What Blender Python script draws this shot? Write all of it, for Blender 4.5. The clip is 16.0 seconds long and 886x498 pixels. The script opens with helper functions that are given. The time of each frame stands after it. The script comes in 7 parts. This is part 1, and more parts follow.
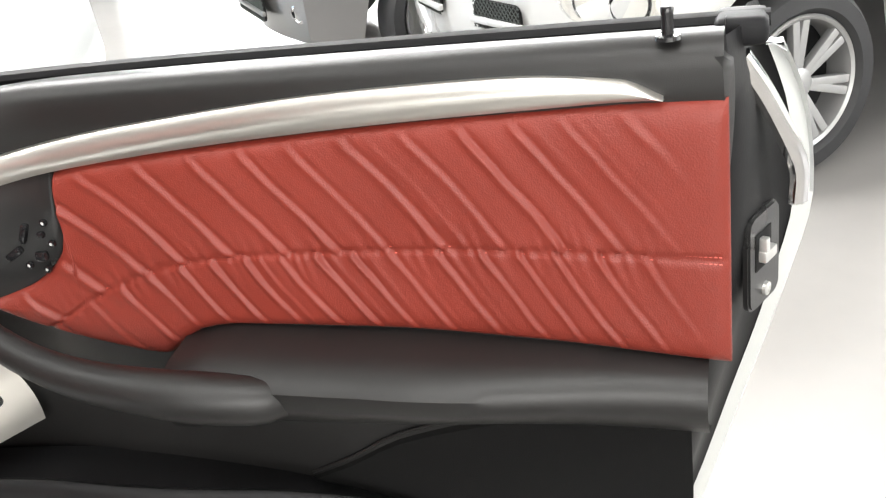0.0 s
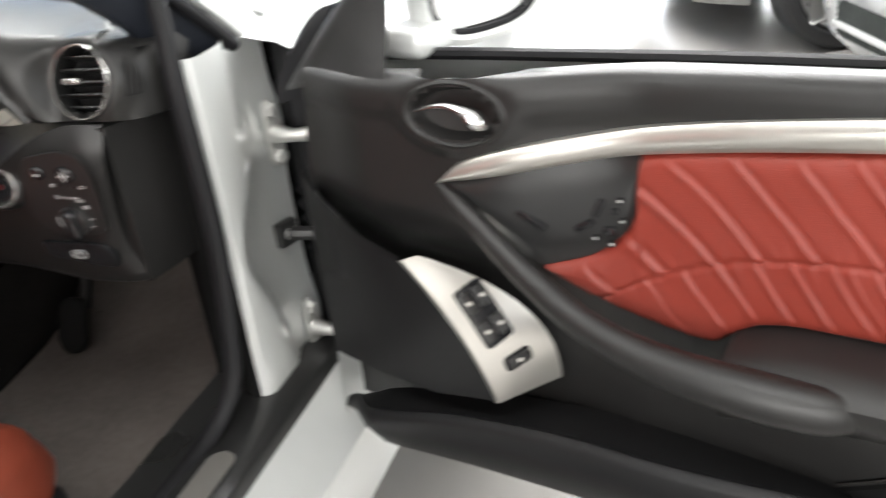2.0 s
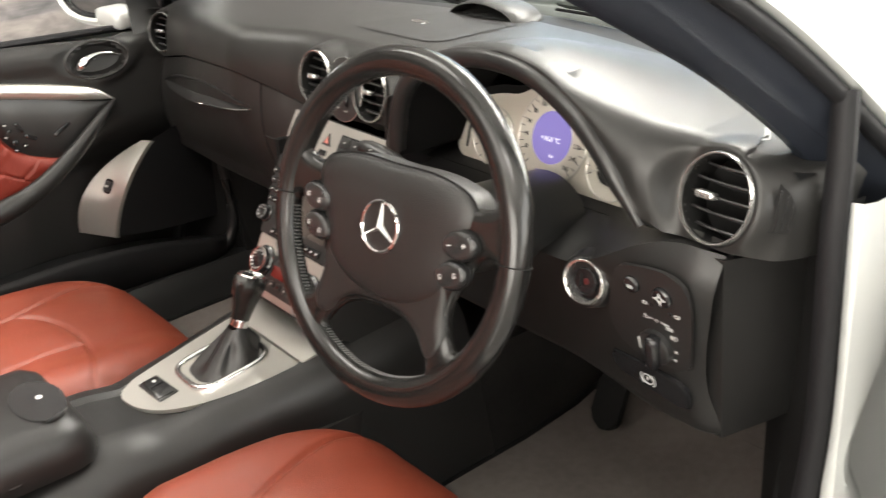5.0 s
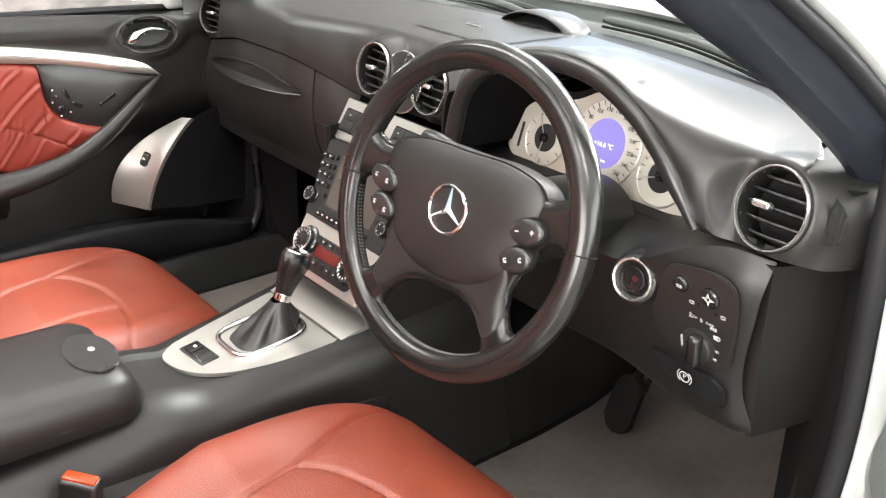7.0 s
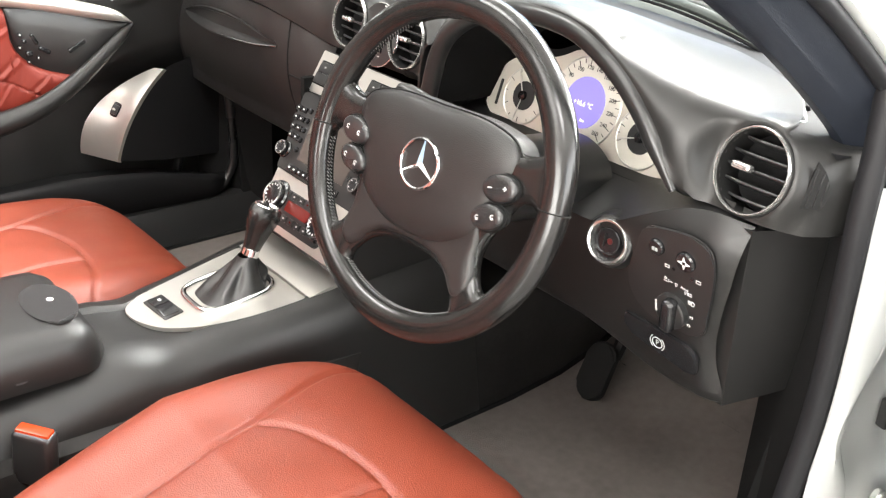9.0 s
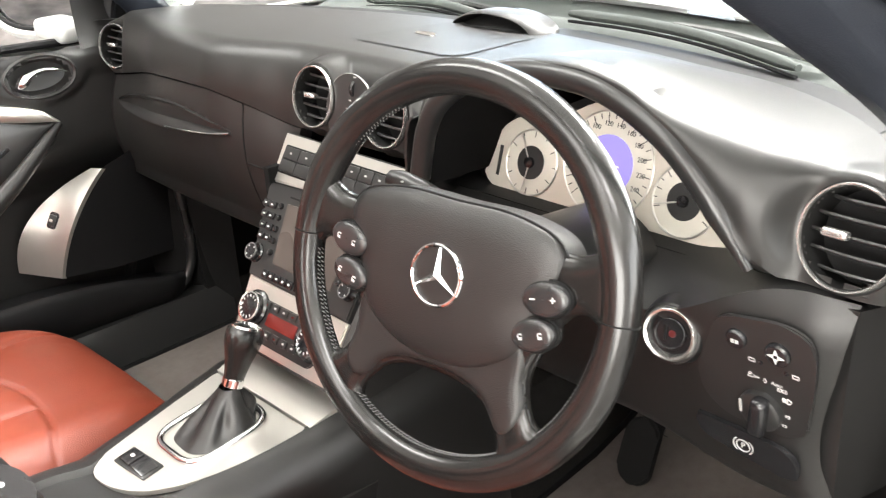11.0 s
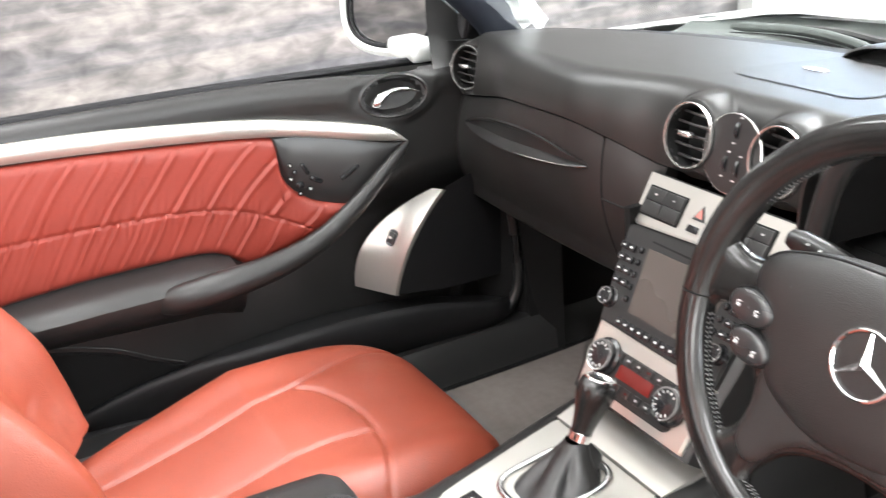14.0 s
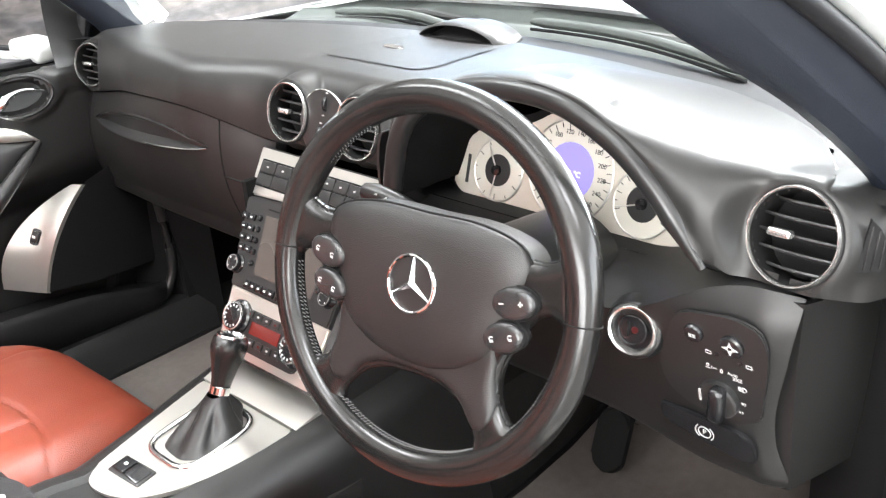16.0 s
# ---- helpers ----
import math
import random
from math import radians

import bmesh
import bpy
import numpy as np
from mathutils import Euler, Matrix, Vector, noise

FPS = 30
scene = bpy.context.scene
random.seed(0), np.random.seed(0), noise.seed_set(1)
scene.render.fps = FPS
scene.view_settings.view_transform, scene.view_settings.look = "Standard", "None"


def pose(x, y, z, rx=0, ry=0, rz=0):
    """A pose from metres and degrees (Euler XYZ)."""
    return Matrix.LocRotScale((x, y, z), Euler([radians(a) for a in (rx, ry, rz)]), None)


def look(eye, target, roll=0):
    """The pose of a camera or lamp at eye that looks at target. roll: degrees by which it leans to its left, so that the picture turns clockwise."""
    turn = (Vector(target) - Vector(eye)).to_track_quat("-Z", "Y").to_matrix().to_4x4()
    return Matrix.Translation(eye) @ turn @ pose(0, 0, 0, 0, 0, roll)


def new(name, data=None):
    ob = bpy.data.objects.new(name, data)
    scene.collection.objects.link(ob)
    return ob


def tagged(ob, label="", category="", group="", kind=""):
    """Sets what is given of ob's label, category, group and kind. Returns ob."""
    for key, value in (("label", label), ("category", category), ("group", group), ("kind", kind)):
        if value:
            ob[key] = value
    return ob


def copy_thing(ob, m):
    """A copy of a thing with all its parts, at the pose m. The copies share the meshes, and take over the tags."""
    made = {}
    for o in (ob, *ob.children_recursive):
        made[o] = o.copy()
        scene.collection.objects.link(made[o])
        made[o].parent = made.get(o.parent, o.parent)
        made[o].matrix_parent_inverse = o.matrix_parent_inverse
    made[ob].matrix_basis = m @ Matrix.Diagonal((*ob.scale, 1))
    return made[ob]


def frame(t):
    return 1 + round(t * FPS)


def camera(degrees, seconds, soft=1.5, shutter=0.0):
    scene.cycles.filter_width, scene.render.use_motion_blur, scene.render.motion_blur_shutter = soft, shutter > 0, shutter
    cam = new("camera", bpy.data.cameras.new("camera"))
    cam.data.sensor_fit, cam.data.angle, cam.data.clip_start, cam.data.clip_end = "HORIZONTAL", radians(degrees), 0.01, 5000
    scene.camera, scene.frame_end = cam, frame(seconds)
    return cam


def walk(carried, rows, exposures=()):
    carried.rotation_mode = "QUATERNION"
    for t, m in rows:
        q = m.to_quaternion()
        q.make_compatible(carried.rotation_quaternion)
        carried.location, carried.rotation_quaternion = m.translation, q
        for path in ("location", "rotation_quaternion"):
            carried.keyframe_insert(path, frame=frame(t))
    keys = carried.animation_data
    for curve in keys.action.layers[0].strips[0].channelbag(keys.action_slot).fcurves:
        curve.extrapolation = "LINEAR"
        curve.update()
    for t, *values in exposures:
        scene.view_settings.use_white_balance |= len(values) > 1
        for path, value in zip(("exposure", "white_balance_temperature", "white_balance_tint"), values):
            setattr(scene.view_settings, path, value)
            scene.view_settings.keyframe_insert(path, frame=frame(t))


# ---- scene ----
cam = camera(47.0, 16.0, soft=1.25, shutter=0.4)
PATH = [
    (0, (1.647, -0.928, 1.064), (1.554, 0.876, 0.205), -8.4),
    (0.5, (1.653, -0.923, 1.067), (1.545, 0.880, 0.207), -7.2),
    (1, (1.605, -0.920, 1.086), (1.424, 0.880, 0.231), -6.7),
    (1.5, (1.537, -0.916, 1.108), (1.135, 0.845, 0.249), -7.5),
    (2, (1.387, -0.952, 1.147), (0.749, 0.721, 0.254), -7.9),
    (2.5, (1.279, -0.975, 1.179), (0.424, 0.591, 0.275), -9.4),
    (3, (1.220, -0.887, 1.186), (0.195, 0.645, 0.409), -4.4),
    (3.5, (1.193, -0.773, 1.175), (-0.002, 0.587, 0.325), -3.1),
    (4, (1.179, -0.681, 1.198), (-0.164, 0.536, 0.352), -5.1),
    (4.5, (1.151, -0.677, 1.205), (-0.246, 0.500, 0.392), -4.9),
    (5, (1.149, -0.730, 1.210), (-0.303, 0.366, 0.381), -4.5),
    (5.2, (1.145, -0.748, 1.200), (-0.335, 0.322, 0.384), -3.9),
    (7.3, (1.139, -0.850, 1.204), (-0.274, 0.314, 0.399), 1.9),
    (7.5, (1.137, -0.852, 1.202), (-0.264, 0.322, 0.392), 2.3),
    (8, (1.133, -0.851, 1.191), (-0.247, 0.342, 0.371), 2.9),
    (8.5, (1.128, -0.846, 1.178), (-0.243, 0.350, 0.349), 3.4),
    (9, (1.130, -0.819, 1.179), (-0.257, 0.342, 0.324), 3.2),
    (9.5, (1.118, -0.791, 1.185), (-0.307, 0.336, 0.349), 1.6),
    (9.7, (1.099, -0.772, 1.186), (-0.332, 0.363, 0.370), 0.4),
    (11.8, (0.811, -0.725, 1.169), (-0.515, 0.529, 0.352), -3.7),
    (12, (0.783, -0.730, 1.174), (-0.589, 0.480, 0.364), -3.6),
    (12.5, (0.734, -0.738, 1.187), (-0.756, 0.333, 0.391), -3.5),
    (13, (0.719, -0.732, 1.180), (-0.917, 0.136, 0.425), -5.3),
    (13.5, (0.756, -0.741, 1.189), (-0.939, 0.016, 0.446), -5.8),
    (14, (0.797, -0.752, 1.186), (-0.867, 0.061, 0.431), -4.9),
    (14.5, (0.839, -0.755, 1.193), (-0.692, 0.250, 0.387), -3.6),
    (15, (0.897, -0.744, 1.188), (-0.499, 0.434, 0.374), -3.4),
    (15.5, (0.930, -0.746, 1.204), (-0.388, 0.516, 0.384), -3.6),
    (16, (0.963, -0.755, 1.209), (-0.346, 0.514, 0.386), -4.6),
]
EXPOSURES = [(0, 0.05, 6700, 10), (2, 0.05, 6650, 10), (3, 0.22, 6750, 10), (3.5, 0.25, 7050, 10), (5, 0.5, 7200, 10), (7.5, 1.1, 6700, 10), (8.5, 1.15, 6900, 10), (9.5, 1.3, 6700, 10), (12, 1.2, 6950, 10), (13, 1.2, 6700, 10), (13.5, 1.2, 6550, 10), (16, 1.38, 6450, 10)]
walk(cam, [(t, look(eye, target, roll)) for t, eye, target, roll in PATH], EXPOSURES)

# ---------------------------------------------------------------- light
world = bpy.data.worlds.new("showroom_sky")
scene.world = world
world.use_nodes = True
wn = world.node_tree.nodes
sky = wn.new("ShaderNodeTexSky")
sky.sky_type, sky.sun_disc = "NISHITA", False
sky.sun_elevation, sky.sun_rotation = radians(40), radians(60)
world.node_tree.links.new(sky.outputs[0], wn["Background"].inputs[0])
wn["Background"].inputs[1].default_value = 0.10


def lamp(name, kind, m, energy, size=(1, 1), colour=(1, 1, 1)):
    data = bpy.data.lights.new(name, kind)
    data.energy, data.color = energy, colour
    if kind == "AREA":
        data.shape, data.size, data.size_y = "RECTANGLE", size[0], size[1]
    ob = new(name, data)
    ob.matrix_world = m
    return ob


# daylight that falls in through the wide shop front beyond the driver's door
lamp("shop_front_daylight", "AREA", look((5.75, 2.2, 1.75), (0.5, 2.0, 1.2)), 300, (8.0, 2.6), (0.97, 0.99, 1.0))
lamp("end_window_daylight", "AREA", look((2.3, 7.35, 1.75), (1.2, 0.0, 1.2)), 1050, (6.6, 2.6), (0.95, 0.98, 1.0))
lamp("rear_window_daylight", "AREA", look((1.9, -5.95, 1.7), (1.0, 0.0, 0.9)), 400, (5.2, 2.5), (1.0, 0.99, 0.97))
# added ceiling fill lamps, unseen, each weighted to brighten car, dash or far floor
for cx, cy, power in ((0.1, 2.3, 270), (1.7, -1.7, 60), (-1.4, -0.9, 55), (3.2, 3.8, 150), (0.2, -3.4, 40), (-1.2, 2.4, 75), (1.6, 5.9, 130)):
    lamp("ceiling_fill_light", "AREA", look((cx, cy, 3.4), (cx, cy + 0.001, 0)), power, (2.2, 0.7), (0.98, 0.99, 1.0))


# ---------------------------------------------------------------- materials
def material(name, colour, rough=0.5, metal=0.0, spec=0.5, vary=0.06, scale=6.0, bump=0.0, grain=400.0, grain_kind="noise",
             second=None, coat=0.0, rough_vary=0.08, random_vary=0.0):
    """A surface with two scales of colour variation, uneven gloss and a fine relief."""
    mat = bpy.data.materials.new(name)
    mat.use_nodes = True
    nt = mat.node_tree
    n, l = nt.nodes, nt.links
    b = n["Principled BSDF"]
    b.inputs["Metallic"].default_value = metal
    b.inputs["Specular IOR Level"].default_value = spec
    b.inputs["Coat Weight"].default_value = coat
    b.inputs["Coat Roughness"].default_value = 0.04
    tc = n.new("ShaderNodeTexCoord")
    big = n.new("ShaderNodeTexNoise")
    big.inputs["Scale"].default_value, big.inputs["Detail"].default_value = scale, 4
    l.new(tc.outputs["Object"], big.inputs["Vector"])
    fine = n.new("ShaderNodeTexNoise")
    fine.inputs["Scale"].default_value, fine.inputs["Detail"].default_value = scale * 14, 3
    l.new(tc.outputs["Object"], fine.inputs["Vector"])
    mix = n.new("ShaderNodeMix")
    mix.data_type = "RGBA"
    c2 = second or tuple(min(1, c * (1 + 2.2 * vary)) for c in colour)
    mix.inputs["A"].default_value = (*[c * (1 - vary) for c in colour], 1)
    mix.inputs["B"].default_value = (*c2, 1)
    add = n.new("ShaderNodeMath")
    add.operation = "MULTIPLY_ADD"
    l.new(fine.outputs[0], add.inputs[0])
    add.inputs[1].default_value = 0.45
    half = n.new("ShaderNodeMath")
    half.operation = "MULTIPLY_ADD"
    l.new(big.outputs[0], half.inputs[0])
    half.inputs[1].default_value, half.inputs[2].default_value = 1.3, -0.38
    l.new(half.outputs[0], add.inputs[2])
    l.new(add.outputs[0], mix.inputs["Factor"])
    l.new(mix.outputs["Result"], b.inputs["Base Color"])
    rr = n.new("ShaderNodeMapRange")
    rr.inputs["To Min"].default_value, rr.inputs["To Max"].default_value = max(0.02, rough - rough_vary), min(1, rough + rough_vary)
    l.new(big.outputs[0], rr.inputs["Value"])
    l.new(rr.outputs[0], b.inputs["Roughness"])
    if bump:
        if grain_kind == "leather":
            g = n.new("ShaderNodeTexVoronoi")
            g.feature = "F1"
            g.inputs["Scale"].default_value = grain
        else:
            g = n.new("ShaderNodeTexNoise")
            g.inputs["Scale"].default_value, g.inputs["Detail"].default_value = grain, 2
        l.new(tc.outputs["Object"], g.inputs["Vector"])
        bp = n.new("ShaderNodeBump")
        bp.inputs["Strength"].default_value, bp.inputs["Distance"].default_value = bump, 0.0012
        l.new(g.outputs[0], bp.inputs["Height"])
        l.new(bp.outputs[0], b.inputs["Normal"])
    return mat


def glowing(name, colour, strength):
    mat = bpy.data.materials.new(name)
    mat.use_nodes = True
    b = mat.node_tree.nodes["Principled BSDF"]
    b.inputs["Base Color"].default_value = (*[0.3 * c for c in colour], 1)
    b.inputs["Emission Color"].default_value, b.inputs["Emission Strength"].default_value = (*colour, 1), strength
    b.inputs["Roughness"].default_value = 0.25
    return mat


def glass(name, colour=(1, 1, 1), rough=0.0, ior=1.45):
    mat = bpy.data.materials.new(name)
    mat.use_nodes = True
    n, l = mat.node_tree.nodes, mat.node_tree.links
    clear, gloss, mix, fres = n.new("ShaderNodeBsdfTransparent"), n.new("ShaderNodeBsdfGlossy"), n.new("ShaderNodeMixShader"), n.new("ShaderNodeFresnel")
    clear.inputs[0].default_value = (*colour, 1)
    gloss.inputs["Roughness"].default_value = rough
    fres.inputs["IOR"].default_value = ior
    l.new(fres.outputs[0], mix.inputs[0])
    l.new(clear.outputs[0], mix.inputs[1])
    l.new(gloss.outputs[0], mix.inputs[2])
    l.new(mix.outputs[0], n["Material Output"].inputs[0])
    return mat


SOFT_BLACK = material("black_soft_plastic", (0.0115, 0.0112, 0.011), 0.40, spec=0.42, bump=0.10, grain=1300, grain_kind="leather", scale=3)
DASH_TOP = material("dashboard_skin", (0.0125, 0.0122, 0.0117), 0.37, spec=0.40, bump=0.10, grain=1200, grain_kind="leather", scale=3)
HARD_BLACK = material("black_hard_plastic", (0.015, 0.015, 0.015), 0.30, spec=0.5, bump=0.1, grain=700, scale=4)
SATIN_BLACK = material("satin_black_plastic", (0.017, 0.017, 0.0175), 0.27, spec=0.6, scale=6)
MATT_BLACK = material("matt_black_plastic", (0.008, 0.008, 0.0085), 0.48, spec=0.2, bump=0.15, grain=600, scale=5)
GLOSS_BLACK = material("gloss_black_plastic", (0.012, 0.012, 0.013), 0.16, spec=0.5, scale=4, rough_vary=0.04)
DEEP_BLACK = material("deep_black", (0.006, 0.006, 0.006), 0.7, spec=0.2, scale=8)
RUBBER = material("black_rubber", (0.009, 0.009, 0.010), 0.55, spec=0.18, bump=0.1, grain=300, scale=7)
WHEEL_LEATHER = material("black_leather", (0.013, 0.0127, 0.0125), 0.36, spec=0.5, bump=0.22, grain=1000, grain_kind="leather", scale=9)
POLISHED_LEATHER = material("worn_black_leather", (0.009, 0.0087, 0.0085), 0.22, spec=0.5, bump=0.04, grain=700, grain_kind="leather", scale=12)
# black lining, with the bluish light that falls on it tinted into the colour
PILLAR_CLOTH = material("blue_lit_pillar_lining", (0.0085, 0.0105, 0.0155), 0.42, spec=0.4, bump=0.25, grain=900, scale=5)
RED_LEATHER = material("red_leather", (0.175, 0.034, 0.018), 0.40, spec=0.5, vary=0.07, bump=0.30, grain=650, grain_kind="leather", scale=5)
RED_DOOR = material("red_gathered_leather", (0.170, 0.0228, 0.0142), 0.46, spec=0.36, vary=0.09, bump=0.2, grain=650, grain_kind="leather", scale=9)
RED_THREAD = material("red_thread", (0.42, 0.07, 0.05), 0.6, scale=60)
BLACK_THREAD = material("grey_thread", (0.10, 0.10, 0.10), 0.6, scale=60)
SILVER = material("satin_aluminium", (0.62, 0.60, 0.56), 0.30, metal=0.85, vary=0.03, scale=4, bump=0.04, grain=600)
SILVER_PAINT = material("silver_painted_plastic", (0.60, 0.58, 0.54), 0.36, metal=0.55, vary=0.03, scale=5)
BRIGHT = material("satin_chrome", (0.70, 0.69, 0.67), 0.24, metal=0.9, vary=0.02, scale=8)
CHROME = material("chrome", (0.78, 0.78, 0.78), 0.07, metal=1.0, vary=0.02, scale=8, rough_vary=0.03)
STEEL = material("zinc_plated_steel", (0.62, 0.62, 0.60), 0.34, metal=0.8, vary=0.08, scale=25)
CAR_PAINT = material("silver_car_paint", (0.57, 0.585, 0.575), 0.30, metal=0.22, vary=0.02, scale=3, coat=0.7, rough_vary=0.03)
WHITE_PAINT = material("white_car_paint", (0.45, 0.45, 0.44), 0.28, vary=0.01, scale=3, coat=0.8, rough_vary=0.03)
GREY_PAINT = material("grey_car_paint", (0.16, 0.157, 0.153), 0.30, metal=0.4, vary=0.02, scale=3, coat=0.8, rough_vary=0.03)
CARPET = material("charcoal_carpet", (0.019, 0.018, 0.0175), 0.95, spec=0.04, vary=0.3, bump=1.0, grain=900, scale=9)
MAT_CARPET = material("grey_velour_mat", (0.100, 0.087, 0.080), 0.95, spec=0.05, vary=0.3, bump=1.0, grain=800, scale=5)
CLOTH = material("black_cloth_lining", (0.007, 0.007, 0.007), 0.9, spec=0.08, bump=0.5, grain=900, scale=12)
DIAL = material("ivory_dial_face", (0.66, 0.63, 0.56), 0.5, vary=0.02, scale=8)
DIAL_PLATE = material("champagne_dial_plate", (0.60, 0.56, 0.49), 0.42, metal=0.15, vary=0.02, scale=8)
COWL = material("grey_cowl_plastic", (0.050, 0.056, 0.053), 0.80, spec=0.15, vary=0.2, scale=20, bump=0.2, grain=200)
INK = material("dark_ink", (0.02, 0.02, 0.02), 0.6, scale=10)
WHITE_MARK = material("white_marking", (0.42, 0.42, 0.41), 0.6, scale=10)
AMBER_RED = material("dark_red_display", (0.10, 0.012, 0.010), 0.2, scale=8)
SCREEN = material("brown_grey_screen", (0.055, 0.045, 0.040), 0.30, spec=0.5, scale=2)
# unlit plastic button; a faint added emission brightens its orange
ORANGE = glowing("orange_buckle_glow", (0.9, 0.09, 0.02), 0.12)
VIOLET = glowing("violet_display", (0.30, 0.26, 0.72), 0.5)
PALE = glowing("pale_display_text", (0.9, 0.9, 1.0), 0.9)
CLEAR = glass("clear_glass", (0.95, 0.97, 0.96), ior=1.42)
LENS = glass("lamp_lens", (0.95, 0.95, 0.95), 0.02)
MIRROR = material("mirror_glass", (0.90, 0.91, 0.92), 0.02, metal=1.0, vary=0.0, scale=1, rough_vary=0.0)
FLOOR = material("polished_pale_floor", (0.205, 0.197, 0.186), 0.22, vary=0.05, scale=0.9, bump=0.02, grain=40)
PLASTER = material("white_plaster", (0.80, 0.79, 0.77), 0.8, vary=0.02, scale=1.5, bump=0.2, grain=60)
PLASTER_GREY = material("grey_render", (0.36, 0.36, 0.35), 0.85, vary=0.12, scale=3, bump=0.3, grain=40)
BLUE_PAINT = material("pale_blue_paint", (0.42, 0.55, 0.72), 0.6, vary=0.08, scale=2)
TYRE = material("tyre_rubber", (0.020, 0.020, 0.021), 0.6, bump=0.2, grain=120, scale=8)
ALLOY = material("alloy_wheel", (0.36, 0.36, 0.355), 0.32, metal=0.6, vary=0.04, scale=8)


def weathered_wall():
    """Grey and white blotched stone-look render with dark bands."""
    mat = material("blotched_grey_wall", (0.30, 0.30, 0.31), 0.85)
    n, l = mat.node_tree.nodes, mat.node_tree.links
    tc = n.new("ShaderNodeTexCoord")
    mp = n.new("ShaderNodeMapping")
    mp.inputs["Scale"].default_value = (1, 1.1, 2.4)
    l.new(tc.outputs["Object"], mp.inputs[0])
    a = n.new("ShaderNodeTexNoise")
    a.inputs["Scale"].default_value, a.inputs["Detail"].default_value, a.inputs["Distortion"].default_value = 6.0, 15, 0.35
    l.new(mp.outputs[0], a.inputs["Vector"])
    ramp = n.new("ShaderNodeValToRGB")
    e = ramp.color_ramp.elements
    e[0].position, e[0].color = 0.28, (0.042, 0.041, 0.042, 1)
    e[1].position, e[1].color = 0.72, (0.15, 0.143, 0.14, 1)
    mid = ramp.color_ramp.elements.new(0.47)
    mid.color = (0.078, 0.075, 0.075, 1)
    l.new(a.outputs[0], ramp.inputs[0])
    # broad level bands, dark grey and warm pale
    mb = n.new("ShaderNodeMapping")
    mb.inputs["Scale"].default_value = (1, 0.22, 3.2)
    l.new(tc.outputs["Object"], mb.inputs[0])
    b = n.new("ShaderNodeTexNoise")
    b.inputs["Scale"].default_value, b.inputs["Detail"].default_value, b.inputs["Roughness"].default_value, b.inputs["Distortion"].default_value = 1.7, 12, 0.6, 0.5
    l.new(mb.outputs[0], b.inputs["Vector"])
    tone = n.new("ShaderNodeValToRGB")
    e = tone.color_ramp.elements
    e[0].position, e[0].color = 0.40, (0.52, 0.52, 0.56, 1)
    e[1].position, e[1].color = 0.56, (1.0, 0.93, 0.88, 1)
    l.new(b.outputs[0], tone.inputs[0])
    mix = n.new("ShaderNodeMix")
    mix.data_type, mix.blend_type = "RGBA", "MULTIPLY"
    mix.inputs[0].default_value = 1.0
    l.new(ramp.outputs[0], mix.inputs[6])
    l.new(tone.outputs[0], mix.inputs[7])
    gain = n.new("ShaderNodeMix")
    gain.data_type, gain.blend_type, gain.clamp_result = "RGBA", "MULTIPLY", False
    gain.inputs[0].default_value = 1.0
    gain.inputs[7].default_value = (1.22, 1.22, 1.22, 1)
    l.new(mix.outputs[2], gain.inputs[6])
    l.new(gain.outputs[2], n["Principled BSDF"].inputs["Base Color"])
    return mat


WALL = weathered_wall()


# ---------------------------------------------------------------- mesh helpers
def V(*a):
    return Vector(a)


def pierce(bm, centre, axis, r):
    """Takes away the faces of a skin that lie inside a round opening."""
    axis = Vector(axis).normalized()
    gone = []
    for f in bm.faces:
        d = f.calc_center_median() - Vector(centre)
        if abs(d.dot(axis)) < 0.06 and (d - axis * d.dot(axis)).length < r:
            gone.append(f)
    bmesh.ops.delete(bm, geom=gone, context="FACES")


def part(name, bm, mat, parent=None, label="", sharp=40.0, flip=False):
    """Links a bmesh as one mesh object, under a thing or a part."""
    bmesh.ops.remove_doubles(bm, verts=bm.verts, dist=1e-6)
    bmesh.ops.recalc_face_normals(bm, faces=bm.faces)
    if flip:
        bmesh.ops.reverse_faces(bm, faces=bm.faces)
    me = bpy.data.meshes.new(name)
    bm.to_mesh(me)
    bm.free()
    me.polygons.foreach_set("use_smooth", [True] * len(me.polygons))
    me.set_sharp_from_angle(angle=radians(sharp))
    me.materials.append(mat)
    ob = new(name, me)
    if parent:
        ob.parent = parent
    return tagged(ob, label)


def thing(name, label, category, at=(0, 0, 0), group="", kind=""):
    ob = new(name)
    ob.empty_display_size = 0.05
    ob.location = at
    return tagged(ob, label, category, group, kind)


def axes(origin, z, x=(1, 0, 0)):
    """A matrix whose local z points along z, and local x as near to x as can be."""
    z = Vector(z).normalized()
    y = z.cross(Vector(x)).normalized()
    x = y.cross(z)
    m = Matrix((x, y, z)).transposed().to_4x4()
    m.translation = origin
    return m


def curve(points, n):
    """Points on a smooth line through the given ones, evenly spread by length."""
    p = np.array(points, float)
    q = np.vstack([2 * p[0] - p[1], p, 2 * p[-1] - p[-2]])
    out = []
    for i in range(len(p) - 1):
        a, b, c, d = q[i:i + 4]
        for t in np.linspace(0, 1, 24, endpoint=False):
            out.append(0.5 * (2 * b + (c - a) * t + (2 * a - 5 * b + 4 * c - d) * t ** 2 + (3 * b - a - 3 * c + d) * t ** 3))
    out = np.array(out + [p[-1]])
    s = np.r_[0, np.cumsum(np.linalg.norm(np.diff(out, axis=0), axis=1))]
    return np.stack([np.interp(np.linspace(0, s[-1], n), s, out[:, k]) for k in range(p.shape[1])], 1)


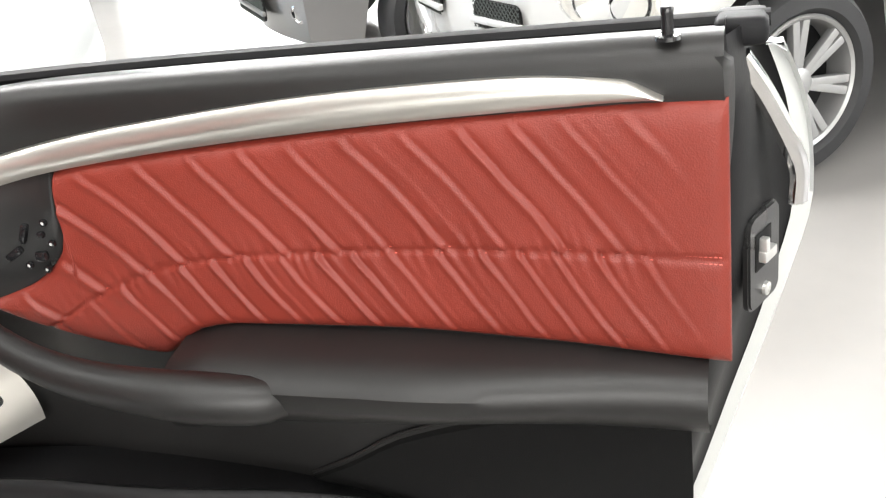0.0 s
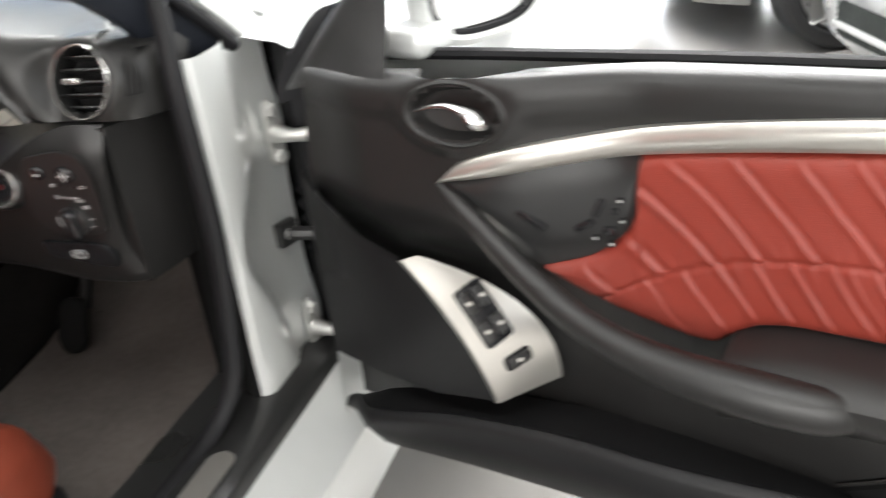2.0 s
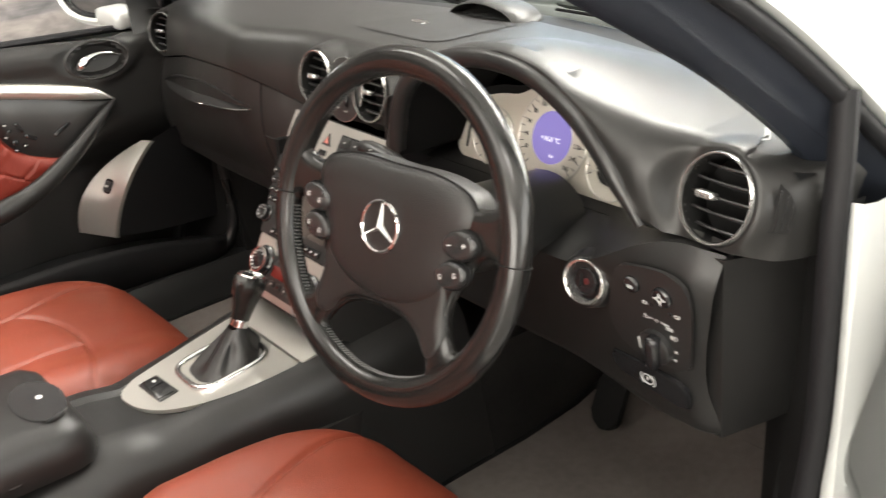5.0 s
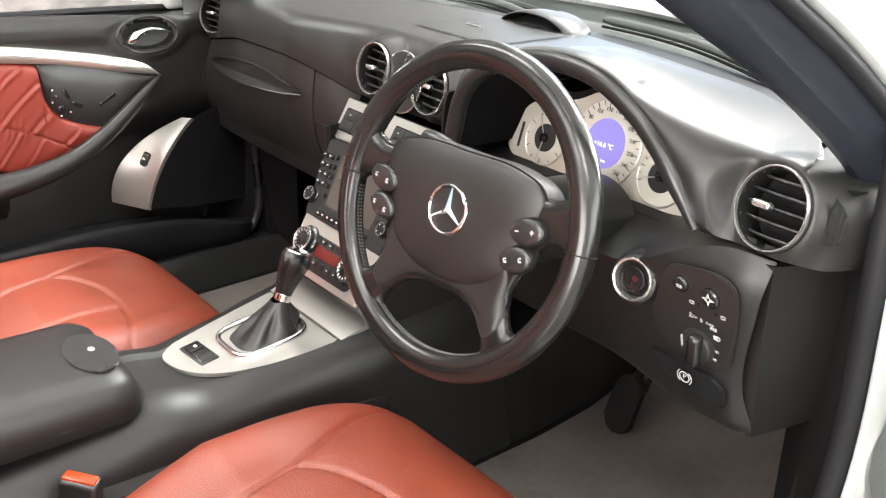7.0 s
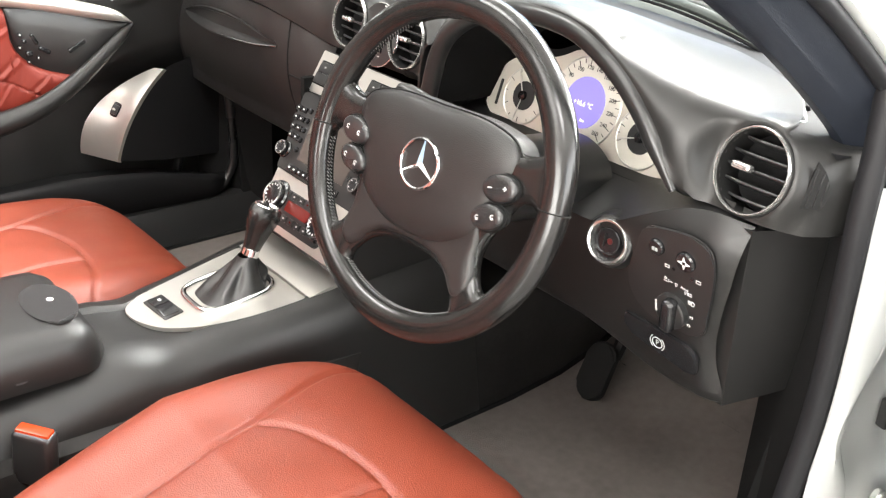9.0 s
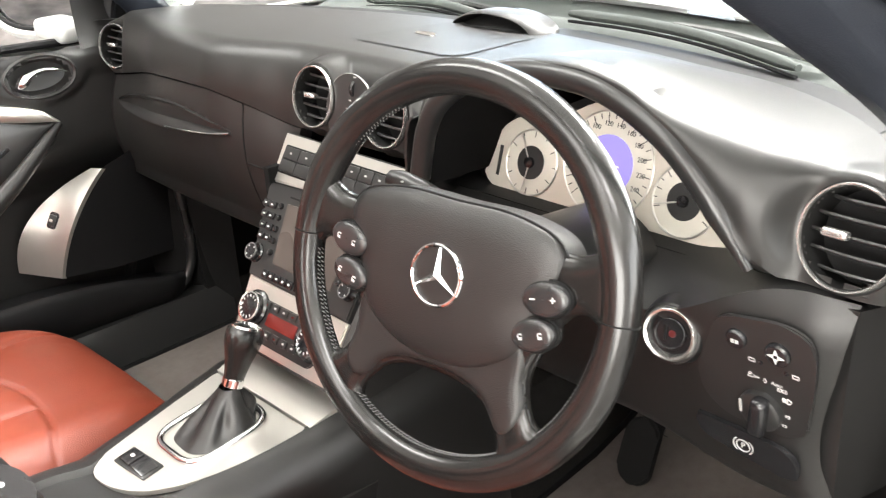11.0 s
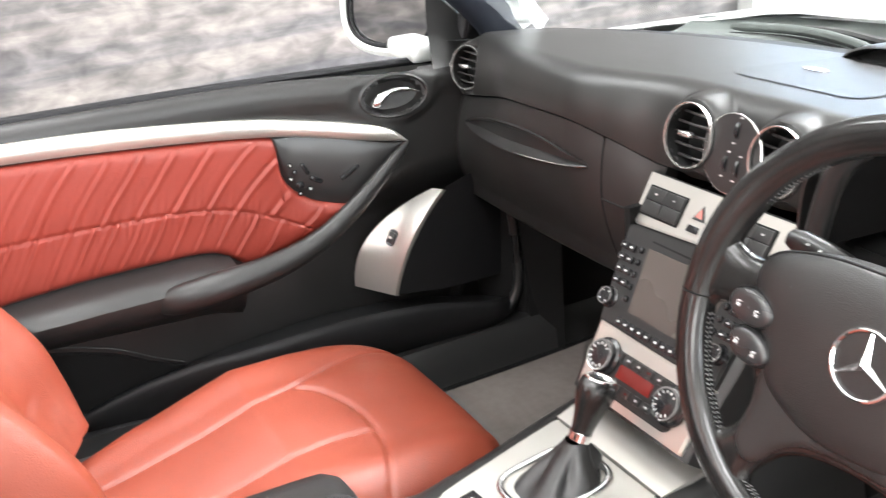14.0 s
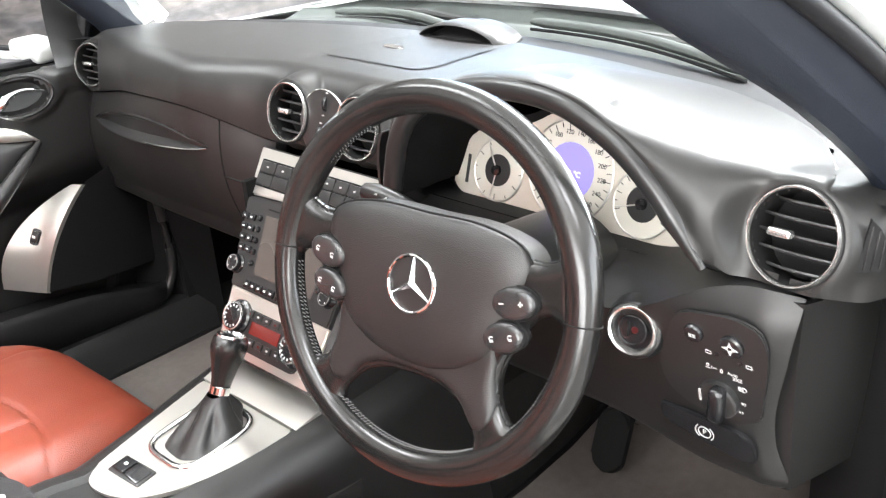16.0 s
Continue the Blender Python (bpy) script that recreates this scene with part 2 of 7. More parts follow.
def table(xs, ys):
    """A smooth function through a few pairs of numbers."""
    xs, ys = np.array(xs, float), np.array(ys, float)
    d = np.diff(ys) / np.diff(xs)
    m = np.r_[d[0], np.where(d[:-1] * d[1:] > 0, 2 * d[:-1] * d[1:] / (d[:-1] + d[1:] + 1e-12 * np.sign(d[:-1] + d[1:] + 1e-15)), 0), d[-1]]

    def f(x):
        x = min(max(float(x), xs[0]), xs[-1])
        i = min(int(np.searchsorted(xs, x, "right")) - 1, len(xs) - 2)
        h = xs[i + 1] - xs[i]
        t = (x - xs[i]) / h
        return float((1 + 2 * t) * (1 - t) ** 2 * ys[i] + t * (1 - t) ** 2 * h * m[i] + t * t * (3 - 2 * t) * ys[i + 1] + t * t * (t - 1) * h * m[i + 1])
    return f


def step(a, b, x):
    t = min(max((x - a) / (b - a), 0.0), 1.0)
    return t * t * (3 - 2 * t)


def sheet(bm, rows, close_u=False, close_v=False, m=None):
    """Quads over rows of points."""
    made = [[bm.verts.new((m @ Vector(p)) if m else p) for p in row] for row in rows]
    nu, nv = len(made), len(made[0])
    for i in range(nu if close_u else nu - 1):
        for j in range(nv if close_v else nv - 1):
            f = [made[i][j], made[(i + 1) % nu][j], made[(i + 1) % nu][(j + 1) % nv], made[i][(j + 1) % nv]]
            f = list(dict.fromkeys(f))
            if len(f) > 2:
                try:
                    bm.faces.new(f)
                except ValueError:
                    pass
    return made


def slab(bm, rows, back):
    """A closed body: a sheet of points, its copy moved by back (a vector or a function of the point), and a rim."""
    move = back if callable(back) else (lambda p: Vector(p) + Vector(back))
    rows = [[Vector(p) for p in r] for r in rows]
    behind = [[move(p) for p in r] for r in rows]
    a, b = sheet(bm, rows), sheet(bm, behind)
    rim = lambda s: s[0] + [r[-1] for r in s[1:]] + s[-1][-2::-1] + [r[0] for r in s[-2:0:-1]]
    ra, rb = rim(a), rim(b)
    for i in range(len(ra)):
        k = (i + 1) % len(ra)
        bm.faces.new((ra[i], ra[k], rb[k], rb[i]))


def tube(bm, points, radius, seg=12, closed=False, flat=1.0, up=None):
    """A round or flattened bar along points; radius: one number or one for each point."""
    p = [Vector(q) for q in points]
    n = len(p)
    radius = [radius] * n if isinstance(radius, (int, float)) else list(radius)
    rows, ref = [], Vector(up) if up else None
    for i in range(n):
        d = (p[(i + 1) % n] - p[i - 1]) if closed else (p[min(i + 1, n - 1)] - p[max(i - 1, 0)])
        d.normalize()
        if ref is None:
            ref = Vector((0, 0, 1)) if abs(d.z) < 0.9 else Vector((1, 0, 0))
        side = d.cross(ref).normalized()
        top = side.cross(d)
        if up is None:
            ref = top
        rows.append([p[i] + (side * math.cos(a) + top * math.sin(a) * flat) * radius[i] for a in np.linspace(0, 2 * math.pi, seg, endpoint=False)])
    made = sheet(bm, rows, close_u=closed, close_v=True)
    if not closed:
        bm.faces.new(made[0][::-1])
        bm.faces.new(made[-1])


def lathe(bm, profile, m, seg=40, cap=False):
    """Turns (radius, height) pairs round the local z of m."""
    rows = []
    for r, h in profile:
        rows.append([m @ Vector((r * math.cos(a), r * math.sin(a), h)) for a in np.linspace(0, 2 * math.pi, seg, endpoint=False)])
    made = sheet(bm, rows, close_v=True)
    for k in (0, -1) if cap else ():
        if profile[k][0] > 1e-5:
            bm.faces.new(made[k])


def box(bm, size, m, bevel=0.002, seg=2):
    made = bmesh.ops.create_cube(bm, size=1.0, matrix=m @ Matrix.Diagonal((*size, 1)))
    if bevel:
        edges = list({e for v in made["verts"] for e in v.link_edges})
        bmesh.ops.bevel(bm, geom=edges, offset=bevel, segments=seg, affect="EDGES", profile=0.6, clamp_overlap=True)


def prism(bm, outline, m, depth, bevel=0.0015, seg=2):
    """A flat piece with an outline in local x and y, standing depth high along local z, its upper edge rounded."""
    low = [bm.verts.new(m @ Vector((x, y, 0))) for x, y in outline]
    top = [bm.verts.new(m @ Vector((x, y, depth))) for x, y in outline]
    n = len(low)
    bm.faces.new(low[::-1])
    face = bm.faces.new(top)
    for i in range(n):
        bm.faces.new((low[i], low[(i + 1) % n], top[(i + 1) % n], top[i]))
    if bevel:
        bmesh.ops.bevel(bm, geom=list(face.edges), offset=bevel, segments=seg, affect="EDGES", clamp_overlap=True)


def rounded(w, h, r, n=6, cx=0.0, cy=0.0):
    out = []
    for sx, sy, a0 in ((1, 1, 0), (-1, 1, 90), (-1, -1, 180), (1, -1, 270)):
        for a in np.linspace(a0, a0 + 90, n):
            out.append((cx + sx * (w / 2 - r) + r * math.cos(radians(a)), cy + sy * (h / 2 - r) + r * math.sin(radians(a))))
    return out


def oval(a, b, n=32, cx=0.0, cy=0.0, power=1.0):
    out = []
    for t in np.linspace(0, 2 * math.pi, n, endpoint=False):
        c, s = math.cos(t), math.sin(t)
        out.append((cx + a * math.copysign(abs(c) ** power, c), cy + b * math.copysign(abs(s) ** power, s)))
    return out


def outside(px, py, loop):
    """Distance of points from a closed loop, negative inside it."""
    a = np.array(loop, float)
    b = np.roll(a, -1, 0)
    best, odd = np.full(px.shape, 1e9), np.zeros(px.shape, bool)
    for (ax, ay), (bx, by) in zip(a, b):
        dx, dy = bx - ax, by - ay
        t = np.clip(((px - ax) * dx + (py - ay) * dy) / (dx * dx + dy * dy + 1e-12), 0, 1)
        best = np.minimum(best, np.hypot(px - ax - t * dx, py - ay - t * dy))
        if ay != by:
            odd ^= ((ay > py) != (by > py)) & (px < (bx - ax) * (py - ay) / (by - ay) + ax)
    return np.where(odd, -best, best)


def shaped_plate(bm, depth, upper, lower, half, pitch, m):
    """A body over the part of a square where depth(x, y) is positive; upper and lower give its heights from (x, y, depth)."""
    axis = np.arange(-half, half + pitch, pitch)
    gx, gy = np.meshgrid(axis, axis, indexing="ij")
    d = depth(gx, gy)
    e = 1e-5
    sx, sy = (depth(gx + e, gy) - d) / e, (depth(gx, gy + e) - d) / e
    near = np.where(d < 0.35 * pitch, d, 0.0)
    x, y = gx - sx * near, gy - sy * near
    d = np.maximum(np.where(near != 0, 0.0, d), 0.0)
    raw = depth(gx, gy)
    keep = (raw[:-1, :-1] + raw[1:, :-1] + raw[:-1, 1:] + raw[1:, 1:]) > 0
    high, deep = upper(x, y, d), lower(x, y, d)
    made = {}

    def vert(i, j, k):
        if (i, j, k) not in made:
            made[i, j, k] = bm.verts.new(m @ Vector((x[i, j], y[i, j], (high if k else deep)[i, j])))
        return made[i, j, k]
    edges = {}
    for i, j in zip(*np.nonzero(keep)):
        i, j = int(i), int(j)
        c = [(i, j), (i + 1, j), (i + 1, j + 1), (i, j + 1)]
        bm.faces.new([vert(*q, 1) for q in c])
        bm.faces.new([vert(*q, 0) for q in c[::-1]])
        for a, b in zip(c, c[1:] + c[:1]):
            edges[a, b] = edges.get((a, b), 0) + 1
    for a, b in edges:
        if (b, a) not in edges:
            bm.faces.new([vert(*a, 1), vert(*a, 0), vert(*b, 0), vert(*b, 1)])


def words(name, text, m, height, mat, parent, label=""):
    """Raised lettering in the built-in font, centred on m, as a mesh."""
    cu = bpy.data.curves.new(name, "FONT")
    cu.body, cu.size, cu.align_x, cu.align_y, cu.extrude = text, height * 1.4, "CENTER", "CENTER", 0.0002
    ob = bpy.data.objects.new(name, cu)
    me = bpy.data.meshes.new_from_object(ob)
    bpy.data.objects.remove(ob)
    me.transform(m)
    me.materials.append(mat)
    made = new(name, me)
    made.parent = parent
    return tagged(made, label)


# ---------------------------------------------------------------- the showroom
def slab_box(name, lo, hi, mat, label="", kind="structure", category=""):
    bm = bmesh.new()
    lo, hi = Vector(lo), Vector(hi)
    box(bm, hi - lo, Matrix.Translation((lo + hi) / 2), 0)
    return tagged(part(name, bm, mat), label, category, "", kind)


slab_box("ground", (-60, -60, -0.50), (60, 60, -0.224), FLOOR, "plain pale ground beyond the showroom")
slab_box("floor", (-3.6, -6.0, -0.224), (5.8, 7.4, -0.22), FLOOR, "polished pale showroom floor")
slab_box("wall_west", (-3.85, -6.0, -0.22), (-3.6, 7.4, 3.6), WALL, "blotched grey and white stone-look wall")
slab_box("wall_north", (-3.6, 7.4, -0.22), (-1.1, 7.6, 3.6), WALL, "blotched grey wall at the end of the showroom")
slab_box("wall_north_low", (-1.1, 7.4, -0.22), (5.8, 7.6, 0.35), PLASTER, "low white wall under the end window")
slab_box("wall_north_high", (-1.1, 7.4, 3.1), (5.8, 7.6, 3.6), PLASTER, "white band above the end window")
slab_box("wall_south", (-3.6, -6.2, -0.22), (-0.8, -6.0, 3.6), WALL, "blotched grey stone-look wall")
slab_box("wall_south_end", (4.6, -6.2, -0.22), (5.8, -6.0, 3.6), PLASTER, "plain white plaster wall")
slab_box("wall_south_low", (-0.8, -6.2, -0.22), (4.6, -6.0, 0.4), PLASTER, "low white wall under the rear window")
slab_box("wall_south_high", (-0.8, -6.2, 3.0), (4.6, -6.0, 3.6), PLASTER, "white band above the rear window")
slab_box("wall_east_low", (5.8, -6.0, -0.22), (6.0, 7.4, 0.3), PLASTER, "low white wall under the shop window")
slab_box("wall_east_high", (5.8, -6.0, 3.2), (6.0, 7.4, 3.6), PLASTER, "white band above the shop window")
slab_box("wall_east_end", (5.8, -6.0, 0.3), (6.0, -2.4, 3.2), PLASTER, "white wall beside the shop window")
slab_box("wall_west_post", (-3.60, 3.36, -0.22), (-3.48, 3.60, 3.6), PLASTER_GREY, "grey rendered post on the side wall")
slab_box("wall_west_panel", (-3.60, 3.60, -0.22), (-3.57, 7.4, 3.6), BLUE_PAINT, "pale blue painted stretch of the side wall")
slab_box("ceiling", (-3.85, -6.2, 3.6), (6.0, 7.6, 3.75), PLASTER, "plain white ceiling")

# ---------------------------------------------------------------- the dashboard
dash = thing("dashboard", "black leather-grained dashboard of a right-hand-drive car", "dashboard", (0, 0.1, 0.6))
dash.location = (0, 0, 0)

screen_base = table((-0.70, -0.63, -0.56, -0.36, -0.15, 0.0, 0.15, 0.36, 0.56, 0.63, 0.70), (0.02, 0.085, 0.18, 0.31, 0.375, 0.39, 0.375, 0.32, 0.20, 0.10, 0.03))
crease_y = table((-0.690, -0.682, -0.668, -0.650, -0.54, -0.41, -0.28, -0.20, -0.12, 0.0, 0.12, 0.54, 0.64, 0.668, 0.684, 0.694), (0.11, 0.064, 0.030, 0.014, -0.018, -0.040, -0.042, -0.024, -0.004, 0.000, -0.004, -0.018, -0.008, 0.003, 0.030, 0.090))
crease_z = table((-0.70, -0.65, -0.54, -0.41, -0.28, -0.20, -0.12, 0.0, 0.12, 0.54, 0.69), (0.782, 0.790, 0.812, 0.834, 0.836, 0.820, 0.800, 0.797, 0.800, 0.802, 0.795))
hood_arch = table((0.105, 0.142, 0.152, 0.172, 0.22, 0.29, 0.35, 0.40, 0.456, 0.498, 0.525, 0.545, 0.565), (0.80, 0.803, 0.850, 0.888, 0.922, 0.944, 0.949, 0.942, 0.914, 0.877, 0.843, 0.815, 0.80))
HOOD_LIP = -0.032


def ledge_y(x):
    """Where the padded top steps down to the ledge below the windscreen."""
    return screen_base(x) - 0.088 + 0.030 * step(0.42, 0.66, abs(x))


def swell(x):
    return max(0.0, 0.060 * math.exp(-((x - 0.345) / 0.135) ** 2) - 0.004)


def pad_top(x, y):
    """Height of the upper skin of the dashboard."""
    z = 0.896 - 0.10 * max(0.0, y - 0.05) ** 1.5 - 0.010 * step(0.5, 0.68, abs(x))
    return z - 0.011 * step(ledge_y(x), ledge_y(x) + 0.010, y)


VENTS = (((0.612, -0.006, 0.845), (-0.12, -1, 0.30), 0.0400), ((-0.607, 0.004, 0.841), (0.26, -1, 0.20), 0.0320),
         ((0.069, -0.013, 0.850), (-0.02, -1, 0.22), 0.0345), ((-0.064, -0.013, 0.850), (0.02, -1, 0.22), 0.0345))


def dash_column(x):
    hood = step(0.112, 0.142, x) * (1 - step(0.530, 0.580, x))
    yb = screen_base(x)
    yc = crease_y(x) * (1 - hood) + HOOD_LIP * hood
    zc = max(crease_z(x), hood_arch(x) if 0.106 < x < 0.564 else 0.0)
    ys = yc + 0.05 - 0.026 * step(0.13, 0.18, x) * (1 - step(0.43, 0.56, x))
    yb = max(yb, ys + 0.012)
    yl = min(max(ledge_y(x), ys + 0.004), yb - 0.006)
    out = []
    for y in [yb, yb * 0.7 + yl * 0.3, yb * 0.3 + yl * 0.7] + [yl + d * min(1, (yb - yl) / 0.02) for d in (0.012, 0.010, 0.0075, 0.005, 0.0025, 0.0, -0.002)] + [yl + (ys - yl) * t for t in np.linspace(0, 1, 11)[1:]]:
        y = max(y, ys)
        out.append(V(x, y, pad_top(x, y) + swell(x) * (1 - step(0.0, 0.26, y))))
    zt = max(out[-1].z, zc + 0.004)
    for a in np.linspace(0, 90, 26)[1:]:
        out.append(V(x, ys + (yc - ys) * math.sin(radians(a)) ** 0.9, zc + (zt - zc) * math.cos(radians(a)) ** 0.75))
    under = [V(x, yc + 0.012, zc - 0.003), V(x, yc + 0.03, zc - 0.004), V(x, yc + 0.05, zc - 0.004), V(x, yc + 0.055, zc - 0.004), V(x, yc + 0.06, zc - 0.004)]
    cx, cz = 0.335, 0.80
    inner = [V(x, yc - 0.002, zc - 0.006), V(x, yc + 0.004, zc - 0.016)]
    for f_, y in ((0.955, 0.02), (0.935, 0.06), (0.915, 0.10)):
        inner.append(V(cx + (x - cx) * f_, y, max(cz - 0.03, cz + (zc - 0.016 - cz) * f_)))
    return out + [a.lerp(b, hood) for a, b in zip(under, inner)]


bm = bmesh.new()
sheet(bm, [dash_column(x) for x in np.concatenate([np.linspace(-0.690, -0.66, 14), np.linspace(-0.657, 0.104, 215), np.linspace(0.107, 0.180, 40), np.linspace(0.184, 0.500, 80), np.linspace(0.503, 0.656, 56), np.linspace(0.659, 0.694, 16)])])
for c, d, r in VENTS:
    # the skin swells smoothly up to the rim of each outlet
    c, n = Vector(c), Vector(d).normalized()
    for v in bm.verts:
        q = v.co - c
        h = q.dot(n)
        rr = (q - n * h).length
        if abs(h) < 0.07 and rr < 1.55 * r:
            w = 1 - step(1.16 * r, 1.55 * r, rr)
            v.co += n * (w * (-0.0015 - h))
    pierce(bm, c, n, r * 1.01)
part("upper_pad", bm, DASH_TOP, dash, "grained black upper dashboard skin with an arched instrument hood")

bm = bmesh.new()
sheet(bm, [[V(0.335 + (p.x - 0.335) * 0.988, p.y, 0.80 + (p.z - 0.80) * 0.988 - 0.0008) for p in dash_column(x)[-4:]] for x in np.linspace(0.128, 0.552, 90)])
part("hood_liner", bm, CLOTH, dash, "dark lining inside the instrument hood")

# rounded dark lip along the mouth of the instrument hood
lip = curve([(0.139, 0.796), (0.146, 0.826), (0.156, 0.857), (0.178, 0.888), (0.222, 0.916), (0.285, 0.934), (0.345, 0.938), (0.397, 0.930), (0.450, 0.904), (0.490, 0.870), (0.517, 0.837), (0.533, 0.815), (0.541, 0.804)], 90)
bm = bmesh.new()
tube(bm, [V(x, HOOD_LIP + 0.004, z) for x, z in lip], [0.0118] * 80 + [0.0118 - 0.0008 * k for k in range(10)], 14, up=(0, -1, 0))
part("hood_lip", bm, HARD_BLACK, dash, "smooth dark rim round the instrument hood")

# strip along the windscreen, and the dark joint below the upper skin
bm = bmesh.new()
sheet(bm, [[V(x, screen_base(x) + dy, pad_top(x, screen_base(x)) - 0.004 + dz) for dy, dz in ((-0.03, 0.0015), (-0.004, 0.0), (0.004, -0.010), (0.03, -0.008), (0.06, -0.018), (0.10, -0.05))] for x in np.linspace(-0.68, 0.68, 50)])
part("windscreen_strip", bm, MATT_BLACK, dash)

# matt black sheet painting in the shaded ledge between the padded top and the windscreen
bm = bmesh.new()
rows = []
for x in np.linspace(-0.55, 0.56, 70):
    y0, y1 = ledge_y(x) + 0.013, screen_base(x)
    rows.append([V(x, y, pad_top(x, y) + swell(x) * (1 - step(0.0, 0.26, y)) + dz) for y, dz in [(y0, -0.002)] + [(y0 + (y1 - y0) * t, 0.0018) for t in np.linspace(0.06, 1, 6)]])
sheet(bm, rows)
part("ledge_shade_sheet", bm, MATT_BLACK, dash, "matt black sheet painting shade onto the windscreen ledge")

# dark tube drawing the shadow line where the pad meets the ledge
bm = bmesh.new()
tube(bm, [V(x, ledge_y(x) + 0.009, pad_top(x, ledge_y(x) + 0.03) + 0.0018 + swell(x) * (1 - step(0.0, 0.26, ledge_y(x) + 0.009))) for x in np.linspace(0.06, 0.585, 50)], 0.0042, 8)
part("ledge_shadow_line", bm, RUBBER, dash)

# raised loudspeaker arch and the flat inlay before it
bm = bmesh.new()
sheet(bm, [[V(-0.030 + 0.080 * math.cos(a) * k, 0.272 + 0.06 * (k - 1) + d, 0.878 + 0.030 * math.sin(a) * k) for a in np.linspace(0, math.pi, 30)] for k, d in ((0.82, 0.07), (0.98, 0.035), (1.02, 0.010), (0.99, -0.004), (0.93, -0.004), (0.90, 0.010), (0.86, 0.05))])
part("speaker_arch", bm, SOFT_BLACK, dash)
bm = bmesh.new()
sheet(bm, [[V(-0.030 + 0.074 * u, 0.262 + 0.05 * v, 0.883 + 0.024 * (1 - u * u) * v) for u in np.linspace(-1, 1, 12)] for v in np.linspace(0, 1, 5)])
part("speaker_mesh", bm, DEEP_BLACK, dash)
bm = bmesh.new()
sheet(bm, [[V(-0.022 + w * u, 0.262 - 0.170 * k, pad_top(0, 0.262 - 0.170 * k) + 0.0011) for u in np.linspace(-1, 1, 10)] for k, w in ((0, 0.082), (0.3, 0.088), (0.6, 0.094), (0.85, 0.098), (0.95, 0.092), (1.0, 0.078))])
inlay = part("dash_inlay", bm, SOFT_BLACK, dash, "flush black inlay before the loudspeaker")
# chrome oval standing in for the light reflections on the inlay
bm = bmesh.new()
prism(bm, oval(0.020, 0.006, 20), axes((-0.058, 0.172, pad_top(0, 0.17) + 0.0008), (0, -0.08, 1)), 0.002, 0.0008)
part("inlay_glint", bm, CHROME, inlay)


# passenger side below the joint
def lower_column(x, fine=False):
    yc, zc = crease_y(max(x, -0.645)) + 0.004, crease_z(x) - 0.004
    out = []
    for t in np.linspace(0, 1, 14) if not fine else np.linspace(0, 1, 64):
        z = zc + (0.624 - zc) * t
        out.append(V(x, yc * (1 - 0.8 * t) - 0.012 * t - 0.012 * math.sin(math.pi * min(1, t * 1.15)) + 0.02 * t * t, z))
    y0 = out[-1].y
    out += [V(x, y0 + 0.005, 0.619), V(x, y0 + 0.016, 0.616), V(x, y0 + 0.020, 0.612), V(x, y0 + 0.03, 0.606), V(x, y0 + 0.06, 0.600), V(x, y0 + 0.25, 0.610)]
    return out


bm = bmesh.new()
slab(bm, [lower_column(x, True) for x in np.linspace(-0.655, -0.212, 110)], (0, 0.006, 0))
for v in bm.verts:
    t = (v.co.x + 0.598) / 0.368
    if 0 < t < 1 and v.co.y < 0.05:
        w = math.sin(math.pi * t) ** 0.8
        q = (v.co.z - (0.757 + 0.021 * t) - 0.010 * w) / (0.0205 * w + 1e-4)
        v.co.y += 0.010 * (1 - step(0.75, 1.0, abs(q)))
glove = part("glove_box", bm, SOFT_BLACK, dash, "grained black glove box lid")
bm = bmesh.new()
slab(bm, [lower_column(x)[:14] for x in np.linspace(-0.209, -0.118, 14)], (0, 0.02, 0))
part("side_trim", bm, SOFT_BLACK, dash)


def lower_y(x, z):
    """Depth of the lower panel's face at a height."""
    col = lower_column(x)[:14][::-1]
    return float(np.interp(z, [p.z for p in col], [p.y for p in col]))


bm = bmesh.new()
tube(bm, [V(x, lower_y(x, 0.738) - 0.0004, 0.738 - 0.10 * (x + 0.212)) for x in np.linspace(-0.209, -0.122, 8)], 0.0014, 6)
part("trim_joint", bm, DEEP_BLACK, dash)
bm = bmesh.new()
tube(bm, [V(-0.2105, lower_y(-0.2105, z) - 0.0002, z) for z in np.linspace(0.815, 0.645, 12)], 0.0013, 6)
part("trim_joint", bm, DEEP_BLACK, dash)
# lens-shaped recessed handle with a bright tip
hl, hr = V(-0.598, 0, 0.757), V(-0.230, 0, 0.778)
bm = bmesh.new()
rows = []
for t in np.linspace(0, 1, 40):
    p = hl.lerp(hr, t)
    w = math.sin(math.pi * t) ** 0.8 + 0.02
    rows.append([V(p.x, lower_y(p.x, p.z + a * w) + b * min(1, 2 * w), p.z + a * w) for a, b in ((0.0305, 0.0005), (0.029, -0.0025), (0.026, -0.0015), (0.021, 0.0075), (0.002, 0.0065), (-0.006, -0.0035), (-0.010, -0.0050), (-0.0135, -0.0005))])
sheet(bm, rows)
part("glove_handle", bm, HARD_BLACK, glove)
bm = bmesh.new()
tube(bm, [V(p.x, lower_y(p.x, p.z) - 0.0048, p.z - 0.0088 * math.sin(math.pi * t) ** 0.8) for t in np.linspace(0.55, 1, 12) for p in [hl.lerp(hr, t)]], 0.0012, 6)
part("handle_edge", bm, CHROME, glove)

# driver's side below the instruments


def panel_y(z):
    return -0.030 - 0.237 * (z - 0.72) + 9.0 * max(0.0, z - 0.745) ** 2


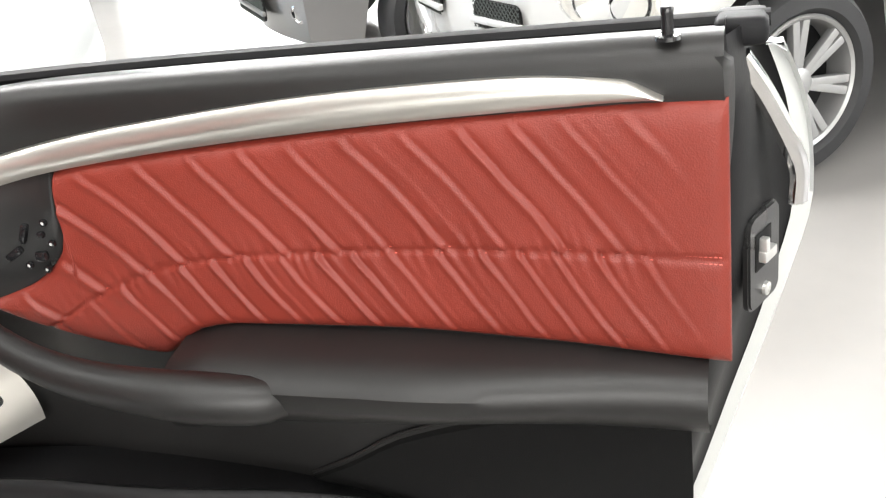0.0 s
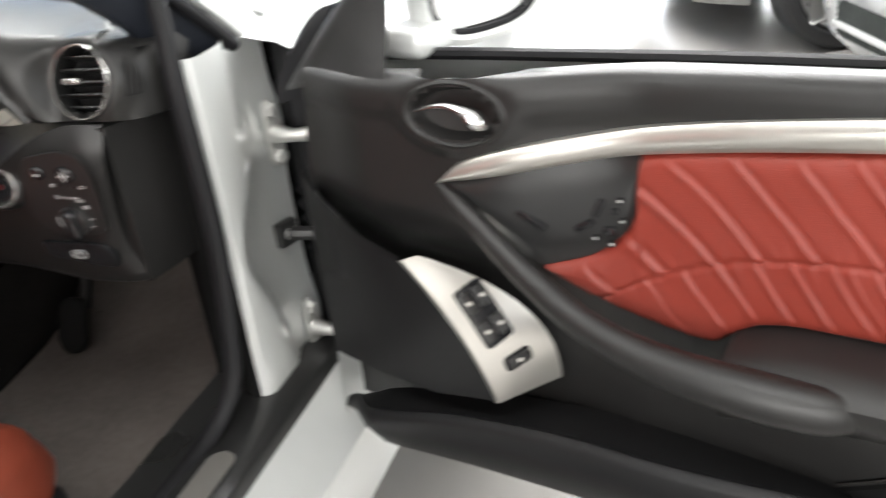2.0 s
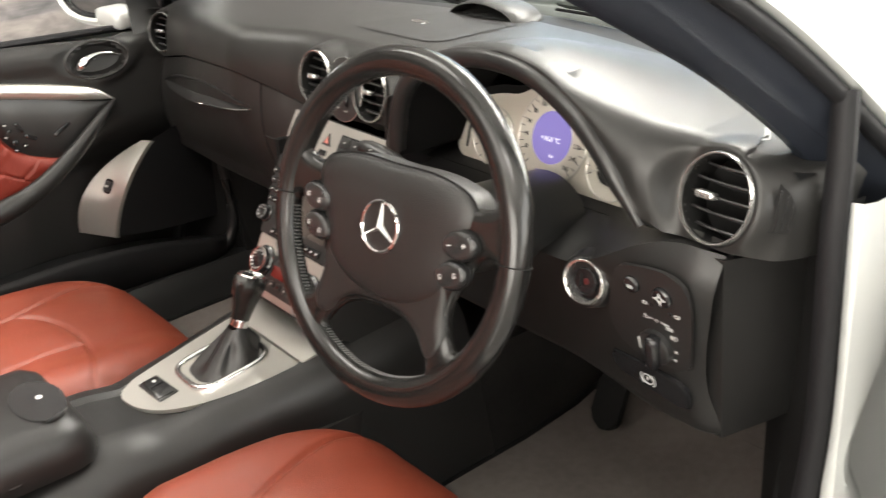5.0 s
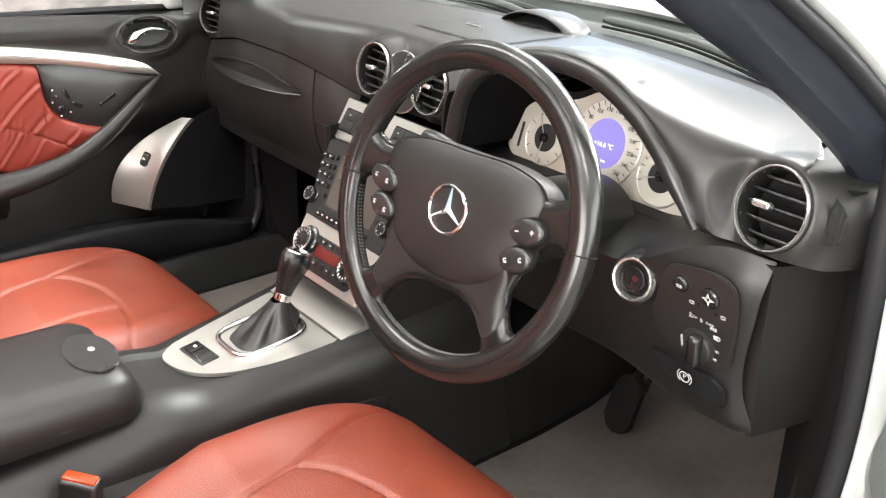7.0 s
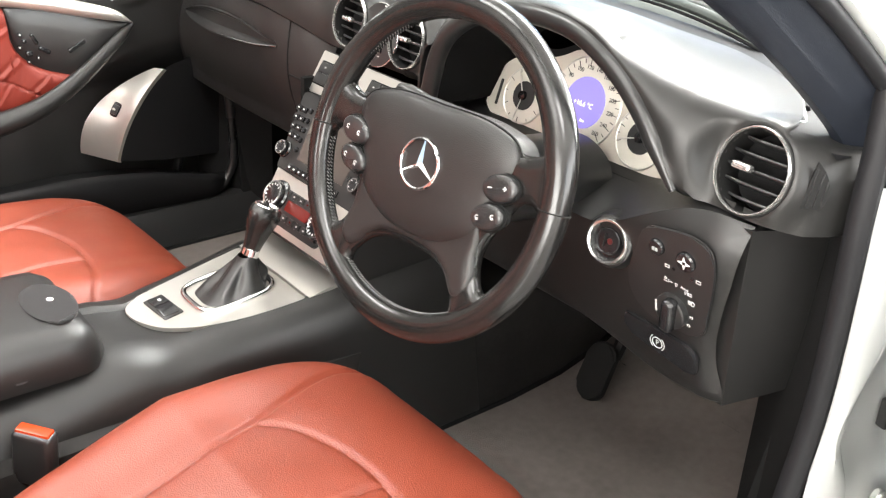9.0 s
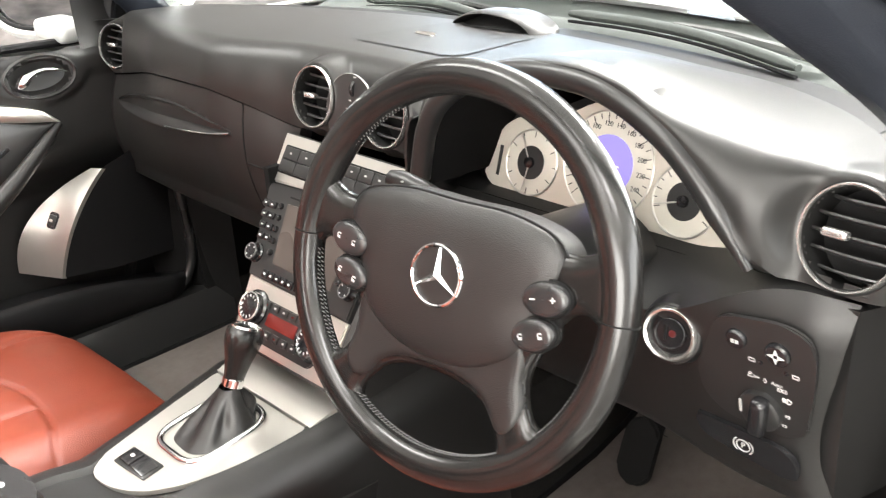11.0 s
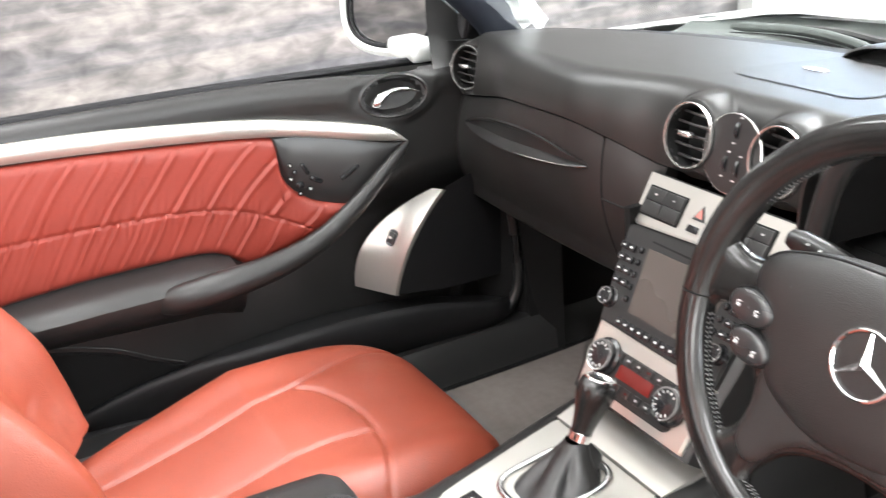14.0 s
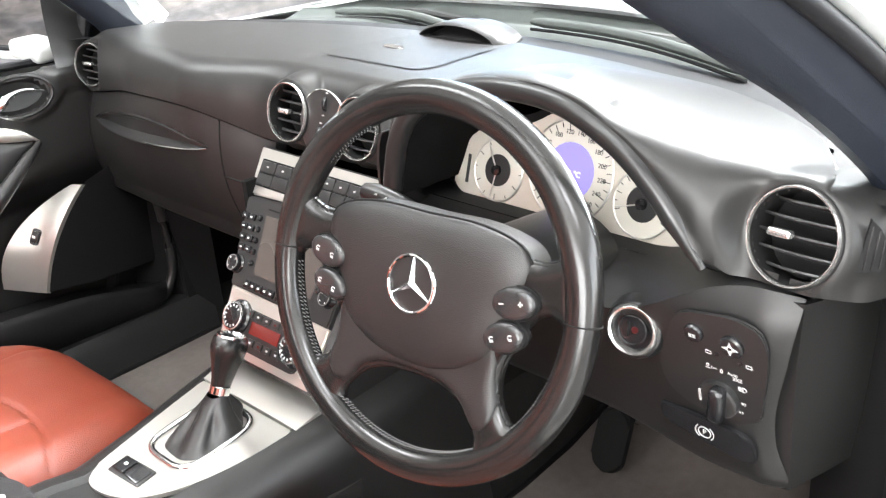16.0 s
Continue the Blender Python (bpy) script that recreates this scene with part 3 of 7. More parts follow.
bm = bmesh.new()
rows = []
for x in np.linspace(0.120, 0.640, 40):
    roll = step(0.615, 0.645, x)
    zt = 0.776 + 0.023 * step(0.43, 0.57, x)
    back = 1 - step(0.43, 0.61, x)
    col = [V(x, 0.08, zt - 0.004 * back), V(x, 0.045 - 0.02 * (1 - back), zt - 0.008 * back), V(x, 0.015 - 0.025 * (1 - back), zt - 0.016 * back), V(x, -0.010 - 0.010 * (1 - back), zt - 0.027 * back)]
    zb = 0.600 - 0.024 * step(0.40, 0.56, x)
    for z in np.linspace(zt - 0.040 * back, zb, 20):
        xr = 0.632 - 0.026 * step(0.79, 0.64, z) + 0.012 * step(0.63, 0.575, z)
        col.append(V(x + (xr - 0.640) * step(0.45, 0.64, x), panel_y(z) + 0.012 * roll + 0.03 * step(0.20, 0.12, x), z))
    x0, y0 = col[-1].x, col[-1].y
    col += [V(x0, y0 + 0.003, zb - 0.003), V(x0, y0 + 0.02, zb - 0.006), V(x0, y0 + 0.09, zb - 0.004), V(x0, y0 + 0.30, 0.60)]
    rows.append(col)
sheet(bm, rows)
part("driver_lower_panel", bm, SOFT_BLACK, dash)
# end cap beside the door
bm = bmesh.new()
top = curve([(0.634, -0.020, 0.793), (0.655, 0.04, 0.790), (0.668, 0.115, 0.780)], 12)
mid = curve([(0.622, 0.000, 0.70), (0.652, 0.07, 0.67), (0.664, 0.16, 0.650)], 12)
low = curve([(0.617, 0.014, 0.572), (0.643, 0.10, 0.578), (0.658, 0.20, 0.585)], 12)
slab(bm, [[V(*(np.array(top[i]) * (1 - t) * (1 - 2 * t) + np.array(mid[i]) * 4 * t * (1 - t) + np.array(low[i]) * t * (2 * t - 1))) for t in np.linspace(0, 1, 10)] for i in range(12)], (-0.02, 0.0, 0))
part("end_cap", bm, SOFT_BLACK, dash)

# round air outlets
def air_vent(centre, face, r, knob_x=-0.08):
    m = axes(centre, face)
    bm = bmesh.new()
    lathe(bm, [(r * 1.16, -0.010), (r * 1.14, 0.000), (r * 1.02, 0.001), (r * 0.99, -0.004), (r * 0.97, -0.030), (0.0001, -0.034)], m, 48)
    vent = part("air_vent", bm, DEEP_BLACK, dash, "round black air vent with a chrome ring")
    bm = bmesh.new()
    lathe(bm, [(r * 1.095, -0.003), (r * 1.10, 0.001), (r * 1.075, 0.0042), (r * 1.045, 0.004), (r * 1.025, 0.000), (r * 1.03, -0.003), (r * 1.095, -0.003)], m, 56)
    part("vent_ring", bm, BRIGHT, vent)
    for k in (-2, -1, 0, 1, 2):
        yy = k * r * 0.36
        half = math.sqrt(max(1e-5, (r * 0.97) ** 2 - yy ** 2))
        bm = bmesh.new()
        rows = []
        for u in np.linspace(-1, 1, 12):
            sag = -0.004 - 0.006 * u * u
            rows.append([m @ V(u * half, yy + 0.0013, sag), m @ V(u * half, yy - 0.0003, sag + 0.0006), m @ V(u * half, yy - 0.0013, sag), m @ V(u * half, yy - 0.0055, sag - 0.020), m @ V(u * half, yy - 0.0035, sag - 0.020)])
        sheet(bm, rows, close_v=True)
        part("slat", bm, HARD_BLACK, vent)
    bm = bmesh.new()
    mk = m @ Matrix.Translation((r * knob_x, r * 0.03, 0.002))
    box(bm, (r * 0.56, r * 0.19, 0.010), mk, 0.003, 3)
    part("vent_knob", bm, BRIGHT, vent)
    return vent


for c, d, r in VENTS:
    air_vent(c, d, r, -0.27 if c[0] > 0.5 else -0.08)
# oval between the middle vents
mm = axes((0.003, -0.0085, 0.843), (0, -1, 0.20))
bm = bmesh.new()
prism(bm, oval(0.043, 0.043, 40), mm, 0.004, 0.001)
vent_panel = part("vent_panel", bm, HARD_BLACK, dash, "round black panel with thumb wheels between the middle vents")
bm = bmesh.new()
tube(bm, [mm @ V(0.043 * math.cos(a), 0.043 * math.sin(a), 0.003) for a in np.linspace(0, 2 * math.pi, 48, endpoint=False)], 0.0010, 8, closed=True)
part("panel_ring", bm, BRIGHT, vent_panel)
for wx, wy in ((0.004, 0.026), (-0.006, -0.012), (0.012, -0.014)):
    bm = bmesh.new()
    lathe(bm, [(0.0001, -0.0025), (0.010, -0.0025), (0.011, -0.0015), (0.011, 0.0015), (0.010, 0.0025), (0.0001, 0.0025)], mm @ Matrix.Translation((wx, wy, -0.002)) @ Matrix.Rotation(radians(90), 4, "Y") @ Matrix.Scale(1, 4), 20)
    part("thumb_wheel", bm, GLOSS_BLACK, vent_panel)
    for s in (-1, 1):
        bm = bmesh.new()
        box(bm, (0.004, 0.0015, 0.0006), mm @ Matrix.Translation((wx + s * 0.003, wy + 0.014 * s, 0.0045)), 0)
        part("marking", bm, WHITE_MARK, vent_panel)

# small side louvres by the driver's door
sm = axes((0.673, 0.0085, 0.847), (0.62, -0.78, 0.1), (0.78, 0.62, 0))
bm = bmesh.new()
prism(bm, [(-0.0125, -0.022), (0.006, -0.022), (0.0105, -0.014), (0.0115, -0.004), (0.0095, 0.006), (0.005, 0.015), (-0.003, 0.024), (-0.006, 0.010), (-0.009, -0.006)], sm, 0.003, 0.0006)
louvre = part("side_louvre", bm, DEEP_BLACK, dash)
for k, (x, h, y) in enumerate(((-0.0045, 0.038, -0.001), (0.0015, 0.034, -0.003), (0.0068, 0.025, -0.006))):
    bm = bmesh.new()
    box(bm, (0.0013, h, 0.003), sm @ Matrix.Translation((x, y, 0.0028)) @ Matrix.Rotation(radians(-9), 4, "Z"), 0.0005, 1)
    part("louvre_fin", bm, HARD_BLACK, louvre)

# ---------------------------------------------------------------- the middle stack
S0, SD = V(0, -0.015, 0.790), V(0, -0.551, -0.835)
SN = V(0, -0.835, 0.551)
SM = axes(S0, SN)


def on_stack(x, s, h=0.0):
    return SM @ Matrix.Translation((x, -s, h))


stack_half = table((0.0, 0.06, 0.15, 0.22, 0.30), (0.124, 0.121, 0.112, 0.106, 0.100))
bm = bmesh.new()
rows = []
for s in np.linspace(-0.004, 0.266, 22):
    w = stack_half(s)
    v = w - 0.015 * step(0.05, 0.20, s)
    rows.append([on_stack(x, s, h) @ V(0, 0, 0) for x, h in ((-v - 0.014, -0.16), (-v - 0.012, -0.03), (-v - 0.008, -0.006), (-v - 0.003, -0.001), (-v, 0.0), (0, 0.0), (w, 0.0), (w + 0.006, -0.004), (w + 0.010, -0.03), (w + 0.012, -0.16))])
sheet(bm, rows)
stack = part("radio_surround", bm, SOFT_BLACK, dash)

bm = bmesh.new()
prism(bm, [(-0.124, 0.002), (0.114, 0.002), (0.112, -0.050), (-0.120, -0.062)], SM, 0.005, 0.002)
fascia = part("switch_fascia", bm, SILVER, dash, "satin silver switch strip")
for x0, x1, s0, s1 in ((-0.112, -0.045, 0.012, 0.049), (0.010, 0.090, 0.010, 0.046)):
    bm = bmesh.new()
    box(bm, (x1 - x0, s1 - s0, 0.006), on_stack((x0 + x1) / 2, (s0 + s1) / 2, 0.004), 0.002)
    part("switch_bezel", bm, DEEP_BLACK, fascia)
    n = 2 if x0 < 0 else 3
    for i in range(n):
        for j in range(2):
            bm = bmesh.new()
            w, h = (x1 - x0 - 0.004) / n, (s1 - s0 - 0.004) / 2
            box(bm, (w - 0.001, h - 0.001, 0.005), on_stack(x0 + 0.002 + w * (i + 0.5), s0 + 0.002 + h * (j + 0.5), 0.0065), 0.0014)
            key = part("switch", bm, HARD_BLACK, fascia)
            if j == 0:
                bm = bmesh.new()
                box(bm, (0.0036, 0.0020, 0.0006), on_stack(x0 + 0.002 + w * (i + 0.5), s0 + 0.010, 0.0092), 0)
                part("switch_mark", bm, WHITE_MARK, fascia)
bm = bmesh.new()
tri = [(0, 0.010), (-0.010, -0.008), (0.010, -0.008)]
prism(bm, tri, on_stack(-0.019, 0.024, 0.004), 0.003, 0.001)
part("hazard_button", bm, INK, fascia, "triangular hazard warning button")
bm = bmesh.new()
prism(bm, [(x * 0.62, y * 0.62) for x, y in tri], on_stack(-0.019, 0.0243, 0.0062), 0.0015, 0.0004)
part("hazard_mark", bm, material("hazard_red", (0.35, 0.12, 0.10), 0.4), fascia)
bm = bmesh.new()
box(bm, (0.018, 0.008, 0.003), on_stack(-0.021, 0.043, 0.005), 0.001)
part("lock_button", bm, GLOSS_BLACK, fascia)

bm = bmesh.new()
prism(bm, [(-0.116, -0.064), (0.110, -0.056), (0.105, -0.183), (-0.092, -0.180)], SM, 0.008, 0.002)
radio = part("radio_unit", bm, HARD_BLACK, dash, "black navigation radio with a brown-grey screen")
bm = bmesh.new()
box(bm, (0.130, 0.0022, 0.001), on_stack(0.0, 0.0735, 0.0085), 0)
part("disc_slot", bm, DEEP_BLACK, radio)
bm = bmesh.new()
prism(bm, [(-0.066, -0.082), (0.066, -0.080), (0.062, -0.159), (-0.053, -0.158)], SM @ Matrix.Translation((0, 0, 0.0075)), 0.0015, 0.0005)
part("screen", bm, SCREEN, radio, "blank brown-grey display")
for side in (-1, 1):
    for j in range(4):
        for i in range(2):
            bm = bmesh.new()
            x = side * (0.104 - 0.0135 * i - 0.0015 * j) + (0.0025 * j if side < 0 else 0)
            box(bm, (0.012, 0.0085, 0.005), on_stack(x, 0.090 + 0.0135 * j, 0.009), 0.0012)
            part("radio_key", bm, GLOSS_BLACK, radio)
            bm = bmesh.new()
            box(bm, (0.0036, 0.0018, 0.0005), on_stack(x, 0.090 + 0.0135 * j, 0.0117), 0)
            part("key_mark", bm, WHITE_MARK, radio)
    for j in range(5):
        bm = bmesh.new()
        lathe(bm, [(0.0001, 0.0035), (0.0034, 0.003), (0.0042, 0.0), (0.0042, -0.002)], on_stack(side * (0.0755 - 0.001 * j) + (0.0018 * j if side < 0 else 0), 0.088 + 0.0145 * j, 0.0085), 12)
        part("round_key", bm, GLOSS_BLACK, radio)
for i in range(5):
    for side in (-1, 1):
        bm = bmesh.new()
        x = side * (0.012 + 0.0145 * i) if i else side * 0.007
        box(bm, (0.011, 0.010, 0.004), on_stack(side * (0.008 + 0.0125 * i), 0.1725, 0.0085), 0.001)
        part("radio_key", bm, GLOSS_BLACK, radio)
        bm = bmesh.new()
        box(bm, (0.0034, 0.0024, 0.0005), on_stack(side * (0.008 + 0.0125 * i), 0.1725, 0.0107), 0)
        part("key_mark", bm, WHITE_MARK, radio)


def dial_knob(x, s, r, height, parent, ticks=10):
    m = on_stack(x, s, 0.006)
    bm = bmesh.new()
    lathe(bm, [(r * 1.18, 0.0), (r * 1.16, height * 0.3), (r, height * 0.45), (r * 0.97, height * 0.92), (r * 0.88, height), (0.0001, height * 1.02)], m, 36)
    knob = part("rotary_knob", bm, GLOSS_BLACK, parent, "black rotary knob with a chrome ring")
    bm = bmesh.new()
    lathe(bm, [(r * 0.93, height * 0.9), (r * 0.95, height * 1.06), (r * 0.84, height * 1.06), (r * 0.82, height * 0.98)], m, 36)
    part("knob_ring", bm, CHROME, knob)
    for k in range(ticks):
        a = radians(-40 + 260 * k / (ticks - 1))
        bm = bmesh.new()
        box(bm, (r * 0.08, r * 0.16, 0.0005), m @ Matrix.Rotation(a, 4, "Z") @ Matrix.Translation((0, r * 0.68, height * 1.03)), 0)
        part("tick", bm, WHITE_MARK, knob)


dial_knob(-0.090, 0.153, 0.011, 0.012, radio, 4)
dial_knob(0.093, 0.150, 0.010, 0.012, radio, 4)
bm = bmesh.new()
prism(bm, [(-0.0915, -0.1815), (0.105, -0.1845), (0.101, -0.262), (-0.082, -0.262)], SM, 0.005, 0.002)
climate = part("climate_panel", bm, SILVER, dash, "satin silver heater control panel")
bm = bmesh.new()
prism(bm, rounded(0.138, 0.052, 0.012, 5, 0.008, -0.226), SM, 0.0075, 0.0015)
part("climate_face", bm, HARD_BLACK, climate)
bm = bmesh.new()
box(bm, (0.058, 0.016, 0.002), on_stack(0.003, 0.221, 0.0078), 0.0006)
part("climate_display", bm, AMBER_RED, climate, "dark red segment display")
dial_knob(-0.054, 0.2155, 0.0195, 0.013, climate, 11)
dial_knob(0.066, 0.222, 0.0195, 0.013, climate, 11)
for i in range(5):
    for s in (0.2055, 0.239):
        bm = bmesh.new()
        box(bm, (0.0125, 0.0095, 0.003), on_stack(-0.034 + 0.0175 * i, s, 0.0078), 0.001)
        part("climate_key", bm, HARD_BLACK, climate)
        bm = bmesh.new()
        box(bm, (0.0036, 0.0022, 0.0005), on_stack(-0.034 + 0.0175 * i, s, 0.0095), 0)
        part("key_mark", bm, WHITE_MARK if (i + (s > 0.22)) % 3 else AMBER_RED, climate)

# ---------------------------------------------------------------- instruments
cluster = thing("instrument_cluster", "champagne instrument cluster with ivory dials and a violet display", "gauge cluster", (0, 0, 0))
GU = V(0, 0.30, 0.954)
GM = axes((0.318, 0.070, 0.800), V(0, -0.954, 0.30))
outline = [(-0.166, -0.022), (-0.158, 0.020), (-0.135, 0.044), (-0.10, 0.056), (-0.062, 0.062), (-0.035, 0.078), (0.0, 0.083), (0.035, 0.078), (0.062, 0.062), (0.10, 0.056), (0.135, 0.040), (0.160, 0.008), (0.172, -0.034), (0.10, -0.037), (0.0, -0.038), (-0.10, -0.037), (-0.15, -0.034)]
outline = [tuple(p) for p in curve(outline + outline[:1], 90)[:-1]]
bm = bmesh.new()
prism(bm, outline, GM, 0.004, 0.001)
part("dial_plate", bm, DIAL_PLATE, cluster)
bm = bmesh.new()
prism(bm, [(x * 1.12, y * 1.1 + 0.004) for x, y in outline], GM @ Matrix.Translation((0, 0, -0.012)), 0.006, 0.001)
part("cluster_backing", bm, DEEP_BLACK, cluster)


def gauge(x, y, r, hub_r, hub_mat, marks, start, sweep, needle, numbers=()):
    m = GM @ Matrix.Translation((x, y, 0.004))
    bm = bmesh.new()
    lathe(bm, [(r, -0.001), (r, 0.0012), (0.0001, 0.0014)], m, 48)
    g = part("gauge", bm, DIAL, cluster, "round ivory dial")
    bm = bmesh.new()
    tube(bm, [m @ V(r * math.cos(a), r * math.sin(a), 0.001) for a in np.linspace(0, 2 * math.pi, 48, endpoint=False)], 0.0011, 6, closed=True)
    part("dial_ring", bm, SILVER, g)
    bm = bmesh.new()
    lathe(bm, [(hub_r, 0.001), (hub_r, 0.0026), (0.0001, 0.0030)], m, 36)
    part("dial_hub", bm, hub_mat, g)
    for k in range(marks):
        a = radians(start - sweep * k / (marks - 1))
        bm = bmesh.new()
        long = 0.10 if k % 2 else 0.18
        box(bm, (r * long, 0.0009, 0.0004), m @ Matrix.Rotation(a, 4, "Z") @ Matrix.Translation((r * (0.96 - long / 2), 0, 0.0016)), 0)
        part("dial_mark", bm, INK, g)
    for text, deg in numbers:
        a = radians(deg)
        words("dial_number", text, m @ Matrix.Translation((r * 0.76 * math.cos(a), r * 0.76 * math.sin(a), 0.0018)), 0.0052, INK, g)
    for n_ in needle:
        a = radians(n_)
        bm = bmesh.new()
        box(bm, (r * 0.82, 0.0016, 0.001), m @ Matrix.Rotation(a, 4, "Z") @ Matrix.Translation((r * 0.5, 0, 0.0045)), 0.0003, 1)
        part("needle", bm, SILVER_PAINT, g)
    if needle:
        bm = bmesh.new()
        lathe(bm, [(r * 0.17, 0.002), (r * 0.16, 0.007), (0.0001, 0.0078)], m, 20)
        part("needle_cap", bm, GLOSS_BLACK, g)
    return g


gauge(-0.100, 0.002, 0.036, 0.0185, INK, 12, 90, 330, (120, 262))
gauge(0.097, 0.004, 0.036, 0.0190, INK, 15, 200, 230, (196,))
speed = gauge(0.0, 0.020, 0.056, 0.0315, VIOLET, 27, 225, 270, (),
              [(str(v), 225 - 270 * v / 260) for v in range(20, 261, 20)])
words("display_text", "+16.6 °C", GM @ Matrix.Translation((0.0, 0.018, 0.0076)), 0.0062, PALE, speed)
words("display_text", "km", GM @ Matrix.Translation((0.006, -0.001, 0.0076)), 0.0040, PALE, speed)
bm = bmesh.new()
box(bm, (0.034, 0.0085, 0.002), GM @ Matrix.Translation((0.0, -0.0245, 0.0055)), 0.001)
part("lower_display", bm, VIOLET, speed)
bm = bmesh.new()
box(bm, (0.026, 0.0035, 0.001), GM @ Matrix.Translation((0.0, -0.0245, 0.0066)), 0)
part("odometer_bar", bm, INK, speed)
bm = bmesh.new()
box(bm, (0.004, 0.034, 0.001), GM @ Matrix.Translation((-0.146, -0.004, 0.0045)), 0)
part("level_slot", bm, INK, cluster)
bm = bmesh.new()
slab(bm, [[GM @ V(x, -0.036, -0.004), GM @ V(x, -0.039, 0.008), GM @ V(x, -0.042, 0.022)] for x in np.linspace(-0.185, 0.200, 8)], (0, 0, -0.004))
part("cluster_shelf", bm, MATT_BLACK, cluster)
bm = bmesh.new()
slab(bm, [[V(0.13 + 0.015 * math.cos(a), 0.10 - 0.125 * t, 0.800 + 0.06 * math.sin(a)) for t in np.linspace(0, 1, 4)] for a in np.linspace(math.pi * 0.5, math.pi * 1.4, 8)], (-0.004, 0, 0))
part("cluster_cheek", bm, HARD_BLACK, cluster)

# ---------------------------------------------------------------- switches by the driver's knee
PM = axes((0.55, -0.0305, 0.72), (0, -0.973, -0.231))


def on_panel(x, y, h=0.0):
    return PM @ Matrix.Translation((x, y, h))


IM = axes(PM @ V(-0.076, 0.006, 0.005), (0.15, -0.95, 0.16))
bm = bmesh.new()
lathe(bm, [(0.0330, -0.016), (0.0300, -0.003), (0.0285, 0.001), (0.0265, 0.002), (0.0255, 0.000)], IM, 48)
part("ignition_collar", bm, HARD_BLACK, dash)
bm = bmesh.new()
lathe(bm, [(0.0262, -0.002), (0.0258, 0.0035), (0.0240, 0.0055), (0.0218, 0.0045), (0.0208, 0.000), (0.0205, -0.004)], IM, 48)
ring = part("ignition_ring", bm, BRIGHT, dash, "chrome ring round the ignition lock")
bm = bmesh.new()
lathe(bm, [(0.0206, -0.003), (0.0185, -0.0035), (0.0150, -0.003), (0.0147, 0.002), (0.0138, 0.0026), (0.0128, 0.001), (0.0001, 0.001)], IM, 40)
part("ignition_lock", bm, GLOSS_BLACK, ring)
bm = bmesh.new()
box(bm, (0.0020, 0.0150, 0.0020), IM @ Matrix.Translation((-0.0045, 0, 0.0016)), 0.0005, 1)
part("key_slot", bm, DEEP_BLACK, ring)
bm = bmesh.new()
lathe(bm, [(0.0036, 0.001), (0.0030, 0.0020), (0.0001, 0.0022)], IM @ Matrix.Translation((0.002, 0.0, 0)), 14)
part("lock_lamp", bm, material("dim_red", (0.07, 0.012, 0.012), 0.3), ring)

sw_out = [(-0.016, 0.049), (0.027, 0.0565), (0.050, 0.054), (0.0605, 0.044), (0.063, 0.0185), (0.056, -0.030), (0.045, -0.064), (-0.008, -0.069), (-0.032, -0.064), (-0.046, -0.052), (-0.052, -0.030), (-0.046, -0.005), (-0.038, 0.015), (-0.030, 0.038)]
bm = bmesh.new()
prism(bm, [tuple(p) for p in curve(sw_out + sw_out[:1], 48)[:-1]], PM, 0.0035, 0.0015)
swp = part("light_switch_panel", bm, HARD_BLACK, dash, "black light switch panel with a rotary knob")
for bx, by, r in ((-0.008, 0.028, 0.0095), (0.030, 0.026, 0.0115)):
    bm = bmesh.new()
    lathe(bm, [(r, 0.001), (r, 0.0045), (r * 0.85, 0.0062), (0.0001, 0.0066)], on_panel(bx, by, 0.002), 24)
    part("round_button", bm, GLOSS_BLACK, swp)
for a in range(4):
    bm = bmesh.new()
    prism(bm, [(-0.0022, 0.002), (0.0022, 0.002), (0.0, 0.008)], on_panel(0.030, 0.026, 0.0084) @ Matrix.Rotation(radians(90 * a), 4, "Z"), 0.0006, 0)
    part("arrow_mark", bm, WHITE_MARK, swp)


def switch_mark(bars=(), arcs=(), h=0.0036):
    """One small printed symbol: filled bars and thin arcs."""
    bm = bmesh.new()
    for x, y, w, d in bars:
        box(bm, (w, d, 0.0005), on_panel(x, y, h + 0.0002), 0)
    for x, y, r, q, a0, a1 in arcs:
        tube(bm, [on_panel(x + r * math.cos(radians(a)), y + q * math.sin(radians(a)), h + 0.0002) @ V(0, 0, 0) for a in np.linspace(a0, a1, 14)], 0.00042, 5)
    part("switch_mark", bm, WHITE_MARK, swp)


switch_mark([(-0.0095, 0.0275 + 0.0014 * k, 0.0032, 0.0007) for k in (-1, 0, 1)] + [(-0.0055, 0.0275, 0.0028, 0.0036)], h=0.0086)
switch_mark([(0.0045, 0.0108, 0.0056, 0.0007), (0.0045, 0.0076, 0.0056, 0.0007), (0.0018, 0.0092, 0.0007, 0.0034), (0.0072, 0.0092, 0.0007, 0.0034)])
switch_mark([(0.0446, 0.0081, 0.0056, 0.0007), (0.0446, 0.0049, 0.0056, 0.0007), (0.0419, 0.0065, 0.0007, 0.0034), (0.0473, 0.0065, 0.0007, 0.0034)])
switch_mark([(0.0022, -0.0106, 0.0050, 0.0008), (0.0062, -0.0078, 0.0012, 0.0008), (0.0062, -0.0098, 0.0012, 0.0008), (0.0092, -0.0090, 0.0034, 0.0009)], [(0.0022, -0.0070, 0.0013, 0.0014, 0, 360)])
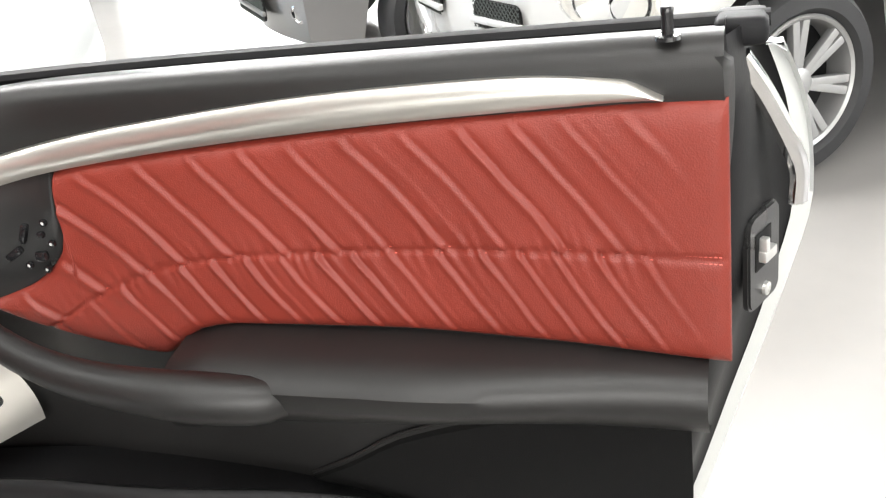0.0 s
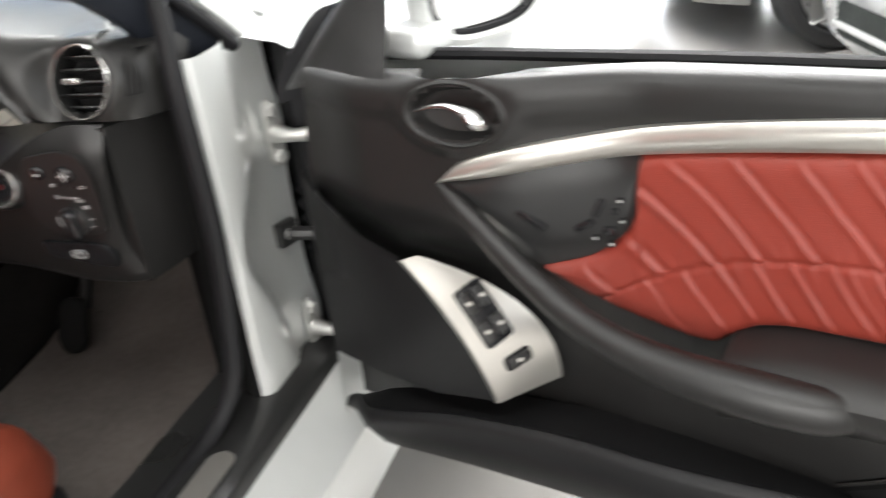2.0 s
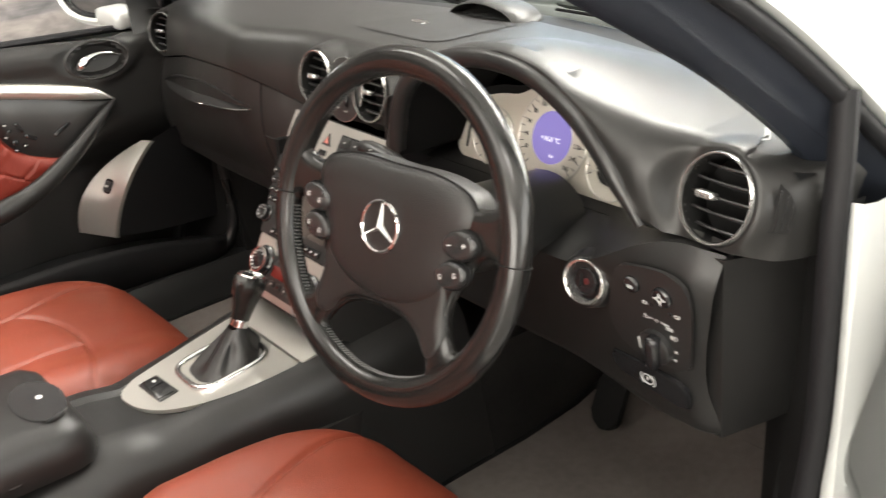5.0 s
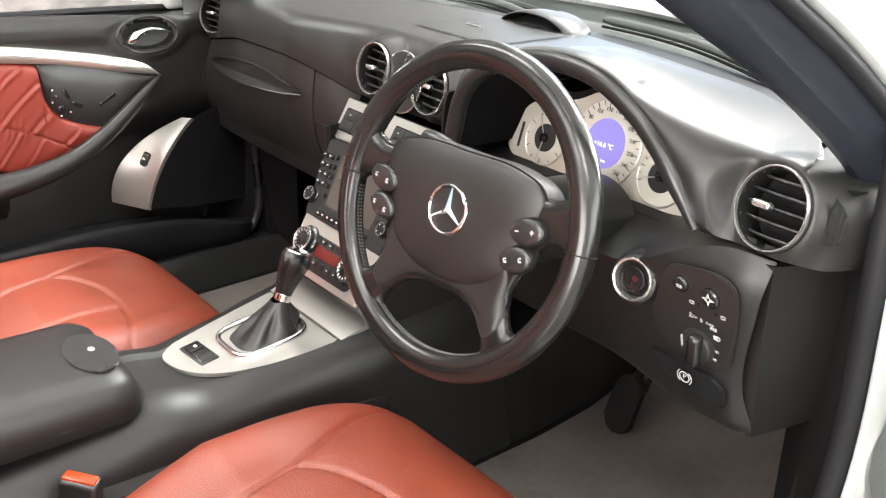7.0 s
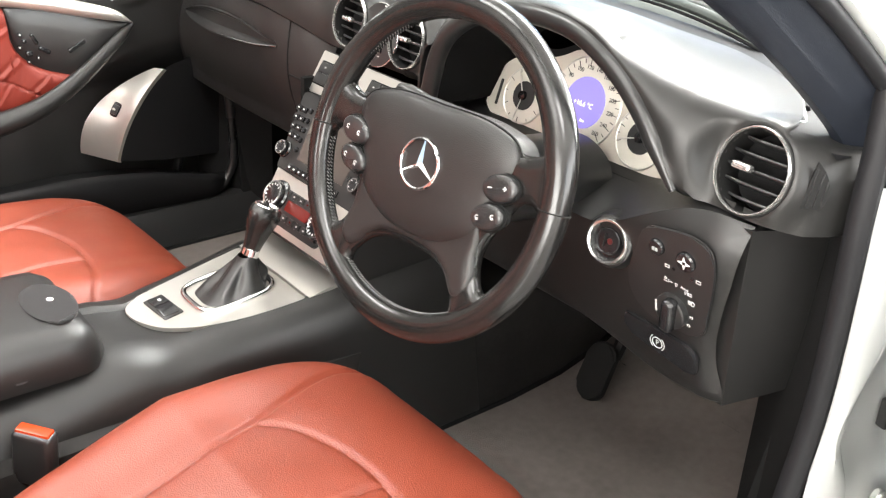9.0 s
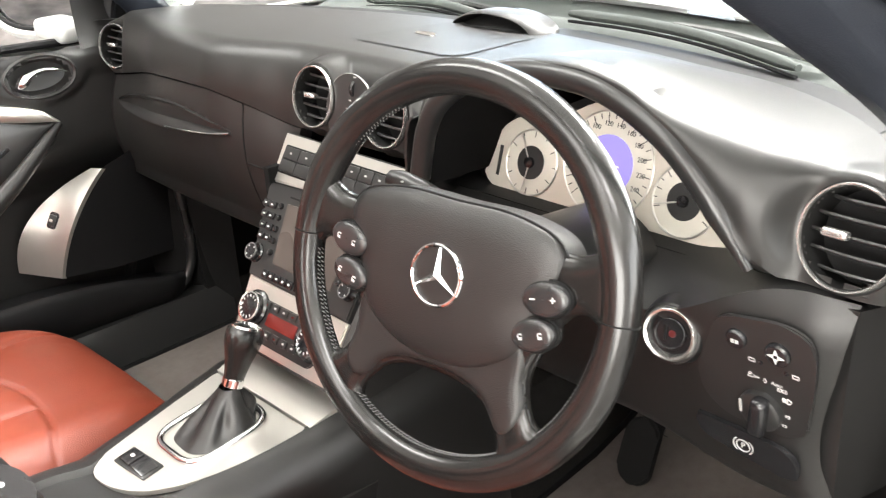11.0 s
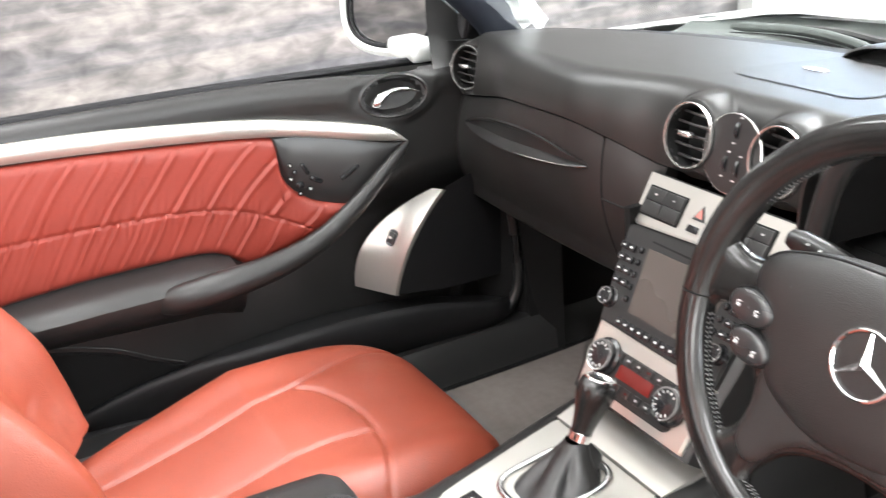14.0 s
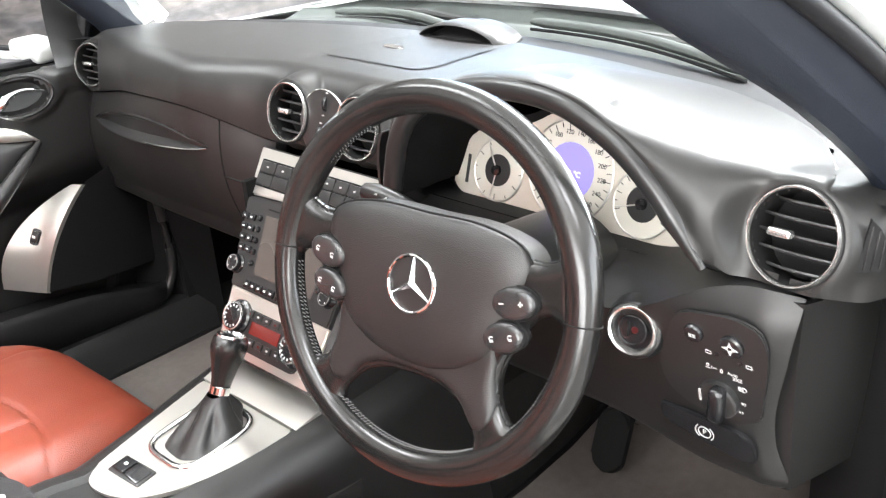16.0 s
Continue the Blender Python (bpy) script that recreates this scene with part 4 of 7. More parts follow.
switch_mark([(0.0283, -0.0142 + 0.0016 * k, 0.0024, 0.0006) for k in (-1, 0, 1)] + [(0.0349, -0.0142 + 0.0016 * k, 0.0024, 0.0006) for k in (-1, 0, 1)], [(0.0301, -0.0142, 0.0011, 0.0018, -90, 90), (0.0331, -0.0142, 0.0011, 0.0018, 90, 270)])
switch_mark([(0.0333, -0.0242 + 0.0013 * k, 0.0034, 0.0007) for k in (-1.5, -0.5, 0.5, 1.5)] + [(0.0362, -0.0242, 0.0008, 0.0056)], [(0.0364, -0.0242, 0.0034, 0.0027, -90, 90)])
switch_mark([(0.0345, -0.0425, 0.0016, 0.0024)], [(0.0362, -0.0425, 0.0014, 0.0014, -90, 90)])
switch_mark([(0.0310, -0.0545, 0.0016, 0.0024)], [(0.0327, -0.0545, 0.0014, 0.0014, -90, 90)])
switch_mark([(-0.0051 + 0.0030 * c_, -0.0591 + 0.0030 * d_, 0.0009, 0.0009) for c_, d_ in ((1, 0), (-1, 0), (0, 1), (0, -1), (0.7, 0.7), (-0.7, 0.7), (0.7, -0.7), (-0.7, -0.7))], [(-0.0051, -0.0591, 0.0017, 0.0017, 0, 360)])
for bx, by in ((0.0127, 0.0090), (0.0362, 0.0069)):
    bm = bmesh.new()
    lathe(bm, [(0.0022, 0.0), (0.0021, 0.0008), (0.0001, 0.0010)], on_panel(bx, by, 0.0034), 14)
    part("tell_tale", bm, GLOSS_BLACK, swp)
words("switch_word", "0", on_panel(0.016, -0.010, 0.0038), 0.0048, WHITE_MARK, swp)
words("switch_word", "Auto", on_panel(0.027, -0.0095, 0.0038), 0.0036, WHITE_MARK, swp)
bm = bmesh.new()
lathe(bm, [(0.0205, 0.0), (0.0200, 0.008), (0.0175, 0.010), (0.0001, 0.010)], on_panel(0.0115, -0.044, 0.002), 40)
knob = part("light_knob", bm, HARD_BLACK, swp)
bm = bmesh.new()
box(bm, (0.016, 0.042, 0.016), on_panel(0.014, -0.044, 0.014) @ Matrix.Rotation(radians(-8), 4, "Z"), 0.007, 3)
part("knob_grip", bm, GLOSS_BLACK, knob)
bm = bmesh.new()
box(bm, (0.0022, 0.014, 0.0008), on_panel(-0.004, -0.040, 0.0125), 0)
part("knob_line", bm, WHITE_MARK, knob)
# parking brake release
bm = bmesh.new()
hb = [tuple(p) for p in curve([(-0.056, -0.080), (-0.020, -0.0805), (0.018, -0.082), (0.036, -0.086), (0.044, -0.098), (0.043, -0.114), (0.035, -0.119), (0.005, -0.1145), (-0.030, -0.108), (-0.053, -0.102), (-0.058, -0.092), (-0.056, -0.080)], 40)[:-1]]
prism(bm, hb, on_panel(0, 0, 0.001), 0.005, 0.002, 2)
rel = part("brake_release", bm, GLOSS_BLACK, dash, "black parking brake release handle")
bm = bmesh.new()
for r0, a0, a1 in ((0.0068, 0, 360), (0.0098, -50, 50), (0.0098, 130, 230)):
    tube(bm, [on_panel(-0.009 + r0 * math.cos(radians(a)), -0.0985 + r0 * math.sin(radians(a)), 0.0062) @ V(0, 0, 0) for a in np.linspace(a0, a1, 20)], 0.0006, 5)
part("brake_mark", bm, WHITE_MARK, rel)
words("brake_letter", "P", on_panel(-0.009, -0.0985, 0.0061), 0.0065, WHITE_MARK, rel)

# ---------------------------------------------------------------- the steering wheel
wheel = thing("steering_wheel", "black leather four-spoke steering wheel with a chrome emblem", "steering wheel", (0, 0, 0))
WM = axes((0.352, -0.194, 0.8015), (0.105, -1, 0.31)) @ Matrix.Rotation(radians(1.5), 4, "Z")
R, RT = 0.169, 0.0158
bm = bmesh.new()
rows = []
for a in np.linspace(0, 2 * math.pi, 144, endpoint=False):
    deg = math.degrees(a) % 360
    grip = 1.0 + 0.09 * (math.exp(-((deg - 25) / 14) ** 2) + math.exp(-((deg - 155) / 14) ** 2))
    rows.append([WM @ V((R + RT * grip * math.cos(b)) * math.cos(a), (R + RT * grip * math.cos(b)) * math.sin(a), RT * 0.92 * grip * math.sin(b)) for b in np.linspace(0, 2 * math.pi, 22, endpoint=False)])
sheet(bm, rows, close_u=True, close_v=True)
rim = part("rim", bm, POLISHED_LEATHER, wheel, "smooth worn black leather rim")
for deg in (2, 179):
    a = radians(deg)
    bm = bmesh.new()
    tube(bm, [WM @ V((R + RT * 1.03 * math.cos(b)) * math.cos(a), (R + RT * 1.03 * math.cos(b)) * math.sin(a), RT * 0.97 * math.sin(b)) for b in np.linspace(0, 2 * math.pi, 24, endpoint=False)], 0.0007, 5, closed=True)
    part("rim_seam", bm, DEEP_BLACK, rim)
for a0, a1 in ((120, 176), (184, 222), (228, 312), (318, 358), (4, 60)):
    bm = bmesh.new()
    for k in range(int((a1 - a0) / 1.5)):
        a = radians(a0 + 1.5 * k)
        r0 = R - RT * 0.99
        for h0, h1 in ((0.0035, 0.0006), (-0.0006, -0.0035)):
            tube(bm, [WM @ V(r0 * math.cos(a), r0 * math.sin(a), h0), WM @ V(r0 * math.cos(a + 0.014), r0 * math.sin(a + 0.014), h1)], 0.0006, 4)
    part("rim_stitching", bm, BLACK_THREAD, rim)

# the moulded frame: a disc with a wide opening above, one on each side and one below
side_gap = [(0.151, -0.002), (0.139, 0.003), (0.125, -0.003), (0.113, -0.022), (0.101, -0.045), (0.0965, -0.062), (0.099, -0.080), (0.107, -0.094), (0.1175, -0.0985), (0.130, -0.086), (0.142, -0.064), (0.151, -0.038), (0.1555, -0.015)]
low_gap = [(0.0, -0.087), (0.030, -0.089), (0.055, -0.098), (0.071, -0.114), (0.078, -0.127), (0.073, -0.138), (0.050, -0.148), (0.0, -0.1565)]
low_gap = low_gap + [(-x, y) for x, y in low_gap[-2:0:-1]]
top_gap = [(0.0, 0.057), (0.055, 0.0575), (0.092, 0.052), (0.114, 0.047), (0.132, 0.050), (0.1455, 0.059), (0.142, 0.068), (0.122, 0.097), (0.085, 0.131), (0.040, 0.151), (0.0, 0.1565)]
top_gap = top_gap + [(-x, y) for x, y in top_gap[-2:0:-1]]
smooth_loop = lambda pts, n: [tuple(p) for p in curve(list(pts) + [pts[0]], n + 1)[:-1]]
gaps = [smooth_loop(g, 70) for g in (side_gap, [(-x, y) for x, y in side_gap[::-1]], low_gap, top_gap)]


def gap_distance(x, y):
    d = outside(x, y, gaps[0])
    for g in gaps[1:]:
        d = np.minimum(d, outside(x, y, g))
    return d


def frame_mid(x, y):
    return -0.011 + 0.009 * np.minimum(1.0, np.hypot(x, y) / 0.155) ** 2


def frame_bulge(d):
    return 0.0105 * np.sqrt(np.maximum(0.0, 1 - (1 - np.minimum(d / 0.017, 1.0)) ** 2))


bm = bmesh.new()
shaped_plate(bm, lambda x, y: np.minimum(gap_distance(x, y), 0.168 - np.hypot(x, y)), lambda x, y, d: frame_mid(x, y) + frame_bulge(d), lambda x, y, d: frame_mid(x, y) - frame_bulge(d), 0.170, 0.0026, WM)
part("wheel_frame", bm, POLISHED_LEATHER, wheel, "smooth black frame with four spokes", 60)
# grained skin that runs out into the two lower spokes
half_skin = [(0.0, -0.079), (0.036, -0.082), (0.056, -0.092), (0.069, -0.107), (0.079, -0.1135), (0.089, -0.110), (0.097, -0.098), (0.0985, -0.084), (0.094, -0.066), (0.093, -0.048), (0.088, -0.032)]
skin_loop = [tuple(p) for p in curve(half_skin, 60)]
skin_loop = skin_loop + [(-x, y) for x, y in skin_loop[:0:-1]]


def skin_height(x, y, d):
    return frame_mid(x, y) + frame_bulge(np.maximum(gap_distance(x, y), 0.0)) + 0.0022 * np.minimum(1.0, d / 0.004) ** 0.5 - 0.0004


bm = bmesh.new()
shaped_plate(bm, lambda x, y: -outside(x, y, skin_loop), skin_height, lambda x, y, d: frame_mid(x, y), 0.118, 0.0026, WM)
part("spoke_skin", bm, WHEEL_LEATHER, wheel, "grained black skin on the lower spokes", 60)

# cushion of the hub
hub_half = [(0.0, 0.0660), (0.055, 0.0665), (0.096, 0.0590), (0.1125, 0.047), (0.1160, 0.031), (0.107, 0.010), (0.099, -0.010), (0.093, -0.030), (0.082, -0.048), (0.055, -0.065), (0.028, -0.073), (0.0, -0.075)]
right = curve(hub_half, 40)
loop = [tuple(p) for p in right] + [(-x, y) for x, y in right[-2:0:-1]]
bm = bmesh.new()
rows = []
for k, h in ((1.0, -0.030), (1.0, -0.0015), (0.992, 0.0020), (0.972, 0.0046), (0.93, 0.0072), (0.84, 0.0100), (0.68, 0.0122), (0.42, 0.0134), (0.2, 0.0138), (0.02, 0.0139)):
    rows.append([WM @ V(x * k, -0.005 + (y + 0.005) * k, h) for x, y in loop])
made = sheet(bm, rows, close_v=True)
bm.faces.new(made[-1])
hub = part("airbag_cushion", bm, WHEEL_LEATHER, wheel, "black grained airbag cushion")
bm = bmesh.new()
tube(bm, [WM @ V(x * 1.004, -0.005 + (y + 0.005) * 1.004, 0.0) for x, y in loop], 0.0013, 6, closed=True)
part("cushion_gap", bm, DEEP_BLACK, hub)
SR, EY = 0.0262, 0.002
bm = bmesh.new()
tube(bm, [WM @ V(SR * math.cos(a), EY + SR * math.sin(a), 0.0146) for a in np.linspace(0, 2 * math.pi, 48, endpoint=False)], 0.0019, 8, closed=True)
part("emblem_ring", bm, CHROME, hub, "round chrome emblem")
for k in range(3):
    bm = bmesh.new()
    a = radians(90 + 120 * k)
    d, s_ = V(math.cos(a), math.sin(a), 0), V(-math.sin(a), math.cos(a), 0)
    c = V(0, EY, 0.0140)
    pts = [c + s_ * 0.0040 - d * 0.0022, c - s_ * 0.0040 - d * 0.0022, c + d * SR * 0.98 - s_ * 0.0006, c + d * SR * 0.98 + s_ * 0.0006]
    low = [bm.verts.new(WM @ p) for p in pts]
    ridge = [bm.verts.new(WM @ (c + V(0, 0, 0.0048))), bm.verts.new(WM @ (c + d * SR * 0.97 + V(0, 0, 0.001)))]
    for f_ in ((low[0], ridge[0], ridge[1], low[3]), (low[1], low[2], ridge[1], ridge[0]), (low[0], low[1], ridge[0]), (low[2], low[3], ridge[1])):
        bm.faces.new(f_)
    part("emblem_arm", bm, CHROME, hub, "", 10)
words("cushion_word", "SRS", WM @ Matrix.Translation((-0.004, -0.040, 0.0121)), 0.0085, DEEP_BLACK, hub)
words("cushion_word", "AIRBAG", WM @ Matrix.Translation((-0.004, -0.0500, 0.0108)), 0.0045, DEEP_BLACK, hub)
# control buttons, two on each side
for s in (-1, 1):
    for k, (bx, by, bw, bh, lean_) in enumerate(((0.1075, 0.0095, 0.0222, 0.0146, 11), (0.1015, -0.0215, 0.0210, 0.0138, 17))):
        bm = bmesh.new()
        m = WM @ Matrix.Translation((s * bx, by, 0.0055)) @ Matrix.Rotation(s * radians(lean_), 4, "Z")
        sheet(bm, [[m @ V(x * k_, y * k_, h) for x, y in oval(bw, bh, 40)] for k_, h in ((1.0, -0.006), (1.0, 0.0035), (0.985, 0.0052), (0.95, 0.0068), (0.88, 0.0081), (0.75, 0.0090), (0.5, 0.0095), (0.03, 0.0097))], close_v=True)
        b_ = part("button_pad", bm, SATIN_BLACK, wheel, "oval black control button")
        bm = bmesh.new()
        tube(bm, [m @ V(x, y, 0.0012) for x, y in oval(bw * 1.03, bh * 1.04, 40)], 0.0010, 5, closed=True)
        part("button_gap", bm, DEEP_BLACK, b_)
        for mx in (-0.0095, 0.0095):
            bm = bmesh.new()
            if s > 0 and k == 0:
                box(bm, (0.0048, 0.0011, 0.0006), m @ Matrix.Translation((mx, 0, 0.0097)), 0)
                if mx > 0:
                    box(bm, (0.0011, 0.0048, 0.0006), m @ Matrix.Translation((mx, 0, 0.0097)), 0)
            else:
                ring_ = [m @ V(mx + 0.0020 * math.cos(a), 0.0016 * math.sin(a), 0.0096) for a in np.linspace(0.6, 5.6, 12)]
                tube(bm, ring_, 0.00055, 5)
                box(bm, (0.0036, 0.0010, 0.0006), m @ Matrix.Translation((mx, -0.0026, 0.0096)), 0)
            part("button_mark", bm, WHITE_MARK, b_)
# column cover and stalk
bm = bmesh.new()
cc = [WM @ V(0, -0.008, -0.024), WM @ V(0, -0.012, -0.08), V(0.350, 0.03, 0.752)]
tube(bm, curve([tuple(p) for p in cc], 10), [0.050, 0.056, 0.060, 0.062, 0.064, 0.064, 0.064, 0.064, 0.064, 0.064], 28, flat=0.72)
part("column_cover", bm, HARD_BLACK, wheel)
stalk = thing("wiper_stalk", "black indicator stalk with white markings", "stalk", (0, 0, 0))
bm = bmesh.new()
st = curve([(0.345, -0.092, 0.800), (0.290, -0.097, 0.808), (0.225, -0.103, 0.821), (0.184, -0.108, 0.829)], 14)
tube(bm, st, [0.0045, 0.0045, 0.0048, 0.005, 0.0054, 0.006, 0.007, 0.0085, 0.0105, 0.0118, 0.0124, 0.0124, 0.0118, 0.008], 16)
part("lever", bm, HARD_BLACK, stalk)
for k in range(4):
    bm = bmesh.new()
    p = Vector(st[8 + k]) + V(0, -0.0095, 0.0075)
    box(bm, (0.0050, 0.0022, 0.0008), axes(p, (0, -0.75, 0.66)), 0)
    part("lever_mark", bm, WHITE_MARK, stalk)

# ---------------------------------------------------------------- centre console
console = thing("centre_console", "black centre console with a satin silver shifter plate", "console", (0, 0, 0))
CM = axes((0, -0.343, 0.508), (0, -0.119, 0.993))


def on_console(x, y, h=0.0):
    return CM @ Matrix.Translation((x, y, h))


plate_half = table((-0.03, 0.0, 0.06, 0.12, 0.17, 0.24), (0.050, 0.062, 0.070, 0.083, 0.091, 0.099))
bm = bmesh.new()
rows = []
for y in np.concatenate([np.linspace(-0.62, 0.14, 40), np.linspace(0.15, 0.20, 22), np.linspace(0.22, 0.40, 10)]):
    w = plate_half(y) + 0.004
    wide = 0.120 + 0.025 * step(0.0, 0.25, y)
    lift = 0.020 * step(-0.02, -0.10, y)
    drop = 0.5
    half = [(0, -0.004 + lift), (w - 0.006, -0.004 + lift), (w - 0.001, 0.002 + lift)]
    half += [(w + (wide - w) * math.sin(radians(a)) ** 0.95, 0.003 + lift - (0.066 + lift) * (1 - math.cos(radians(a)))) for a in np.linspace(0, 90, 12)]
    half += [(wide + 0.006, -0.12), (wide + 0.015, -0.34)]
    col = [(-x, h) for x, h in half[:0:-1]] + half
    rows.append([CM @ V(x, y, h) for x, h in col])
sheet(bm, rows)
part("console_body", bm, SOFT_BLACK, console)
plate_out = curve([(0.097, 0.158), (0.092, 0.115), (0.083, 0.070), (0.069, 0.030), (0.051, 0.000), (0.032, -0.020), (0.010, -0.033), (-0.014, -0.040), (-0.036, -0.0405), (-0.051, -0.034), (-0.061, -0.018), (-0.067, 0.008), (-0.074, 0.050), (-0.082, 0.100), (-0.090, 0.158)], 60)
bm = bmesh.new()
prism(bm, [tuple(p) for p in plate_out], on_console(0, 0, -0.003), 0.006, 0.0015)
plate = part("shifter_plate", bm, SILVER, console, "satin silver plate round the gear lever")
bm = bmesh.new()
rows = []
for t in np.linspace(0, 1, 10):
    y = 0.1605 + 0.070 * t
    w = 0.0965 + 0.006 * t
    rows.append([CM @ V(x * w + 0.003, y, 0.003 + 0.010 * t + 0.0012 * (1 - x * x)) for x in np.linspace(-1, 1, 12)])
slab(bm, rows, (0, 0.0, -0.006))
part("ashtray_flap", bm, SILVER, console, "satin silver ashtray flap")
bm = bmesh.new()
box(bm, (0.060, 0.028, 0.005), on_console(-0.012, 0.002, 0.003) @ Matrix.Rotation(radians(4), 4, "Z"), 0.002)
sw = part("roof_switch", bm, HARD_BLACK, console, "black rocker switch")
for sx in (-0.014, 0.014):
    bm = bmesh.new()
    box(bm, (0.026, 0.022, 0.005), on_console(-0.012 + sx, 0.002, 0.006) @ Matrix.Rotation(radians(6 if sx > 0 else -6), 4, "Y"), 0.002)
    part("rocker", bm, GLOSS_BLACK, sw)
bm = bmesh.new()
box(bm, (0.006, 0.004, 0.0005), on_console(-0.024, 0.003, 0.0090), 0)
part("rocker_mark", bm, WHITE_MARK, sw)
# leather gaiter, ring and lever
shifter = thing("gear_lever", "black leather gear lever with chrome trim and a pleated gaiter", "gear lever", (0, 0, 0))
ring_out = oval(0.045, 0.055, 52, 0.004, 0.090, 0.52)
bm = bmesh.new()
tube(bm, [CM @ V(x, y, 0.0045) for x, y in ring_out], 0.0046, 10, closed=True)
part("gaiter_ring", bm, CHROME, shifter)
base_c, top_c = V(0.006, 0.092), V(0.006, 0.125)
bm = bmesh.new()
rows = []
for t in np.linspace(0, 1, 16):
    c = base_c.lerp(top_c, t ** 0.8)
    row = []
    for k in range(60):
        a = 2 * math.pi * k / 60
        ax, ay = math.cos(a), math.sin(a)
        r = (1 - t) ** 1.15
        fold = 1 + 0.26 * math.sin(math.pi * t) * (math.sin(5 * a + 2.0 * t) + 0.5 * math.sin(9 * a + 1.0 + 3 * t))
        ex, ey = 0.012 + 0.029 * r * fold, 0.012 + 0.036 * r * fold
        row.append(CM @ V(c.x + ex * math.copysign(abs(ax) ** 0.8, ax), c.y + ey * math.copysign(abs(ay) ** 0.8, ay), 0.002 + 0.043 * t))
    rows.append(row)
sheet(bm, rows, close_v=True)
part("gaiter", bm, WHEEL_LEATHER, shifter, "pleated black leather gaiter", 60)
LM = axes(CM @ V(0.008, 0.126, 0.043), (0.02, 0.41, 0.91))
bm = bmesh.new()
lathe(bm, [(0.0115, 0.0), (0.0125, 0.001), (0.0125, 0.010), (0.0115, 0.011)], LM, 28)
part("lever_band", bm, CHROME, shifter)
bm = bmesh.new()
lathe(bm, [(0.0110, 0.010), (0.0120, 0.018), (0.0150, 0.034), (0.0192, 0.050), (0.0207, 0.060), (0.0195, 0.069), (0.0170, 0.0725), (0.0001, 0.0725)], LM @ Matrix.Diagonal((0.95, 1.15, 1, 1)), 32)
part("lever_knob", bm, POLISHED_LEATHER, shifter)
bm = bmesh.new()
lathe(bm, [(0.0172, 0.0715), (0.0166, 0.0747), (0.0140, 0.0747), (0.0133, 0.0725)], LM @ Matrix.Diagonal((0.95, 1.12, 1, 1)), 32)
part("knob_ring", bm, CHROME, shifter)
bm = bmesh.new()
lathe(bm, [(0.0136, 0.0720), (0.0001, 0.0740)], LM, 24)
part("knob_badge", bm, GLOSS_BLACK, shifter)
# armrest
bm = bmesh.new()
rows = []
for t in np.linspace(0, 1, 26):
    y = -0.452 - 0.42 * t
    nose = min(1.0, (t / 0.10)) if t < 0.10 else 1.0
    nose = math.sqrt(max(0.0, 1 - (1 - nose) ** 2))
    w, z = 0.060 + 0.036 * nose, 0.536 + 0.040 * nose + 0.012 * t
    rows.append([V(w * a_, y, 0.515 + (z - 0.515) * h_) for a_, h_ in ((-1.0, 0.0), (-1.06, 0.35), (-1.03, 0.7), (-0.92, 0.92), (-0.7, 1.0), (0, 1.03), (0.7, 1.0), (0.92, 0.92), (1.03, 0.7), (1.06, 0.35), (1.0, 0.0))])
made = sheet(bm, rows)
bm.faces.new(made[0])
bm.faces.new(made[-1])
arm = part("armrest_lid", bm, SOFT_BLACK, console, "padded black armrest lid")
for bx, by in ((0.020, -0.497),):
    bm = bmesh.new()
    prism(bm, oval(0.054, 0.030, 40), axes((bx, by, 0.5770), (0, 0.02, 1)), 0.0030, 0.001)
    part("armrest_button", bm, SATIN_BLACK, arm)
    bm = bmesh.new()
    prism(bm, oval(0.005, 0.004, 12), axes((bx - 0.006, by + 0.004, 0.580), (0, 0.02, 1)), 0.0006, 0)
    part("button_mark", bm, WHITE_MARK, arm)
bm = bmesh.new()
prism(bm, oval(0.022, 0.016, 28), axes((0.092, -0.56, 0.545), (1, 0, 0.2), (0, 1, 0)), 0.006, 0.002)
part("lid_latch", bm, HARD_BLACK, arm)


# ---------------------------------------------------------------- seats
def groove(px, py, lines, width, depth):
    d = 1e9
    for line in lines:
        a, b = line[:-1], line[1:]
        ab = b - a
        t = np.clip(((px - a[:, 0]) * ab[:, 0] + (py - a[:, 1]) * ab[:, 1]) / (ab ** 2).sum(1), 0, 1)
        q = a + ab * t[:, None]
        d = min(d, float(np.hypot(px - q[:, 0], py - q[:, 1]).min()))
    return -depth * math.exp(-(d / width) ** 2) + 0.9 * depth * (1 - math.exp(-d / (6 * width)))


